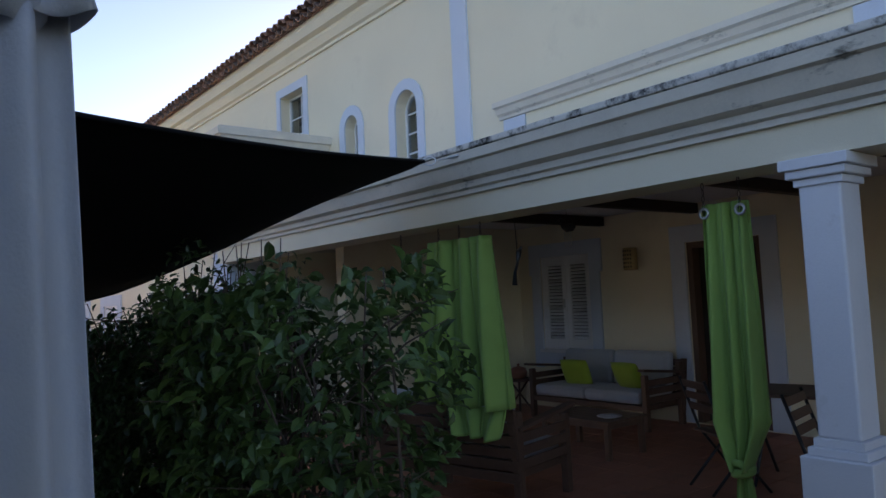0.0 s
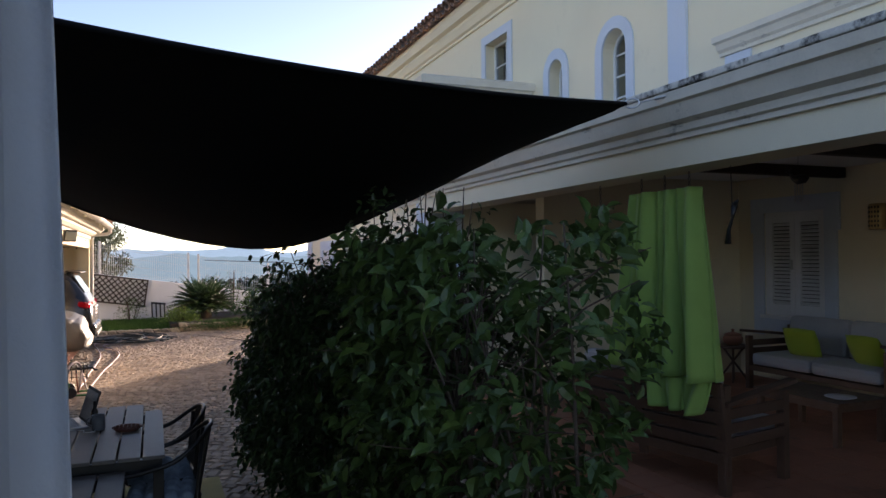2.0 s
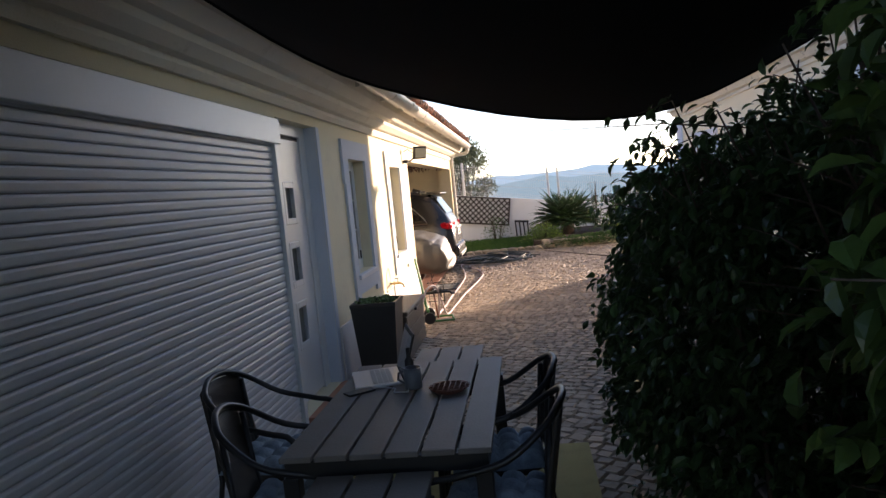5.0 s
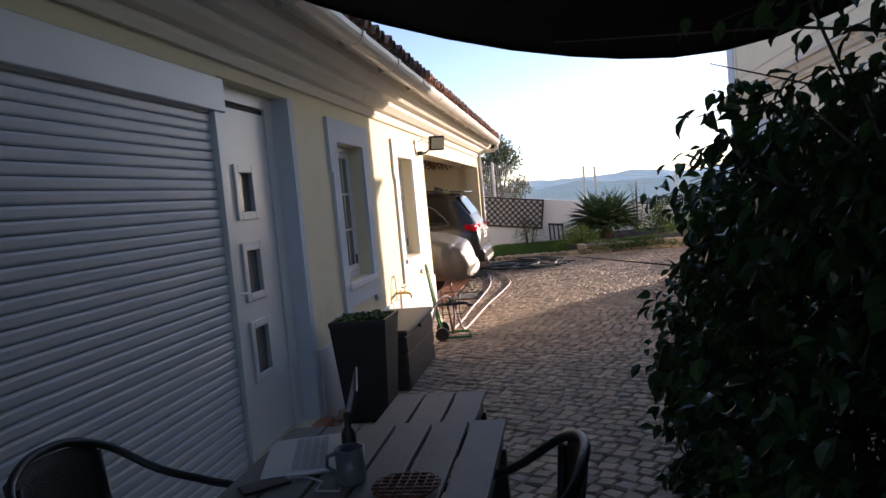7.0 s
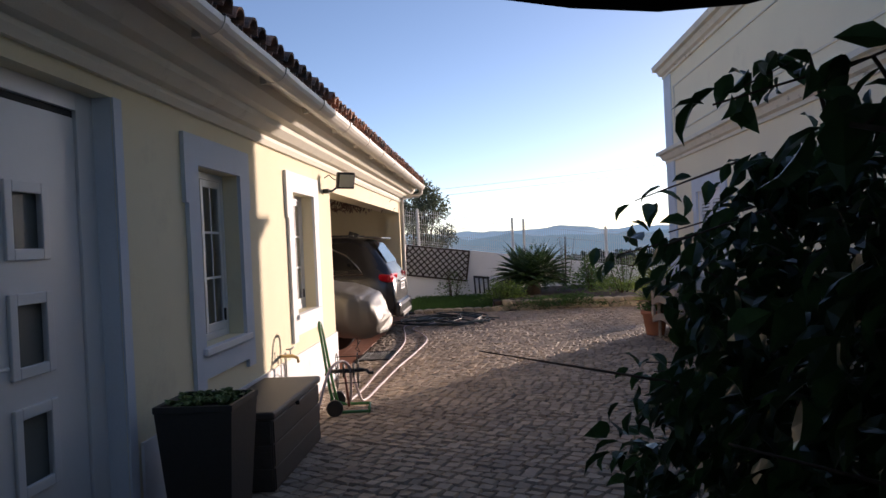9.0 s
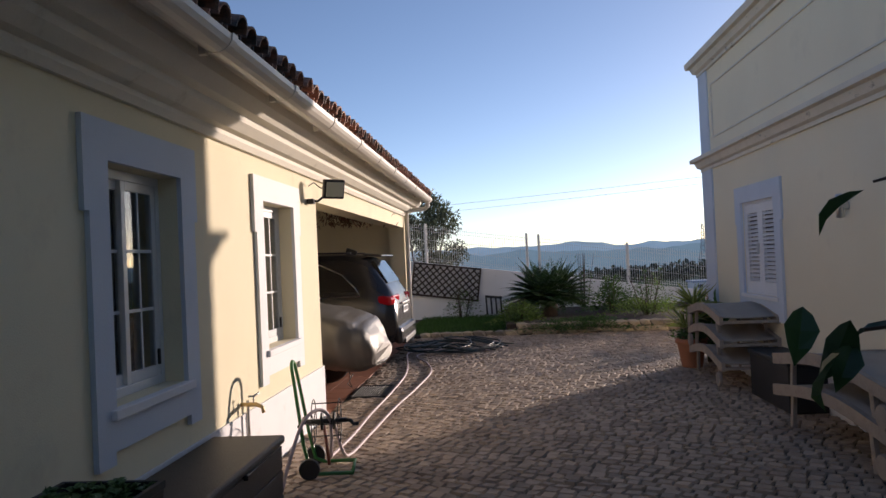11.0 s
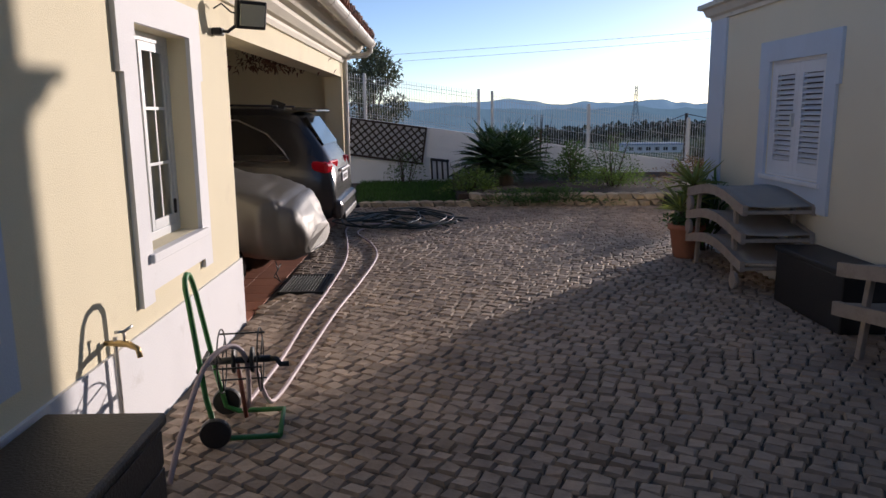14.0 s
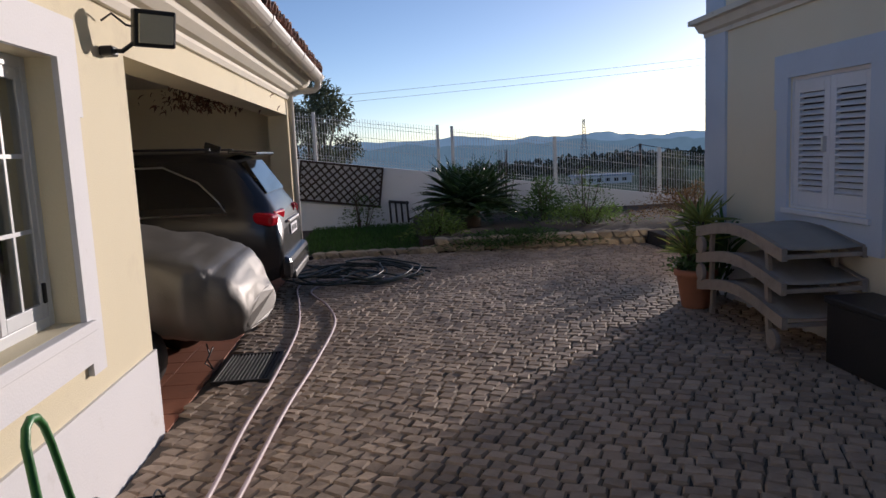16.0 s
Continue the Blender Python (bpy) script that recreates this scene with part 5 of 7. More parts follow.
def plank_table(name, label, category, x0, x1, y0, y1, z, planks, leg):
    t = thing(name, label, category, ((x0 + x1) / 2, (y0 + y1) / 2, 0))
    w, l = x1 - x0, y1 - y0
    pw = w / planks
    bm = bmesh.new()
    boxm(bm, pose(0, 0, 0), pw - 0.012, l, 0.022, 0.004)
    data = finish("plank", bm, PLANK)
    for k in range(planks):
        o = new("plank", data)
        o.parent = t
        o.location = (-w / 2 + pw * (k + 0.5), 0, z - 0.011)
    bm = bmesh.new()
    for a in ((-w / 2 + 0.02, w / 2 - 0.02, -l / 2 + 0.02, -l / 2 + 0.06), (-w / 2 + 0.02, w / 2 - 0.02, l / 2 - 0.06, l / 2 - 0.02), (-w / 2 + 0.02, -w / 2 + 0.06, -l / 2 + 0.06, l / 2 - 0.06), (w / 2 - 0.06, w / 2 - 0.02, -l / 2 + 0.06, l / 2 - 0.06)):
        box(bm, a[0], a[1], a[2], a[3], z - 0.085, z - 0.0225)
    part("apron", bm, M["black"], t)
    for x in (-w / 2 + leg / 2 + 0.01, w / 2 - leg / 2 - 0.01):
        for y in (-l / 2 + leg / 2 + 0.01, l / 2 - leg / 2 - 0.01):
            bm = bmesh.new()
            box(bm, x - leg / 2, x + leg / 2, y - leg / 2, y + leg / 2, 0.0, z - 0.0855, 0.004)
            part("leg", bm, M["black"], t)
    return t


plank_table("garden_table", "grey plank garden table with a black metal frame", "table", -0.685, 0.11, 5.57, 6.95, 0.735, 6, 0.06)
plank_table("garden_bench", "small grey plank bench at the table end", "bench", -0.54, -0.10, 5.05, 5.55, 0.67, 3, 0.045)
plank_table("garden_bench", "small grey plank bench at the far table end", "bench", -0.44, -0.03, 6.98, 7.58, 0.67, 3, 0.045)
RATTAN = mat("black_brown_woven_rattan", (0.03, 0.024, 0.02), 0.55, vary=0.3, scale=60, grain=200, bump=0.6)
PAD = mat("blue_grey_striped_pad", (0.20, 0.25, 0.29), 0.9, vary=0.55, scale=22, grain=120, bump=0.2)


def bistro_chair(at, turn, first=None):
    """A bistro chair that faces its own +x: bent tube arms, woven back, tufted pad."""
    if first is not None:
        return copy_thing(first, pose(*at, 0, 0, turn))
    c = thing("bistro_chair", "black tube bistro chair with woven back and tufted pad", "chair", at, turn, group="chairs round the garden table")
    bm = bmesh.new()
    ARM = [Vector(p) for p in ((0.26, -0.26, 0.0), (0.25, -0.27, 0.45), (0.22, -0.275, 0.62), (0.10, -0.275, 0.655), (-0.08, -0.26, 0.70), (-0.22, -0.20, 0.80), (-0.27, -0.10, 0.85), (-0.285, 0.0, 0.86), (-0.27, 0.10, 0.85), (-0.22, 0.20, 0.80), (-0.08, 0.26, 0.70), (0.10, 0.275, 0.655), (0.22, 0.275, 0.62), (0.25, 0.27, 0.45), (0.26, 0.26, 0.0))]
    tube(bm, [along(ARM, k / 56) for k in range(57)], 0.014, 8)
    part("arm_frame", bm, M["black"], c)
    for s in (-1, 1):
        bm = bmesh.new()
        tube(bm, [(-0.27, 0.19 * s, 0.0), (-0.20, 0.185 * s, 0.40), (-0.235, 0.16 * s, 0.80)], 0.013, 8)
        part("back_leg", bm, M["black"], c)
    bm = bmesh.new()
    g = []
    for i in range(13):
        a = (i / 12 - 0.5) * 2.0
        row = []
        for j in range(9):
            t = j / 8
            y = 0.20 * math.sin(a) * (1 - 0.1 * t) / math.sin(1.0)
            x = -0.20 - 0.065 * t - 0.05 * (math.cos(a) - 0.54)
            row.append(bm.verts.new((x, y, 0.46 + 0.38 * t - 0.05 * t * (1 - math.cos(a)))))
        g.append(row)
    for i in range(12):
        for j in range(8):
            bm.faces.new((g[i][j], g[i + 1][j], g[i + 1][j + 1], g[i][j + 1])).smooth = True
    thicken(part("backrest", bm, RATTAN, c), 0.012)
    bm = bmesh.new()
    lathe(bm, [(0.19, 0.40), (0.225, 0.405), (0.23, 0.425), (0.20, 0.435)], 20)
    part("seat", bm, RATTAN, c)
    bm = bmesh.new()
    n = 24
    g = []
    for i in range(n + 1):
        row = []
        for j in range(n + 1):
            u, v = i / n * 2 - 1, j / n * 2 - 1
            e = max(0.0, 1 - u ** 6) * max(0.0, 1 - v ** 6)
            h = 0.437 + 0.075 * e ** 0.4 * (0.45 + 0.55 * abs(math.sin(2 * math.pi * u) * math.sin(2 * math.pi * v)) ** 0.5)
            row.append(bm.verts.new((u * 0.205, v * 0.205, h)))
        g.append(row)
    for i in range(n):
        for j in range(n):
            bm.faces.new((g[i][j], g[i + 1][j], g[i + 1][j + 1], g[i][j + 1])).smooth = True
    part("seat_pad", bm, PAD, c)
    return c


ch = bistro_chair((-0.72, 5.86, 0.0), 8)
bistro_chair((-1.00, 6.40, 0.0), -6, ch)
bistro_chair((0.09, 5.78, 0.0), 176, ch)
bistro_chair((0.08, 6.30, 0.0), 184, ch)
rug = thing("garden_rug", "straw yellow woven outdoor rug", "rug")
bm = bmesh.new()
box(bm, -0.95, 0.56, 5.35, 7.55, 0.004, 0.014, 0.003)
part("mat", bm, mat("straw_yellow_rug", (0.36, 0.30, 0.12), 0.95, vary=0.15, scale=8, grain=200, bump=0.5), rug)

# things on the table
lap = thing("laptop", "open silver laptop with a dark screen", "laptop", (-0.52, 6.63, 0.736), -74)
bm = bmesh.new()
box(bm, -0.17, 0.17, -0.12, 0.12, 0.0, 0.014, 0.004)
base = part("base", bm, mat("silver_shell", (0.55, 0.55, 0.56), 0.4, metal=0.5, vary=0.04), lap)
bm = bmesh.new()
for i in range(11):
    for j in range(4):
        box(bm, -0.145 + 0.0265 * i, -0.123 + 0.0265 * i, -0.03 + 0.027 * j, -0.008 + 0.027 * j, 0.0141, 0.017)
part("keyboard", bm, mat("pale_keys", (0.4, 0.4, 0.4), 0.6), base)
bm = bmesh.new()
boxm(bm, pose(0, 0.155, 0.125, -17, 0, 0), 0.34, 0.008, 0.235, 0.003)
lid = part("lid", bm, M["black_plastic"], lap)
bm = bmesh.new()
boxm(bm, pose(0, 0.150, 0.125, -17, 0, 0), 0.31, 0.002, 0.20)
part("screen", bm, mat("dark_screen", (0.03, 0.035, 0.045), 0.12, vary=0.02, bump=0.0), lid)
mug = thing("mug", "grey ceramic mug with a spoon", "mug", (-0.30, 6.42, 0.736))
bm = bmesh.new()
lathe(bm, [(0.038, 0.0), (0.042, 0.005), (0.043, 0.10), (0.038, 0.10), (0.037, 0.012)], 22)
part("cup", bm, mat("grey_glaze", (0.14, 0.15, 0.17), 0.3, vary=0.1), mug)
bm = bmesh.new()
tube(bm, [(-0.04, 0.0, 0.085), (-0.068, 0.0, 0.075), (-0.072, 0.0, 0.045), (-0.042, 0.0, 0.025)], 0.006, 7)
part("handle", bm, mat("grey_glaze_handle", (0.14, 0.15, 0.17), 0.3, vary=0.1), mug)
va = thing("vape_bottle", "small dark bottle standing behind the mug", "bottle", (-0.33, 6.52, 0.736))
bm = bmesh.new()
lathe(bm, [(0.02, 0.0), (0.022, 0.01), (0.022, 0.11), (0.010, 0.13), (0.010, 0.17), (0.004, 0.175)], 14)
part("bottle", bm, M["black_plastic"], va)
tv = thing("trivet", "brown lattice wire trivet on the table", "trivet", (-0.12, 6.33, 0.736))
bm = bmesh.new()
TR = mat("rust_brown_wire", (0.16, 0.055, 0.035), 0.5, vary=0.2)
lathe(bm, [(0.07, 0.0), (0.075, 0.004), (0.098, 0.022), (0.095, 0.025), (0.070, 0.008)], 8, cap=False)
part("rim", bm, TR, tv)
for k in range(7):
    bm = bmesh.new()
    c = -0.075 + 0.025 * k
    h = math.sqrt(max(0.0, 0.095 ** 2 - c * c))
    tube(bm, [(c, -h, 0.022), (c, h, 0.022)], 0.0035, 5)
    tube(bm, [(-h, c, 0.023), (h, c, 0.023)], 0.0035, 5)
    part("wire", bm, TR, tv)
ph = thing("phone", "dark phone with a charging cable", "phone", (-0.56, 6.40, 0.736), 40)
bm = bmesh.new()
box(bm, -0.07, 0.07, -0.035, 0.035, 0.0, 0.009, 0.003)
part("body", bm, M["black"], ph)
bm = bmesh.new()
tube(bm, [(0.07, 0.0, 0.006), (0.12, -0.03, 0.004), (0.14, -0.10, 0.004), (0.10, -0.15, 0.004), (0.15, -0.20, 0.004), (0.19, -0.14, 0.004)], 0.003, 5)
part("cable", bm, M["white"], ph)

# ---- planter with succulents ----
pn = thing("tall_planter", "tall tapered black planter with green succulents", "planter", (-1.10, 9.47, 0.0))
bm = bmesh.new()
prof = ((0.14, 0.0), (0.15, 0.03), (0.20, 0.70), (0.205, 0.705), (0.205, 0.735), (0.185, 0.735), (0.18, 0.67))
rings = [[bm.verts.new((sx * r, sy * r, z)) for sx, sy in ((-1, -1), (1, -1), (1, 1), (-1, 1))] for r, z in prof]
for a, b in zip(rings, rings[1:]):
    for k in range(4):
        bm.faces.new((a[k], a[(k + 1) % 4], b[(k + 1) % 4], b[k]))
bm.faces.new(rings[0])
bm.faces.new(rings[-1])
part("pot", bm, M["black_plastic"], pn)
SUCC = mat("succulent_green", (0.10, 0.16, 0.05), 0.5, vary=0.2, scale=20, per_island=0.3)
cs, ds = [], []
for k in range(70):
    p = np.array((RNG.uniform(-0.155, 0.155), RNG.uniform(-0.155, 0.155), 0.69 + RNG.uniform(0, 0.05)))
    for j in range(8):
        a = j * 0.785 + RNG.uniform(0, 0.5)
        cs.append(p)
        ds.append((math.cos(a), math.sin(a), RNG.uniform(0.5, 1.4)))
leaf_cloud("succulent", cs, ds, RNG.uniform(0.03, 0.05, len(cs)), SUCC, pn, width=0.6)

# ---- storage chest ----
CHEST = mat("dark_wood_grain_resin", (0.045, 0.036, 0.03), 0.5, vary=0.3, scale=14, grain=80, bump=0.35)
cst = thing("storage_chest", "dark brown wood grain garden storage chest", "chest", (-1.17, 10.72, 0.0))
bm = bmesh.new()
box(bm, -0.22, 0.20, -0.58, 0.62, 0.0, 0.45, 0.012)
part("body", bm, CHEST, cst)
for k in range(3):
    bm = bmesh.new()
    box(bm, 0.2005, 0.208, -0.57, 0.61, 0.012 + 0.146 * k, 0.146 + 0.146 * k, 0.004)
    part("board", bm, CHEST, cst)
    bm = bmesh.new()
    box(bm, -0.21, 0.19, -0.588, -0.5805, 0.012 + 0.146 * k, 0.146 + 0.146 * k, 0.004)
    part("board", bm, CHEST, cst)
bm = bmesh.new()
box(bm, -0.235, 0.222, -0.60, 0.64, 0.451, 0.50, 0.015)
part("lid", bm, CHEST, cst)
bm = bmesh.new()
box(bm, 0.20, 0.232, -0.05, 0.10, 0.425, 0.455, 0.005)
part("latch", bm, M["black"], cst)

# ---- hose trolley ----
GRN = mat("green_lacquered_tube", (0.03, 0.16, 0.035), 0.4, vary=0.15)
hc = thing("hose_trolley", "green hose trolley with an empty black reel", "hose trolley", (-0.98, 12.30, 0.0), 8)
bm = bmesh.new()
tube(bm, [(0.24, -0.17, 0.025), (0.24, 0.17, 0.025), (0.0, 0.17, 0.03), (-0.06, 0.17, 0.06), (-0.10, 0.17, 0.25), (-0.16, 0.10, 0.70), (-0.172, 0.085, 0.77), (-0.178, 0.05, 0.81), (-0.18, 0.0, 0.822), (-0.178, -0.05, 0.81), (-0.172, -0.085, 0.77), (-0.16, -0.10, 0.70), (-0.10, -0.17, 0.25), (-0.06, -0.17, 0.06), (0.0, -0.17, 0.03), (0.24, -0.17, 0.025)], 0.014, 8)
part("frame", bm, GRN, hc)
for s in (-1, 1):
    bm = bmesh.new()
    rings = [[bm.verts.new((-0.06 + r * math.cos(a * math.pi / 10), s * 0.205 + o, 0.075 + r * math.sin(a * math.pi / 10))) for a in range(20)] for r, o in ((0.03, -0.02), (0.07, -0.02), (0.075, -0.01), (0.075, 0.01), (0.07, 0.02), (0.03, 0.02))]
    for a, b in zip(rings, rings[1:]):
        for k in range(20):
            bm.faces.new((a[k], a[(k + 1) % 20], b[(k + 1) % 20], b[k]))
    bm.faces.new(rings[0])
    bm.faces.new(rings[-1])
    part("wheel", bm, M["black_plastic"], hc)
bm = bmesh.new()
tube(bm, [(-0.13, 0.0, 0.37), (0.20, 0.0, 0.37)], 0.018, 10)
tube(bm, [(-0.13, -0.15, 0.37), (-0.13, 0.15, 0.37)], 0.012, 8)
part("axle", bm, M["black"], hc)
for a in (-0.04, 0.15):
    bm = bmesh.new()
    tube(bm, [(a, 0.16 * math.cos(k * math.pi / 14), 0.37 + 0.16 * math.sin(k * math.pi / 14)) for k in range(28)], 0.004, 5, closed=True)
    for q in range(3):
        b = q * 2.094 + 0.5
        tube(bm, [(a, 0.03 * math.cos(b), 0.37 + 0.03 * math.sin(b)), (a, 0.16 * math.cos(b), 0.37 + 0.16 * math.sin(b))], 0.004, 5)
    part("reel_wire", bm, M["black"], hc)
for a in (0.02, 0.11):
    bm = bmesh.new()
    rings = [[bm.verts.new((a + o, r * math.cos(k * math.pi / 12), 0.37 + r * math.sin(k * math.pi / 12))) for k in range(24)] for r, o in ((0.02, -0.010), (0.062, -0.008), (0.066, 0.0), (0.062, 0.008), (0.02, 0.010))]
    for p, q in zip(rings, rings[1:]):
        for k in range(24):
            bm.faces.new((p[k], p[(k + 1) % 24], q[(k + 1) % 24], q[k])).smooth = True
    bm.faces.new(rings[0])
    bm.faces.new(rings[-1])
    part("reel_disc", bm, M["black_plastic"], hc)
for q in range(3):
    bm = bmesh.new()
    b = q * 2.094 + 1.0
    tube(bm, [(-0.06, 0.14 * math.cos(b), 0.37 + 0.14 * math.sin(b)), (0.17, 0.14 * math.cos(b), 0.37 + 0.14 * math.sin(b))], 0.005, 5)
    part("tie_rod", bm, M["black"], hc)
bm = bmesh.new()
tube(bm, [(0.19, 0.0, 0.37), (0.23, 0.0, 0.365), (0.25, -0.01, 0.34), (0.29, -0.01, 0.34)], 0.014, 7)
part("crank", bm, M["black"], hc)
bm = bmesh.new()
tube(bm, [(0.02, 0.10, 0.34), (0.05, 0.10, 0.02)], 0.012, 7)
part("stand", bm, mat("rusty_tube", (0.16, 0.05, 0.03), 0.6, vary=0.3), hc)

# ---- hoses ----
PINK = mat("faded_pink_hose", (0.46, 0.37, 0.38), 0.5, vary=0.12, scale=10)
DARKH = mat("dark_green_hose", (0.03, 0.04, 0.035), 0.45, vary=0.2)


def hose(label, pts, m, r=0.013, n=60):
    h = thing("garden_hose", label, "hose")
    bm = bmesh.new()
    P = [Vector(p) for p in pts]
    tube(bm, [along(P, k / n) for k in range(n + 1)], r, 7)
    part("hose", bm, m, h)


hose("faded pink hose lying across the setts", ((-1.10, 11.70, 0.02), (-1.08, 11.85, 0.20), (-1.03, 12.05, 0.42), (-0.96, 12.22, 0.47), (-0.90, 12.30, 0.38), (-0.93, 12.42, 0.10), (-0.98, 12.55, 0.03), (-0.95, 13.3, 0.022), (-0.95, 14.2, 0.02), (-0.92, 15.3, 0.02), (-0.925, 16.6, 0.02), (-1.04, 17.7, 0.02), (-1.17, 18.65, 0.02), (-1.09, 19.05, 0.02), (-0.65, 19.2, 0.02)), PINK, n=120)
hose("faded pink hose looping back to the trolley", ((-0.90, 12.45, 0.30), (-0.86, 12.52, 0.08), (-0.835, 12.7, 0.022), (-0.80, 13.4, 0.02), (-0.745, 14.5, 0.02), (-0.66, 15.5, 0.02), (-0.60, 16.75, 0.02), (-0.74, 17.6, 0.02), (-0.985, 18.4, 0.02), (-0.84, 18.9, 0.02), (-0.5, 19.1, 0.02), (0.15, 18.9, 0.02)), PINK, n=120)
rng = random.Random(4)
for q in range(4):
    pts = []
    for k in range(16):
        a = k * 0.8 + q
        pts.append((-0.85 + 0.22 * q + (0.45 + 0.2 * rng.random()) * math.cos(a), 19.2 + 0.35 * rng.random() + (0.5 + 0.25 * rng.random()) * math.sin(a), 0.015 + 0.012 * k * (0.3 + 0.4 * rng.random())))
    pts = [(-1.25, 20.5, 0.02)] + pts + [(0.25 + 0.1 * q, 18.9 + 0.25 * q, 0.015)]
    hose("tangled dark hose coiled by the garage corner", pts, DARKH, 0.012, 150)

# ---- drain grate ----
gr = thing("drain_grate", "rusty black iron drain grate set in the paving", "drain", (-1.165, 15.55, 0.0))
bm = bmesh.new()
box(bm, -0.20, 0.20, -0.36, 0.36, -0.05, -0.006)
part("pit", bm, M["dark_gap"], gr)
bm = bmesh.new()
for a in ((-0.21, -0.185, -0.37, 0.37), (0.185, 0.21, -0.37, 0.37), (-0.185, 0.185, -0.37, -0.345), (-0.185, 0.185, 0.345, 0.37)):
    box(bm, a[0], a[1], a[2], a[3], -0.03, 0.012, 0.002)
part("frame", bm, M["black"], gr)
bm = bmesh.new()
boxm(bm, pose(0, 0, 0), 0.014, 0.69, 0.016, 0.002)
data = finish("bar", bm, M["black_plastic"])
for k in range(13):
    o = new("bar", data)
    o.parent = gr
    o.location = (-0.168 + 0.028 * k, 0, 0.002)

# ---- vehicles ----


def loft(bm, stations, n_top=6):
    """A car-like skin: stations of (x, half width, z floor, z shoulder, half roof width, z roof), width along y."""
    rings = []
    for x, w, zf, zs, wr, zr in stations:
        pts = [(w * 0.90, zf), (w * 0.98, zf + (zs - zf) * 0.25), (w, zf + (zs - zf) * 0.6), (w * 0.985, zs)]
        for k in range(1, n_top):
            t = k / n_top
            pts.append((w * 0.985 + (wr - w * 0.985) * t ** 0.8, zs + (zr - zs) * math.sin(t * math.pi / 2)))
        pts += [(wr * 0.8, zr + 0.004), (wr * 0.4, zr + 0.02), (0, zr + 0.025)]
        ring = [(x, y, z) for y, z in pts] + [(x, -y, z) for y, z in reversed(pts[:-1])]
        rings.append([bm.verts.new(p) for p in ring])
    for a, b in zip(rings, rings[1:]):
        for k in range(len(a) - 1):
            bm.faces.new((a[k], a[k + 1], b[k + 1], b[k])).smooth = True
        bm.faces.new((a[-1], a[0], b[0], b[-1]))
    bm.faces.new(rings[0])
    bm.faces.new(rings[-1])


def wheel(parent, x, y, r, side):
    bm = bmesh.new()
    prof = ((r * 0.62, -0.10), (r * 0.93, -0.105), (r, -0.07), (r, 0.07), (r * 0.93, 0.105), (r * 0.62, 0.10))
    rings = [[bm.verts.new((x + q * math.cos(k * math.pi / 14), y + o, r + q * math.sin(k * math.pi / 14))) for k in range(28)] for q, o in prof]
    for a, b in zip(rings, rings[1:]):
        for k in range(28):
            bm.faces.new((a[k], a[(k + 1) % 28], b[(k + 1) % 28], b[k])).smooth = True
    bm.faces.new(rings[0])
    bm.faces.new(rings[-1])
    w = part("wheel", bm, M["black_plastic"], parent)
    bm = bmesh.new()
    for k in range(5):
        a = k * 2 * math.pi / 5
        boxm(bm, pose(x + 0.45 * r * math.cos(a) * 0.8, y + side * 0.105, r + 0.45 * r * math.sin(a) * 0.8, 0, -math.degrees(a), 0), r * 0.7, 0.015, 0.05, 0.004)
    part("rim", bm, M["chrome"], w)


def side_at(z):
    """Half width of the cabin side at a height."""
    t = math.asin(min(1.0, max(0.0, (z - 1.0) / 0.66))) / (math.pi / 2)
    return 0.887 + (0.595 - 0.887) * t ** 0.8


CARP = mat("silver_grey_car_paint", (0.075, 0.075, 0.08), 0.25, metal=0.7, vary=0.03, scale=2, grain=300, bump=0.0)
CARG = mat("dark_car_glass", (0.012, 0.013, 0.015), 0.08, vary=0.05, bump=0.0)
TAIL = mat("red_tail_lamp", (0.55, 0.012, 0.025), 0.15, vary=0.1, bump=0.0)
suv = thing("suv", "silver grey suv parked tail out in the open garage", "car", (-1.12, 18.25, 0.0))
st = [(-4.60, 0.55, 0.40, 0.62, 0.50, 0.70), (-4.45, 0.80, 0.30, 0.72, 0.66, 0.88), (-3.6, 0.90, 0.26, 0.95, 0.74, 1.02), (-3.25, 0.90, 0.26, 0.98, 0.74, 1.10), (-2.6, 0.90, 0.26, 1.00, 0.60, 1.60), (-1.6, 0.90, 0.26, 1.00, 0.60, 1.67), (-0.8, 0.90, 0.26, 1.02, 0.58, 1.65), (-0.45, 0.895, 0.28, 1.03, 0.57, 1.58), (-0.18, 0.885, 0.32, 1.02, 0.62, 1.22), (-0.06, 0.86, 0.36, 0.95, 0.66, 1.04), (0.0, 0.80, 0.40, 0.72, 0.66, 0.84)]
bm = bmesh.new()
loft(bm, st)
body = part("body", bm, CARP, suv)
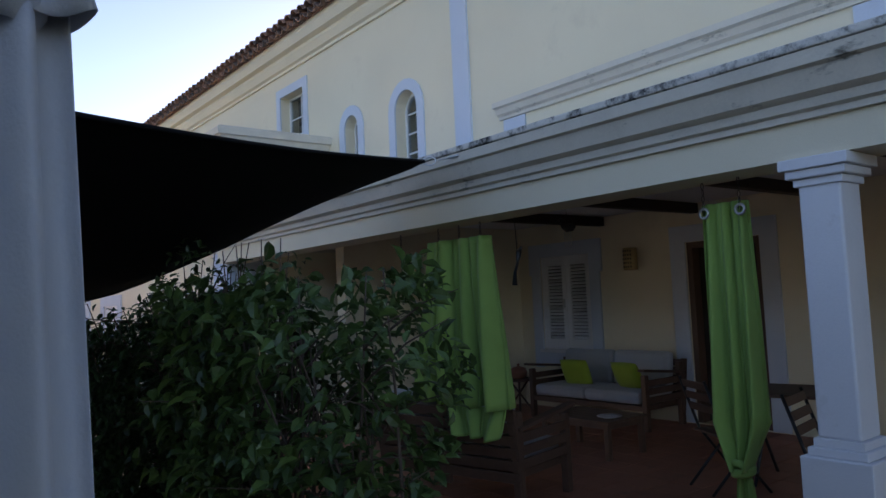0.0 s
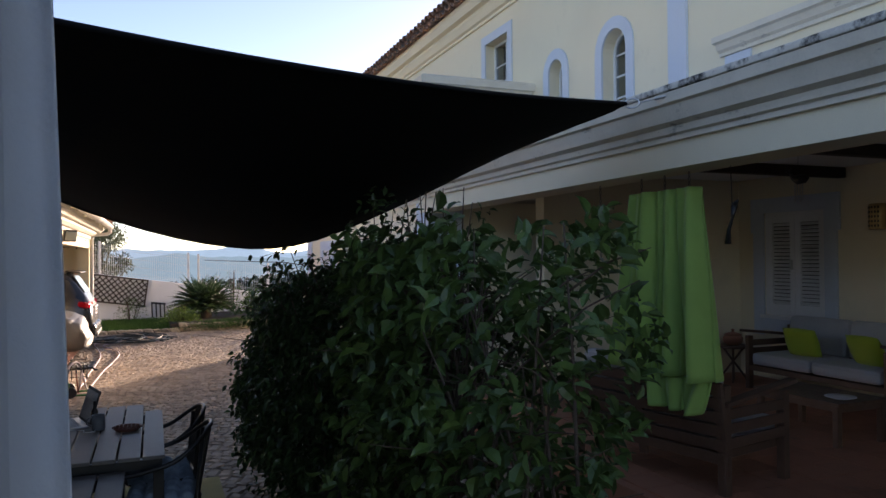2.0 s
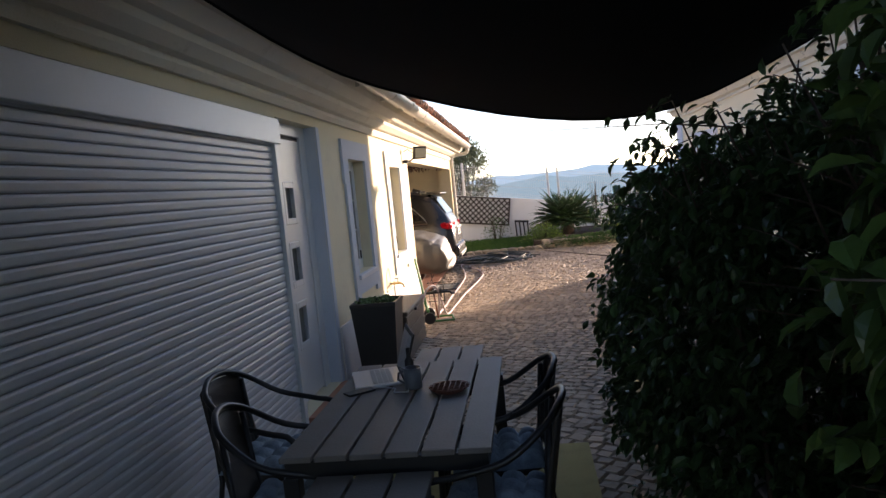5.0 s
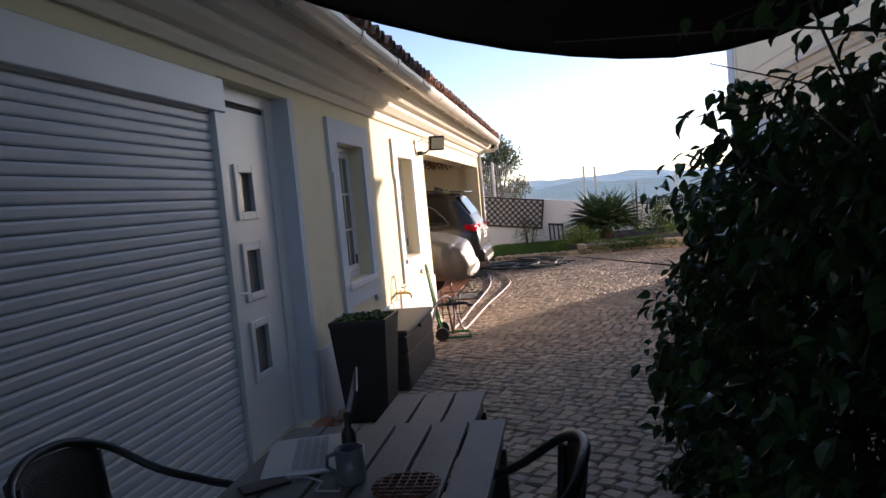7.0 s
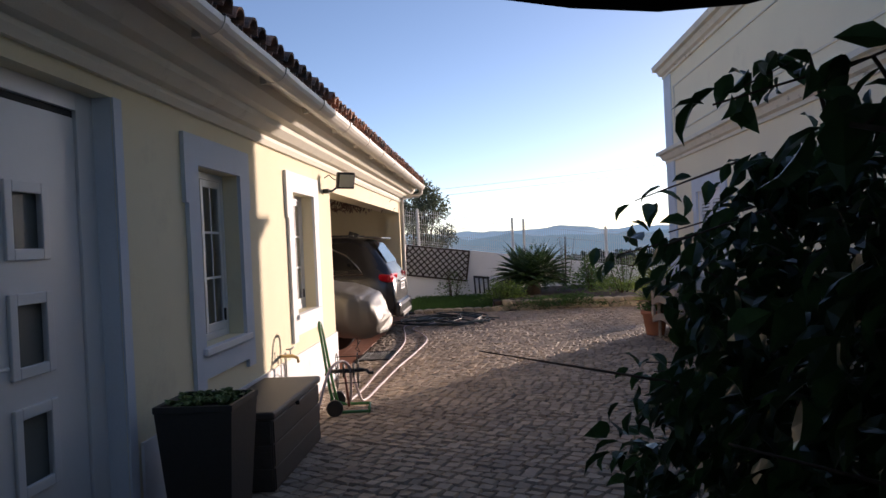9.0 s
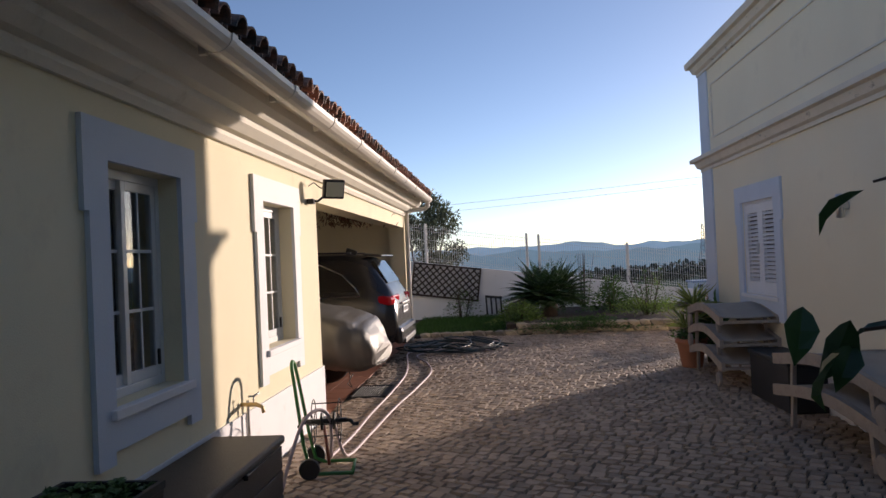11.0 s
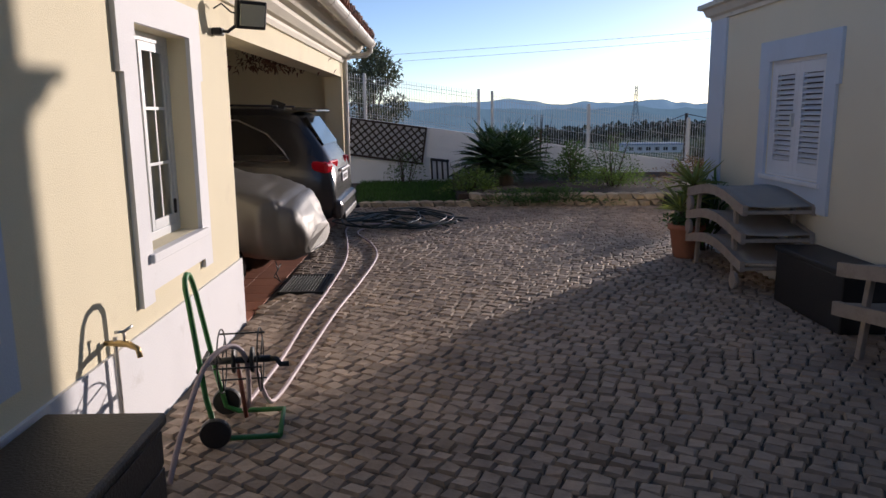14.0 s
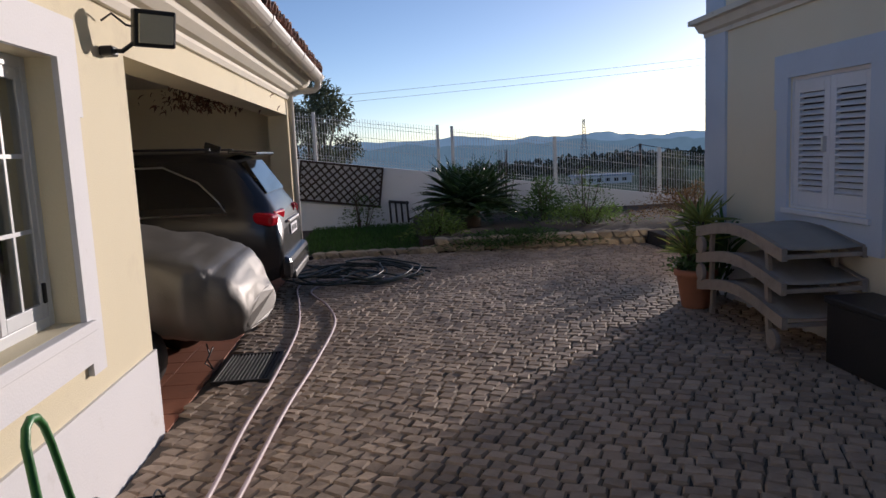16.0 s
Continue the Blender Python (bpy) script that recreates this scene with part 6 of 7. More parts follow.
for s in (-1, 1):
    bm = bmesh.new()
    rows = []
    for j in range(9):
        u = j / 8
        z = 1.05 + 0.46 * u
        xa, xb = -2.85 + 0.50 * u, -0.52 - 0.62 * u ** 1.7
        rows.append([bm.verts.new((xa + (xb - xa) * i / 10, s * (side_at(z) + 0.007), z)) for i in range(11)])
    for r0, r1 in zip(rows, rows[1:]):
        for i in range(10):
            bm.faces.new((r0[i], r0[i + 1], r1[i + 1], r1[i])).smooth = True
    part("side_window", bm, CARG, suv)
    bm = bmesh.new()
    tube(bm, [(x, s * (side_at(z) + 0.008), z) for x, z in ((-2.85, 1.04), (-1.6, 1.04), (-0.52, 1.045), (-0.60, 1.16), (-0.80, 1.36), (-1.14, 1.52), (-2.35, 1.53))], 0.009, 6)
    part("window_trim", bm, M["chrome"], suv)
    bm = bmesh.new()
    boxm(bm, pose(-0.24, s * 0.80, 0.985, 0, 8, s * 22), 0.42, 0.16, 0.12, 0.035)
    boxm(bm, pose(-0.075, s * 0.58, 0.99, 0, 10, s * 8), 0.07, 0.36, 0.10, 0.02)
    part("tail_light", bm, TAIL, suv, "red wrap-around tail lamp")
    bm = bmesh.new()
    boxm(bm, pose(-0.06, s * 0.76, 0.50, 0, 0, s * 10), 0.06, 0.06, 0.19, 0.015)
    part("reflector", bm, TAIL, suv)
    for x in (-3.75, -0.95):
        wheel(suv, x, s * 0.80, 0.34, s)
bm = bmesh.new()
q = [(-0.40, 0.50, 1.535), (-0.40, -0.50, 1.535), (-0.185, -0.60, 1.20), (-0.185, 0.60, 1.20)]
a = [bm.verts.new((x + 0.035, y, z + 0.02)) for x, y, z in q]
b = [bm.verts.new((x - 0.02, y, z - 0.01)) for x, y, z in q]
bm.faces.new(a)
bm.faces.new(b)
for k in range(4):
    bm.faces.new((a[k], a[(k + 1) % 4], b[(k + 1) % 4], b[k]))
part("rear_window", bm, CARG, suv)
bm = bmesh.new()
boxm(bm, pose(-0.38, 0, 1.635, 0, 6, 0), 0.30, 1.10, 0.035, 0.014)
part("spoiler", bm, CARP, suv)
bm = bmesh.new()
boxm(bm, pose(-0.80, 0, 1.71, 0, 20, 0), 0.18, 0.03, 0.07, 0.012)
part("antenna_fin", bm, M["black"], suv)
bm = bmesh.new()
boxm(bm, pose(0.0, 0, 0.45), 0.14, 1.62, 0.24, 0.06)
part("bumper", bm, CARP, suv)
bm = bmesh.new()
boxm(bm, pose(0.045, 0, 0.36), 0.08, 1.2, 0.09, 0.02)
part("lower_trim", bm, M["black_plastic"], suv)
bm = bmesh.new()
boxm(bm, pose(0.012, 0, 0.80), 0.012, 0.50, 0.11, 0.004)
plate = part("number_plate", bm, M["white"], suv)
bm = bmesh.new()
for k in range(6):
    boxm(bm, pose(0.0185, -0.18 + 0.07 * k, 0.80), 0.002, 0.045, 0.06)
part("plate_marks", bm, M["dark_gap"], plate)
bm = bmesh.new()
boxm(bm, pose(0.015, 0, 0.90), 0.03, 0.8, 0.03, 0.008)
part("tailgate_bar", bm, M["chrome"], suv)
for s in (-1, 1):
    bm = bmesh.new()
    tube(bm, [(-2.5, s * 0.58, 1.66), (-1.6, s * 0.58, 1.705), (-0.7, s * 0.56, 1.68)], 0.014, 6)
    part("roof_rail", bm, M["black"], suv)

COVER_M = mat("silver_grey_car_cover", (0.135, 0.128, 0.118), 0.45, metal=0.3, vary=0.08, scale=4, grain=120, bump=0.25)
cc = thing("covered_car", "small car under a creased silver grey cover", "car", (-1.12, 15.62, 0.0))
bm = bmesh.new()
st = [(-3.9, 0.60, 0.30, 0.50, 0.50, 0.60), (-3.7, 0.78, 0.26, 0.62, 0.66, 0.78), (-2.9, 0.84, 0.24, 0.80, 0.70, 0.92), (-2.5, 0.84, 0.24, 0.84, 0.62, 1.08), (-1.95, 0.84, 0.24, 0.86, 0.55, 1.20), (-1.2, 0.84, 0.20, 0.87, 0.55, 1.18), (-0.75, 0.84, 0.20, 0.88, 0.60, 1.02), (-0.35, 0.82, 0.20, 0.84, 0.66, 0.93), (-0.16, 0.78, 0.20, 0.78, 0.64, 0.88), (-0.04, 0.72, 0.22, 0.70, 0.60, 0.80), (0.04, 0.64, 0.26, 0.56, 0.52, 0.66), (0.07, 0.5, 0.32, 0.46, 0.42, 0.54)]
dense = []
for a, b in zip(st, st[1:]):
    for k in range(9):
        dense.append(tuple(p + (q - p) * k / 9 for p, q in zip(a, b)))
dense.append(st[-1])
loft(bm, dense, 8)
bmesh.ops.recalc_face_normals(bm, faces=bm.faces)
for k in range(6):
    bmesh.ops.smooth_vert(bm, verts=bm.verts, factor=0.5, use_axis_x=True, use_axis_y=True, use_axis_z=True)
bm.normal_update()
for v in bm.verts:
    p = v.co
    fold = 0.022 * math.sin(p.x * 15 + 6 * noise.noise((p.x * 1.2, p.y * 2, p.z * 2))) * (1.0 if p.z < 0.85 else 0.3)
    v.co += v.normal * (fold + 0.022 * noise.noise((p.x * 3.0, p.y * 3.0, p.z * 1.6)) + 0.022 * abs(noise.noise((p.x * 8, p.y * 8, p.z * 2.5))))
part("cover", bm, COVER_M, cc)
for s in (-1, 1):
    for x in (-3.2, -0.75):
        wheel(cc, x, s * 0.68, 0.28, s)
bm = bmesh.new()
tube(bm, [(-0.25, -0.45, 0.30), (-0.23, -0.47, 0.22), (-0.27, -0.46, 0.16), (-0.21, -0.48, 0.12), (-0.24, -0.50, 0.20), (-0.20, -0.47, 0.28)], 0.006, 5)
part("tie_string", bm, M["black"], cc)

# clutter that hangs under the garage ceiling
hg = thing("hanging_clutter", "dried flowers and tools hanging under the garage ceiling", "clutter", (-2.2, 19.1, 2.28))
cs, ds = [], []
for k in range(340):
    cs.append(np.array((RNG.normal() * 0.24, RNG.normal() * 0.3, RNG.uniform(-0.10, 0.14))))
    ds.append(RNG.normal(size=3) + (0, 0, -0.8))
leaf_cloud("dried_stem", cs, ds, RNG.uniform(0.04, 0.11, len(cs)), mat("dried_brown_stems", (0.13, 0.07, 0.05), 0.9, vary=0.4, per_island=0.5), hg, width=0.3)
bm = bmesh.new()
tube(bm, [(0, -0.9, 0.34), (0, 0.9, 0.34)], 0.015, 6)
tube(bm, [(0, -0.9, 0.34), (0, -0.9, 0.0)], 0.006, 5)
for k in range(9):
    tube(bm, [(RNG.uniform(-0.3, 0.3), -0.8 + 0.2 * k, 0.34), (RNG.uniform(-0.3, 0.3), -0.8 + 0.2 * k, 0.05)], 0.005, 4)
part("rail", bm, M["black"], hg)

# ---- garden bed, lattice, fence ----
bm = bmesh.new()
box(bm, 0.45, 3.9, 21.3, 25.39, -0.2, 0.20)
box(bm, 3.9, 8.0, 20.2, 25.39, -0.2, 0.20)
setting("garden_bed", bm, M["soil"], "raised planting bed behind a stone edge", "bed")
bm = bmesh.new()
box(bm, -5.9, 0.44, 21.36, 25.39, -0.2, 0.02)
setting("lawn_bed", bm, M["soil"], "soil under the small lawn", "lawn")
bm = bmesh.new()
box(bm, 3.41, 9.0, 17.6, 20.2, -0.2, -0.012)
setting("courtyard_bed_side", bm, M["joint"], "sandy bed of the paving beside the wing", "paving")

c, d = [], []
for k in range(9000):
    c.append((RNG.uniform(-1.6, 0.42), RNG.uniform(21.4, 25.35), 0.02))
    d.append((RNG.normal() * 0.35, RNG.normal() * 0.35, 1.0))
gr = leaf_cloud("lawn_grass", c, d, RNG.uniform(0.05, 0.11, len(c)), M["grass"], None, width=0.10, curl=0.1)
tagged(gr, "short green lawn along the boundary wall", "grass", kind="stuff")

STONE_B = mat("rough_limestone", (0.36, 0.29, 0.20), 0.9, vary=0.25, scale=12, grain=60, bump=0.7, per_object=0.25)


def rough_stone(seed, sx, sy, sz):
    bm = bmesh.new()
    bmesh.ops.create_icosphere(bm, subdivisions=1, radius=0.5)
    r = random.Random(seed)
    for v in bm.verts:
        v.co = Vector((max(-0.42, min(0.42, v.co.x * 1.1)) * sx / 0.84, max(-0.42, min(0.42, v.co.y * 1.1)) * sy / 0.84, max(-0.40, min(0.40, v.co.z * 1.1)) * sz / 0.8)) * (1 + 0.10 * (r.random() - 0.5))
    return finish("stone", bm, STONE_B)


bw = thing("stone_edge", "low rough stone wall edging the bed", "stone wall", kind="structure")
STONES = [rough_stone(k, 0.22 + 0.03 * (k % 4), 0.22, 0.12 + 0.015 * (k % 3)) for k in range(6)]


def stone_run(p, q, courses):
    n = int((Vector(q) - Vector(p)).length / 0.21)
    a = math.degrees(math.atan2(q[1] - p[1], q[0] - p[0]))
    for c in range(courses):
        for k in range(n):
            o = new("stone", random.choice(STONES))
            o.parent = bw
            t = (k + 0.5 + 0.5 * (c % 2)) / n
            o.matrix_basis = pose(p[0] + (q[0] - p[0]) * t, p[1] + (q[1] - p[1]) * t + random.uniform(-0.02, 0.02), 0.05 + 0.11 * c, random.uniform(-6, 6), random.uniform(-6, 6), a + random.uniform(-8, 8))


stone_run((0.55, 21.35), (3.9, 21.05), 2)
stone_run((3.9, 21.05), (6.6, 20.4), 2)
for k in range(9):
    o = new("stone", STONES[k % 6])
    o.parent = bw
    o.matrix_basis = pose(-1.15 + 0.21 * k, 21.32 + random.uniform(-0.05, 0.05), 0.03, 0, 0, random.uniform(-20, 20))

lt = thing("wall_lattice", "dark brown wooden lattice panel on the white wall", "lattice", (-1.02, 25.36, 0.957))
LATT = mat("dark_brown_lattice", (0.035, 0.022, 0.016), 0.7, vary=0.2)
for a in ((-0.86, 0.86, 0.375, 0.42), (-0.86, 0.86, -0.42, -0.375), (-0.86, -0.815, -0.374, 0.374), (0.815, 0.86, -0.374, 0.374)):
    bm = bmesh.new()
    box(bm, a[0], a[1], -0.04, 0.0, a[2], a[3], 0.004)
    part("frame_bar", bm, LATT, lt)
for sgn in (-1, 1):
    k = -7
    while k <= 7:
        c = k * 0.17
        pts = [(x, c + sgn * x) for x in np.linspace(-0.815, 0.815, 82) if abs(c + sgn * x) < 0.375]
        if len(pts) > 3:
            (xa, za), (xb, zb) = pts[0], pts[-1]
            bm = bmesh.new()
            boxm(bm, pose((xa + xb) / 2, -0.022 + 0.006 * sgn, (za + zb) / 2, 0, -45 * sgn, 0), math.hypot(xb - xa, zb - za), 0.010, 0.036)
            part("lath", bm, LATT, lt)
        k += 1
lt.rotation_euler = (0, radians(8.0), 0)

mt = thing("pipe_manifold", "dark irrigation valves and pipes on the wall", "pipes", (0.15, 25.3, 0.10))
bm = bmesh.new()
tube(bm, [(-0.2, 0, 0.45), (0.22, 0, 0.40)], 0.03, 8)
for k in range(4):
    tube(bm, [(-0.18 + 0.12 * k, 0, 0.44), (-0.18 + 0.12 * k + 0.02, -0.03, 0.0)], 0.022, 7)
tube(bm, [(0.2, 0, 0.05), (0.45, -0.05, 0.15), (0.6, -0.05, 0.3)], 0.018, 6)
part("pipe", bm, M["black_plastic"], mt)

WIREW = mat("white_fence_wire", (0.62, 0.62, 0.62), 0.5, vary=0.05)
fn = thing("mesh_fence", "white welded mesh fence on the boundary wall", "fence")
POSTS = (-6.5, -4.0, -1.5, 1.05, 1.35, 3.53, 5.80, 8.2)
for x in POSTS:
    bm = bmesh.new()
    zb = 1.24 - 0.142 * x
    box(bm, x - 0.03, x + 0.03, 25.45, 25.51, zb - 0.02, zb + 1.0, 0.004)
    part("post", bm, WIREW, fn)
for xa, xb in zip(POSTS, POSTS[1:]):
    if xb - xa < 0.5:
        continue
    data = bpy.data.meshes.new("mesh_panel")
    vs, fs = [], []

    def bar(p, q, r):
        i = len(vs)
        for e in (p, q):
            for dx, dz in ((-r, -r), (r, -r), (r, r), (-r, r)):
                vs.append((e[0] + (dx if p[0] == q[0] else 0), e[1] + (dz if p[0] == q[0] else dx), e[2] + (0 if p[0] == q[0] else dz)))
        fs.extend([(i + k, i + (k + 1) % 4, i + 4 + (k + 1) % 4, i + 4 + k) for k in range(4)])
    n = int((xb - xa - 0.1) / 0.055)
    for k in range(n + 1):
        x = xa + 0.05 + (xb - xa - 0.1) * k / n
        z = 1.24 - 0.142 * x
        bar((x, 25.48, z + 0.02), (x, 25.48, z + 0.96), 0.0035)
    for h in (0.06, 0.12, 0.34, 0.58, 0.80, 0.88):
        bar((xa + 0.03, 25.475, 1.24 - 0.142 * xa + h), (xb - 0.03, 25.475, 1.24 - 0.142 * xb + h), 0.0035)
    data.from_pydata(vs, [], fs)
    data.materials.append(WIREW)
    o = new("mesh_panel", data)
    o.parent = fn

# ---- plants ----
PALM = mat("sago_frond", (0.03, 0.065, 0.015), 0.35, vary=0.2, per_island=0.3, through_light=0.15)
sp = thing("sago_palm", "large sago palm with arching stiff fronds", "palm", (1.38, 22.9, 0.10))
bm = bmesh.new()
lathe(bm, [(0.15, 0.0), (0.19, 0.08), (0.18, 0.30), (0.15, 0.42), (0.08, 0.47)], 14)
for v in bm.verts:
    v.co += Vector((noise.noise(v.co * 9), noise.noise(v.co * 9 + Vector((5, 0, 0))), 0)) * 0.04
part("trunk", bm, M["bark"], sp)
for k in range(84):
    a = k * 2.399
    el = 1.15 - 1.15 * (k / 84) ** 0.75
    L = 1.22 + 0.2 * (k % 5) / 5
    pts = []
    for j in range(13):
        t = j / 12
        r = L * t * math.cos(el) * (1 - 0.1 * t)
        z = 0.42 + L * t * math.sin(el) - 0.30 * t * t * L * math.cos(el)
        pts.append(Vector((r * math.cos(a), r * math.sin(a), z)))
    c, d, s = [], [], []
    for j in range(2, 13):
        for u in (0.0, 0.33, 0.67):
            p = pts[j - 1].lerp(pts[j], u)
            ax = (pts[j] - pts[j - 1]).normalized()
            sd = ax.cross(Vector((0, 0, 1))).normalized()
            for q in (-1, 1):
                c.append(tuple(p))
                d.append(tuple(sd * q + ax * 0.6 + Vector((0, 0, 0.35))))
                s.append(0.19 * math.sin(math.pi * min(1, 0.12 + j / 13)) + 0.04)
    leaf_cloud("frond", c, d, s, PALM, sp, width=0.17, curl=0.1)


def clump(name, label, x, y, z, rx, ry, h, n, leaf, material, width=0.4, spike=False, stems=True, seed=1):
    """A loose garden plant: thin stems and many small leaves in an uneven mound."""
    r = np.random.default_rng(seed)
    p = thing(name, label, "plant", (x, y, z))
    c, d = [], []
    for k in range(n):
        u = r.normal(size=2) * 0.45
        hh = h * max(0.1, 1 - 0.55 * (u @ u)) * (0.75 + 0.5 * noise.noise((x + u[0] * 2, y + u[1] * 2, seed)))
        zz = r.uniform(0.05, 1.0) ** 0.7 * hh
        c.append((u[0] * rx, u[1] * ry, zz))
        d.append((u[0] * 1.2 + r.normal() * 0.5, u[1] * 1.2 + r.normal() * 0.5, 1.5 if spike else r.uniform(-0.2, 1.0)))
    leaf_cloud("foliage", c, d, r.uniform(0.6, 1.2, n) * leaf, material, p, width=width)
    if stems:
        bm = bmesh.new()
        for k in range(10):
            u = r.normal(size=2) * 0.35
            tube(bm, [(u[0] * rx * 0.3, u[1] * ry * 0.3, 0.0), (u[0] * rx * 0.7, u[1] * ry * 0.7, h * 0.5), (u[0] * rx, u[1] * ry, h * 0.85)], [0.012, 0.008, 0.003], 4)
        part("stem", bm, M["bark"], p)
    return p


G1 = mat("garden_leaf", (0.07, 0.13, 0.03), 0.5, vary=0.25, per_island=0.45, through_light=0.25)
G2 = mat("dry_bush_leaf", (0.20, 0.12, 0.05), 0.7, vary=0.25, per_island=0.45, through_light=0.2)
G3 = mat("bright_leaf", (0.16, 0.24, 0.05), 0.5, vary=0.25, per_island=0.4, through_light=0.3)
G4 = mat("olive_leaf", (0.085, 0.10, 0.055), 0.5, vary=0.25, per_island=0.45, through_light=0.2)
clump("garden_shrub", "bright green low shrub at the bed corner", 0.72, 21.9, 0.15, 0.45, 0.4, 0.62, 1300, 0.07, G3, seed=3)
clump("low_juniper", "dark spreading groundcover over the stone edge", 1.9, 21.25, 0.05, 1.15, 0.45, 0.28, 2600, 0.08, G1, width=0.25, stems=False, seed=4)
clump("garden_shrub", "green leafy shrub by the palm", 2.75, 23.2, 0.2, 0.5, 0.4, 0.9, 1500, 0.08, G1, seed=5)
clump("rose_bush", "thin rose bush with dark leaves", 3.55, 23.3, 0.2, 0.65, 0.4, 0.95, 900, 0.06, G1, seed=6)
clump("garden_shrub", "rounded green shrub in the bed", 3.35, 22.3, 0.2, 0.75, 0.4, 0.45, 1500, 0.06, G3, seed=7)
clump("dry_bush", "reddish brown dry bush in the bed", 5.15, 22.2, 0.2, 1.05, 0.5, 0.72, 3200, 0.05, G2, seed=8)
clump("garden_shrub", "feathery green shrub behind the dry bush", 6.2, 22.4, 0.2, 0.8, 0.5, 0.95, 1900, 0.09, G1, width=0.2, spike=True, seed=9)
clump("low_juniper", "low green groundcover in the bed", 6.3, 21.2, 0.2, 1.0, 0.4, 0.3, 900, 0.06, G1, seed=10)
clump("young_tree", "thin young tree with yellow leaves behind the fence", 4.3, 26.2, -0.2, 0.25, 0.25, 1.5, 160, 0.09, G3, seed=12)
clump("lattice_rose", "thin climbing rose in front of the lattice", -0.62, 25.0, 0.02, 0.45, 0.15, 0.95, 330, 0.07, G1, seed=13)
clump("wall_sapling", "small dark sapling above the palm", 2.35, 25.0, 0.2, 0.3, 0.2, 1.55, 200, 0.06, G1, seed=14)

# yucca in a terracotta pot
TERRA_P = mat("terracotta_pot", (0.38, 0.16, 0.09), 0.8, vary=0.15, scale=8, bump=0.2)
yp = thing("potted_yucca", "spiky yellow green yucca in a terracotta pot", "potted plant", (2.80, 16.62, 0.0))
bm = bmesh.new()
lathe(bm, [(0.12, 0.0), (0.13, 0.02), (0.175, 0.30), (0.20, 0.31), (0.20, 0.37), (0.18, 0.37), (0.165, 0.33)], 26)
part("pot", bm, TERRA_P, yp)
bm = bmesh.new()
tube(bm, [(0, 0, 0.3), (0.02, 0.0, 0.55), (0.06, 0.02, 0.80)], 0.03, 7)
tube(bm, [(0, 0, 0.35), (-0.06, 0.02, 0.50)], 0.025, 7)
part("trunk", bm, M["bark"], yp)
YUC = mat("yucca_blade", (0.22, 0.26, 0.06), 0.4, vary=0.2, per_island=0.3, through_light=0.3)
c, d, s = [], [], []
for cx, cy, cz, n, L in ((0.06, 0.02, 0.80, 46, 0.36), (-0.06, 0.02, 0.52, 46, 0.34), (0.12, 0.10, 0.62, 26, 0.30)):
    for k in range(n):
        a = k * 2.399
        c.append((cx, cy, cz + RNG.uniform(-0.05, 0.04)))
        d.append((math.cos(a), math.sin(a), RNG.uniform(-0.2, 1.6)))
        s.append(L * RNG.uniform(0.7, 1.1))
leaf_cloud("blade", c, d, s, YUC, yp, width=0.10, curl=0.06)
cs, ds = [], []
for k in range(330):
    cs.append((RNG.normal() * 0.10, RNG.normal() * 0.10, 0.36 + RNG.uniform(0, 0.10)))
    ds.append(RNG.normal(size=3) + (0, 0, 0.4))
leaf_cloud("underplanting", cs, ds, RNG.uniform(0.04, 0.08, len(cs)), G1, yp)
clump("side_yucca", "dark green spiky plant behind the stacked loungers", 3.15, 17.0, 0.0, 0.25, 0.25, 0.9, 140, 0.32, G1, width=0.1, spike=True, seed=15)

# ---- stacked loungers ----
WEATH = mat("weathered_grey_wood", (0.30, 0.25, 0.205), 0.8, vary=0.25, scale=10, grain=60, bump=0.35)
TEXT = mat("taupe_sling_fabric", (0.33, 0.30, 0.26), 0.8, vary=0.08, scale=8, grain=250, bump=0.2)


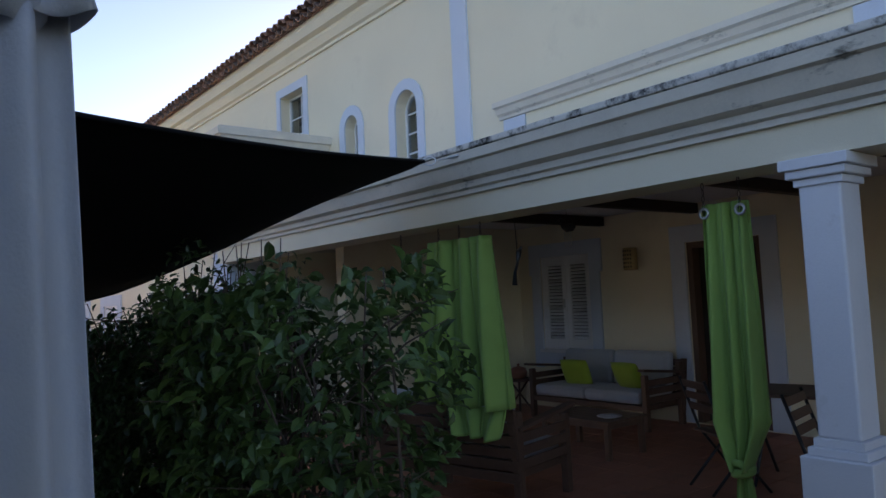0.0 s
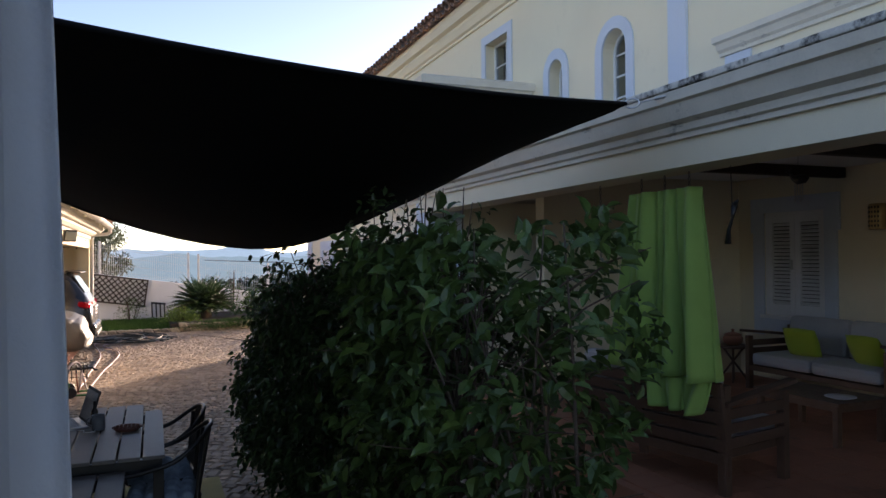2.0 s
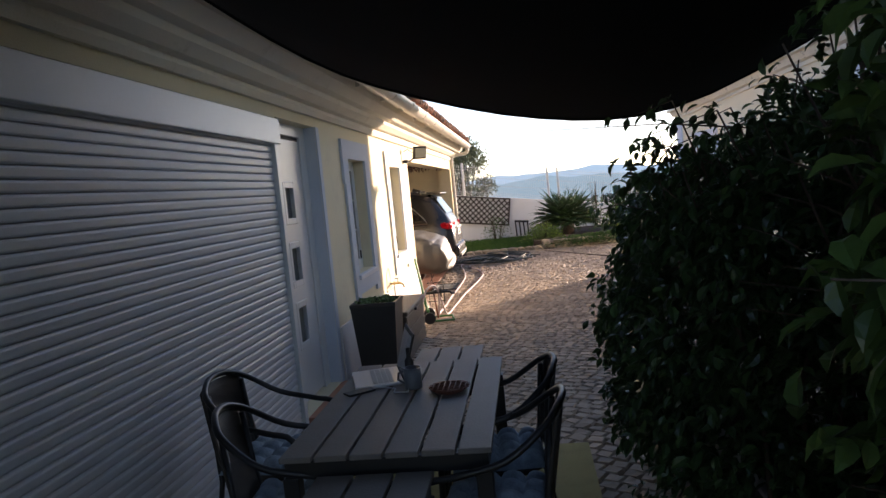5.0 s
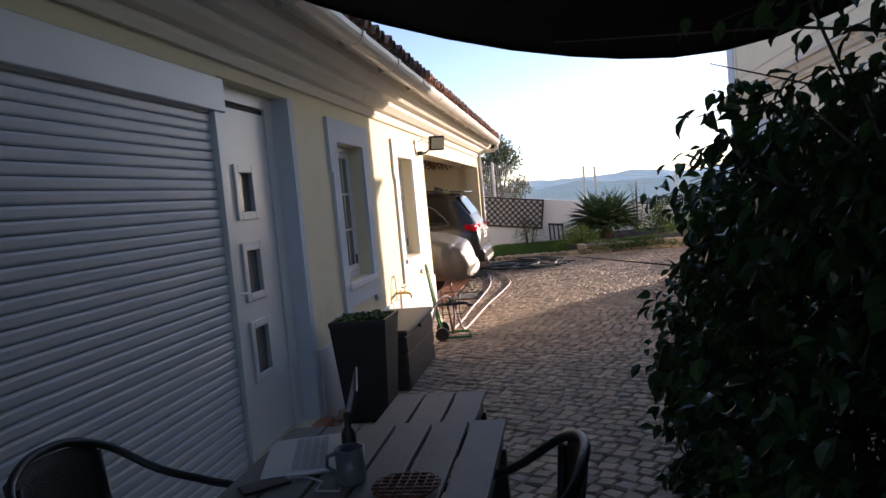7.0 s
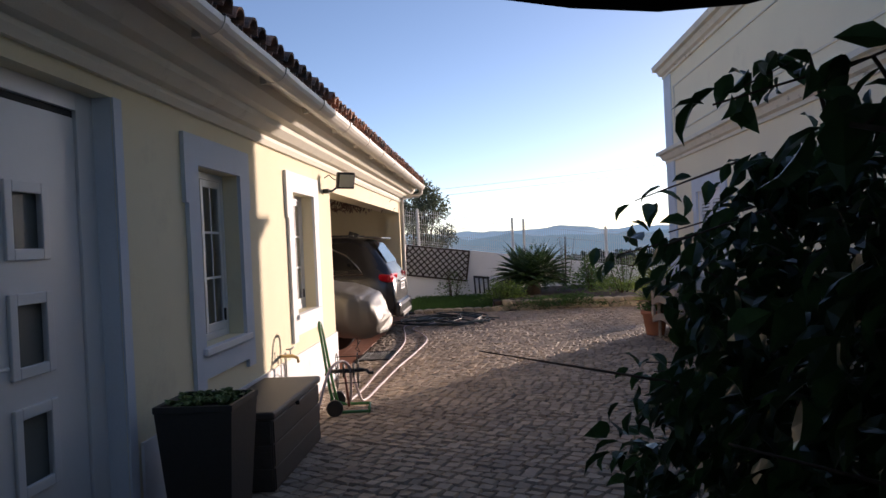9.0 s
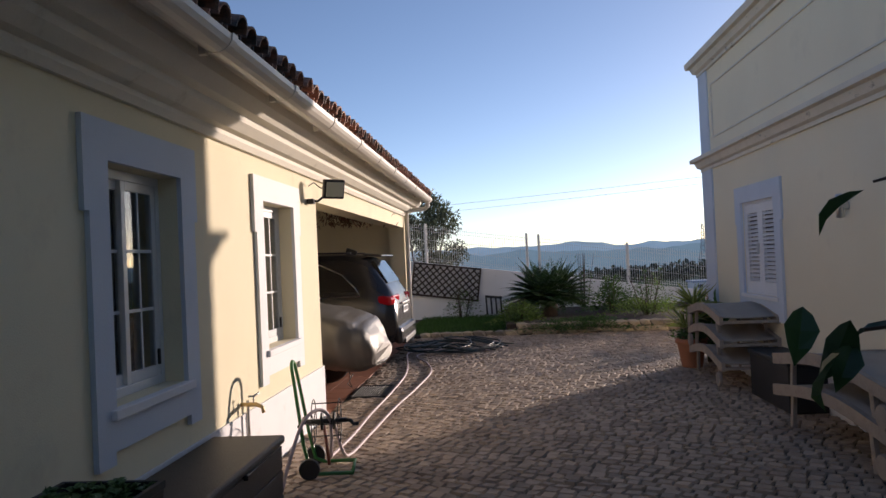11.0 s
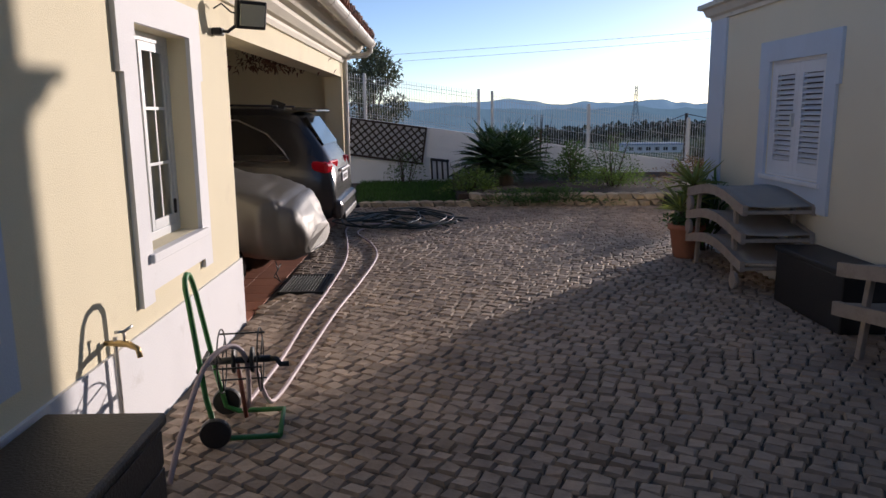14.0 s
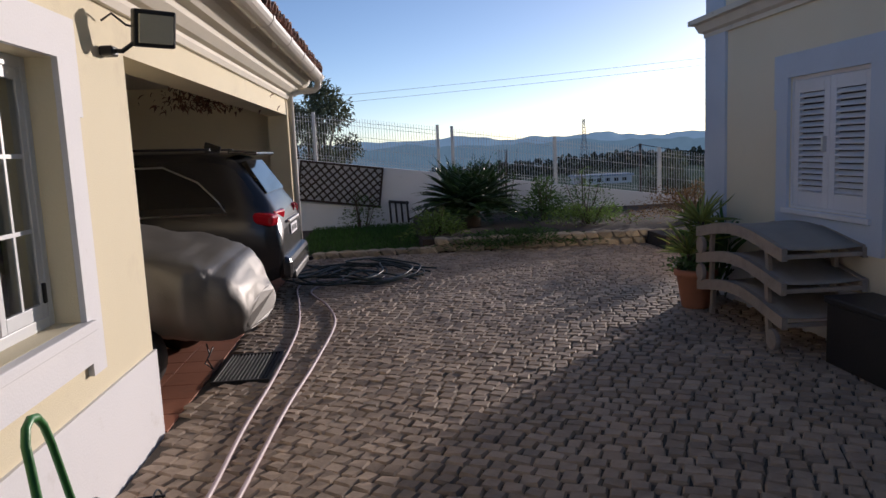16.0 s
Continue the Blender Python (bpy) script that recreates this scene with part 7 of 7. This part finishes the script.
def lounger(at, turn, length, wheel_end, legs):
    """A wooden sun lounger: two bowed side rails, sling bed, legs and wheels. Runs along its own y."""
    s = thing("sun_lounger", "weathered wooden sun lounger with sling bed in a stack", "sun lounger", at, turn, group="stacked sun loungers")

    def zc(t):
        return 0.10 * math.sin(math.pi * t) ** 1.2
    for x in (-0.29, 0.29):
        bm = bmesh.new()
        n = 18
        rings = []
        for k in range(n + 1):
            t = k / n
            y = (t - 0.5) * length
            z = zc(t)
            rings.append([bm.verts.new((x + dx, y, z + dz)) for dx, dz in ((-0.02, -0.045), (0.02, -0.045), (0.02, 0.045), (-0.02, 0.045))])
        for a, b in zip(rings, rings[1:]):
            for k in range(4):
                bm.faces.new((a[k], a[(k + 1) % 4], b[(k + 1) % 4], b[k]))
        bm.faces.new(rings[0])
        bm.faces.new(rings[-1])
        part("side_rail", bm, WEATH, s)
    bm = bmesh.new()
    g = [[bm.verts.new((x, (k / 18 - 0.5) * (length - 0.02), zc(k / 18) + 0.038 - 0.012 * (1 - (x / 0.27) ** 2))) for x in (-0.27, -0.13, 0, 0.13, 0.27)] for k in range(19)]
    for a, b in zip(g, g[1:]):
        for k in range(4):
            bm.faces.new((a[k], a[k + 1], b[k + 1], b[k])).smooth = True
    thicken(part("sling", bm, TEXT, s), 0.006)
    for y in (-length / 2 + 0.02, length / 2 - 0.02, -0.1):
        bm = bmesh.new()
        boxm(bm, pose(0, y, zc(y / length + 0.5) - 0.02), 0.54, 0.04, 0.03, 0.004)
        part("crossbar", bm, WEATH, s)
    for y in (-length * 0.30, length * 0.36):
        for x in (-0.25, 0.25):
            bm = bmesh.new()
            boxm(bm, pose(x, y, -legs / 2 + 0.03, 8 if y > 0 else -8, 0, 0), 0.035, 0.05, legs, 0.005)
            part("leg", bm, WEATH, s)
    for x in (-0.31, 0.31):
        bm = bmesh.new()
        y = wheel_end * length * 0.42
        rings = [[bm.verts.new((x + o, y + r * math.cos(k * math.pi / 9), -legs * 0.55 + r * math.sin(k * math.pi / 9))) for k in range(18)] for r, o in ((0.02, -0.018), (0.075, -0.018), (0.08, 0.0), (0.075, 0.018), (0.02, 0.018))]
        for a, b in zip(rings, rings[1:]):
            for k in range(18):
                bm.faces.new((a[k], a[(k + 1) % 18], b[(k + 1) % 18], b[k]))
        bm.faces.new(rings[0])
        bm.faces.new(rings[-1])
        part("wheel", bm, WEATH, s)
    return s


lounger((3.00, 15.62, 0.26), -2, 1.55, -1, 0.26)
lounger((3.00, 15.64, 0.50), -2, 1.55, 1, 0.20)
lounger((3.01, 15.66, 0.74), -2, 1.55, 1, 0.20)
lounger((2.99, 12.45, 0.30), 1, 1.9, -1, 0.30)
lounger((3.00, 12.45, 0.56), 1, 1.9, -1, 0.22)
bb = thing("storage_box", "low black plastic storage box by the wing wall", "box", (3.09, 14.25, 0.0))
bm = bmesh.new()
box(bm, -0.17, 0.17, -0.52, 0.50, 0.0, 0.42, 0.01)
part("body", bm, M["black_plastic"], bb)
bm = bmesh.new()
box(bm, -0.185, 0.18, -0.54, 0.52, 0.421, 0.47, 0.012)
part("lid", bm, M["black_plastic"], bb)

# ---- trees beyond the wall ----


def tree(name, label, x, y, z, h, crown, n, leaf, material, seed):
    r = np.random.default_rng(seed)
    t = thing(name, label, "tree", (x, y, z))
    bm = bmesh.new()
    tube(bm, [(0, 0, 0), (0.1, 0, h * 0.25), (0.0, 0.1, h * 0.5)], [h * 0.045, h * 0.035, h * 0.02], 8)
    blobs = []
    for k in range(16):
        a = r.uniform(0, 2 * math.pi)
        e = np.array((math.cos(a) * crown * r.uniform(0.2, 0.9), math.sin(a) * crown * r.uniform(0.2, 0.9), h * r.uniform(0.55, 1.0)))
        tube(bm, [(0.05, 0, h * 0.3), tuple(e * (0.5, 0.5, 0.6)), tuple(e)], [h * 0.02, h * 0.01, h * 0.003], 5)
        blobs.append((e, crown * r.uniform(0.22, 0.42)))
    part("trunk", bm, M["bark"], t)
    c, d = [], []
    for k in range(n):
        e, s = blobs[r.integers(len(blobs))]
        u = r.normal(size=3)
        u *= s * r.uniform(0.4, 1.0) / np.linalg.norm(u)
        c.append(e + u)
        d.append(u + r.normal(size=3) * s)
    leaf_cloud("crown", c, d, r.uniform(0.6, 1.2, n) * leaf, material, t, width=0.4)


tree("olive_tree", "grey green olive tree behind the fence", -2.3, 31.5, -1.6, 5.1, 1.5, 7000, 0.15, G4, 31)
tree("olive_tree", "small olive tree behind the garage roof", -7.2, 30.0, -1.5, 6.2, 1.7, 5000, 0.16, G4, 32)
tree("valley_tree", "lone dark tree below the fence", 20.5, 62.0, -7.0, 6.8, 2.6, 1800, 0.4, G4, 33)
tree("valley_tree", "dark leafy tree beyond the wing corner", 24.5, 60.0, -8.0, 8.2, 3.6, 2600, 0.4, G1, 34)
tree("valley_tree", "dark leafy tree beyond the wing corner", 29.0, 58.0, -8.0, 8.6, 3.8, 2600, 0.4, G1, 35)


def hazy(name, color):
    """Far land, haze painted in: a plain dim self-glow over a dull surface."""
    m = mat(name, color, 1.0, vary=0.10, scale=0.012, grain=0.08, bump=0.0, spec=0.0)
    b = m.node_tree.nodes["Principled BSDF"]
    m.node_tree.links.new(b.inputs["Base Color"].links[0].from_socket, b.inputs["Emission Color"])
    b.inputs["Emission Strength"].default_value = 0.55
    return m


def ridge(name, label, y, x0, x1, top, rough, m, seed, n=160):
    bm = bmesh.new()
    a, b, c = [], [], []
    for k in range(n + 1):
        x = x0 + (x1 - x0) * k / n
        h = top(x) + rough * (noise.noise((x / (rough * 8), seed, 0)) + 0.35 * noise.noise((x / (rough * 2.5), seed, 2)))
        a.append(bm.verts.new((x, y - abs(y) * 0.12, -130)))
        b.append(bm.verts.new((x, y, h)))
        c.append(bm.verts.new((x, y + abs(y) * 0.1, h * 0.6 - 20)))
    for r0, r1 in ((a, b), (b, c)):
        for k in range(n):
            bm.faces.new((r0[k], r0[k + 1], r1[k + 1], r1[k])).smooth = True
    setting(name, bm, m, label, "hills")


# Tints and self-glow paint the distance haze onto each ridge.
HAZE1, HAZE2, HAZE3 = hazy("far_hill_haze_tint", (0.22, 0.31, 0.37)), hazy("nearer_hill_haze_tint", (0.16, 0.23, 0.26)), hazy("wooded_slope_haze", (0.055, 0.075, 0.065))
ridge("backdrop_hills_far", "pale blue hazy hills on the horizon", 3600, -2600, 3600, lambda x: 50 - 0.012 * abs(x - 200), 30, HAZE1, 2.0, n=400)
ridge("backdrop_hills_mid", "hills across the valley with a blue green haze tint", 2200, -1500, 2400, lambda x: 12 - 0.008 * x, 16, HAZE2, 5.0)
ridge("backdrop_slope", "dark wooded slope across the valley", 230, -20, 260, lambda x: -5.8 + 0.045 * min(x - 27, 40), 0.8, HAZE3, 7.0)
c, d = [], []
for k in range(420):
    x = RNG.uniform(5, 170)
    top = -5.8 + 0.045 * min(x - 27, 40)
    for j in range(14):
        c.append((x + RNG.normal() * 1.3, 226 + RNG.normal() * 1.5, top + RNG.uniform(-2.5, 1.9)))
        d.append(RNG.normal(size=3))
o = leaf_cloud("far_wood", c, d, RNG.uniform(0.7, 1.7, len(c)), mat("far_wood_leaf", (0.05, 0.065, 0.045), 0.9, vary=0.2, scale=0.1, per_island=0.4, bump=0.0), None, width=0.8)
tagged(o, "row of far dark trees along the slope", "woods", kind="stuff")

fb = thing("far_building", "long pale low building in the valley", "building", (53.0, 190.0, -8.6))
bm = bmesh.new()
box(bm, -7, 7, -3, 3, 0, 1.8)
part("wall", bm, mat("far_white_wall", (0.55, 0.58, 0.62), 0.9), fb)
bm = bmesh.new()
box(bm, -7.4, 7.4, -3.4, 3.4, 1.8, 2.2)
part("roof", bm, mat("far_blue_roof", (0.22, 0.30, 0.42), 0.6), fb)
for k in range(6):
    bm = bmesh.new()
    box(bm, -6 + 2.1 * k, -4.9 + 2.1 * k, -3.06, -3.001, 0.5, 1.3)
    part("window", bm, M["dark_gap"], fb)

py = thing("pylon", "tall lattice power pylon in the valley", "pylon", (81.0, 308.0, -8.2))
PYM = mat("pylon_steel", (0.22, 0.25, 0.28), 0.6, metal=0.3, vary=0.05)
bm = bmesh.new()
for sx in (-1, 1):
    for sy in (-1, 1):
        tube(bm, [(sx * 2.0, sy * 2.0, 0), (sx * 0.7, sy * 0.7, 11), (sx * 0.35, sy * 0.35, 19.5)], 0.10, 4)
part("leg_frame", bm, PYM, py)
bm = bmesh.new()
z, w = 0.0, 2.0
while z < 18:
    h = 1.9 if z < 10 else 1.3
    w2 = 2.0 - 1.3 * min(1, (z + h) / 11) - 0.35 * max(0, (z + h - 11) / 8.5)
    for s in (-1, 1):
        tube(bm, [(-w, s * w, z), (w2, s * w2, z + h)], 0.06, 3)
        tube(bm, [(w, s * w, z), (-w2, s * w2, z + h)], 0.06, 3)
    z, w = z + h, w2
part("bracing", bm, PYM, py)
for z, w in ((13.0, 2.6), (15.5, 2.2), (18.0, 1.7)):
    bm = bmesh.new()
    tube(bm, [(-w, 0, z), (0, 0, z + 0.4), (w, 0, z)], 0.10, 4)
    part("crossarm", bm, PYM, py)
pl = thing("power_line", "two thin overhead cables across the sky", "cable")
for k in range(2):
    bm = bmesh.new()
    P = [Vector((-50.0 + 150 * t, 90.0, 5.5 - 0.75 * k + 10.0 * t - 1.0 * math.sin(math.pi * t))) for t in (i / 20 for i in range(21))]
    tube(bm, P, 0.022, 4)
    part("cable", bm, M["gutter"], pl)
for x, z in ((-50.0, 5.6), (100.0, 15.6)):
    bm = bmesh.new()
    tube(bm, [(x, 90.0, -30.0), (x, 90.0, z)], 0.14, 6)
    part("post", bm, M["bark"], pl)
up = thing("utility_pole", "dark utility pole with a sagging cable", "pole", (16.8, 58.0, -8.0))
bm = bmesh.new()
tube(bm, [(0, 0, 0), (0, 0, 9.35)], 0.10, 6)
part("pole", bm, M["bark"], up)
bm = bmesh.new()
tube(bm, [(-12 + 12 * t, 0, 7.6 + 1.7 * t - 0.9 * math.sin(math.pi * t)) for t in (i / 14 for i in range(15))], 0.03, 4)
tube(bm, [(10 * t, 0, 9.3 - 0.5 * t - 0.5 * math.sin(math.pi * t)) for t in (i / 10 for i in range(11))], 0.03, 4)
part("cable", bm, M["black"], up)

# ---- terracotta tiles ----


def floor_tiles(parent, x0, x1, y0, y1, z, size, data, keep):
    nx, ny = int((x1 - x0) / size), int((y1 - y0) / size)
    for i in range(nx):
        for j in range(ny):
            o = new("floor_tile", data)
            o.parent = parent
            o.matrix_basis = pose(x0 + size * (i + 0.5), y0 + size * (j + 0.5), z + random.uniform(-0.0008, 0.0008), random.uniform(-0.15, 0.15), random.uniform(-0.15, 0.15), 0)


bm = bmesh.new()
box(bm, -0.146, 0.146, -0.146, 0.146, -0.012, 0.0)
top = [f for f in bm.faces if f.normal.z > 0.5 or all(v.co.z > -0.001 for v in f.verts)]
TILE_D = finish("floor_tile", bm, M["terra"])
floor_tiles(bpy.data.objects["floor_garage"], -4.42, GX + 0.03, 14.32, 20.95, -0.005, 0.30, TILE_D, 300)
floor_tiles(bpy.data.objects["floor_porch"], 3.12, 7.35, 3.0, 8.7, FLOOR_P, 0.30, TILE_D, 300)

# ---- granite setts ----
SETT_V = []


def sett_shape(rng):
    """A rough sett of unit size: rounded top, worn corners."""
    c = [(-0.5, -0.5), (0.5, -0.5), (0.5, 0.5), (-0.5, 0.5)]
    j = [(x + rng.uniform(-0.06, 0.06), y + rng.uniform(-0.06, 0.06)) for x, y in c]
    base = [(x, y, -0.05) for x, y in j]
    mid = [(x * 0.97, y * 0.97, -0.013 + rng.uniform(-0.002, 0.002)) for x, y in j]
    tops = [(x * 0.81, y * 0.81, rng.uniform(-0.005, 0.007)) for x, y in j]
    return base + mid + tops


SETT_F = [(0, 1, 5, 4), (1, 2, 6, 5), (2, 3, 7, 6), (3, 0, 4, 7), (4, 5, 9, 8), (5, 6, 10, 9), (6, 7, 11, 10), (7, 4, 8, 11), (8, 9, 10, 11)]
rng = random.Random(12)
shapes = [sett_shape(rng) for k in range(24)]
variants = []
for k in range(10):
    data = bpy.data.meshes.new("sett")
    data.from_pydata([(x * 0.100, y * 0.092, z) for x, y, z in shapes[k]], [], SETT_F)
    data.materials.append(M["stone"])
    variants.append(data)
bed = bpy.data.objects["courtyard_bed"]
vs, fs = [], []
singles = 0
TURN_S = math.radians(-28)
CS, SS = math.cos(TURN_S), math.sin(TURN_S)
row, v = 0, -2.0
while v < 23.5:
    u = -13.0 + (0.05 if row % 2 else 0.0) + rng.uniform(-0.01, 0.01)
    while u < 7.0:
        w = rng.uniform(0.090, 0.128)
        wave = 0.030 * math.sin(u * 2.1 + v * 0.4) + 0.018 * math.sin(u * 5.3 + v * 1.7)
        cu, cv = u + w / 2, v + wave + rng.uniform(-0.008, 0.008)
        cx, cy = cu * CS - cv * SS, cu * SS + cv * CS
        right = 3.02 if cy < 9.3 else (3.28 if cy < 17.6 else 8.0)
        u += w
        if cy < 2.2 or cy > 21.2 or cx < -1.38 or cx > right or (cx < -0.94 and 15.15 < cy < 15.95):
            continue
        tz = 0.002 + 0.006 * noise.noise((cx * 1.3, cy * 1.3, 0)) + rng.uniform(-0.003, 0.003)
        a = TURN_S + rng.uniform(-0.12, 0.12) + 0.06 * math.cos(cu * 2.1 + v * 0.4)
        if -0.65 < cx < 1.05 and 11.0 < cy < 12.65 and singles < 300:
            o = new("sett", variants[rng.randrange(10)])
            o.parent = bed
            o.matrix_basis = pose(cx, cy, tz, 0, 0, math.degrees(a)) @ Matrix.Diagonal((w / 0.108, 1.0, 1.0, 1))
            singles += 1
        else:
            sh = shapes[rng.randrange(24)]
            i = len(vs)
            ca, sa = math.cos(a), math.sin(a)
            for px, py_, pz in sh:
                qx, qy = px * (w - 0.008), py_ * 0.094
                vs.append((cx + qx * ca - qy * sa, cy + qx * sa + qy * ca, pz + tz))
            fs.extend([tuple(i + q for q in f) for f in SETT_F])
    v += 0.101
    row += 1
data = bpy.data.meshes.new("setts")
data.from_pydata(vs, [], fs)
data.materials.append(M["stone"])
o = new("setts", data)
o.parent = bed
tagged(o, "rows of worn grey granite setts", "", kind="stuff")
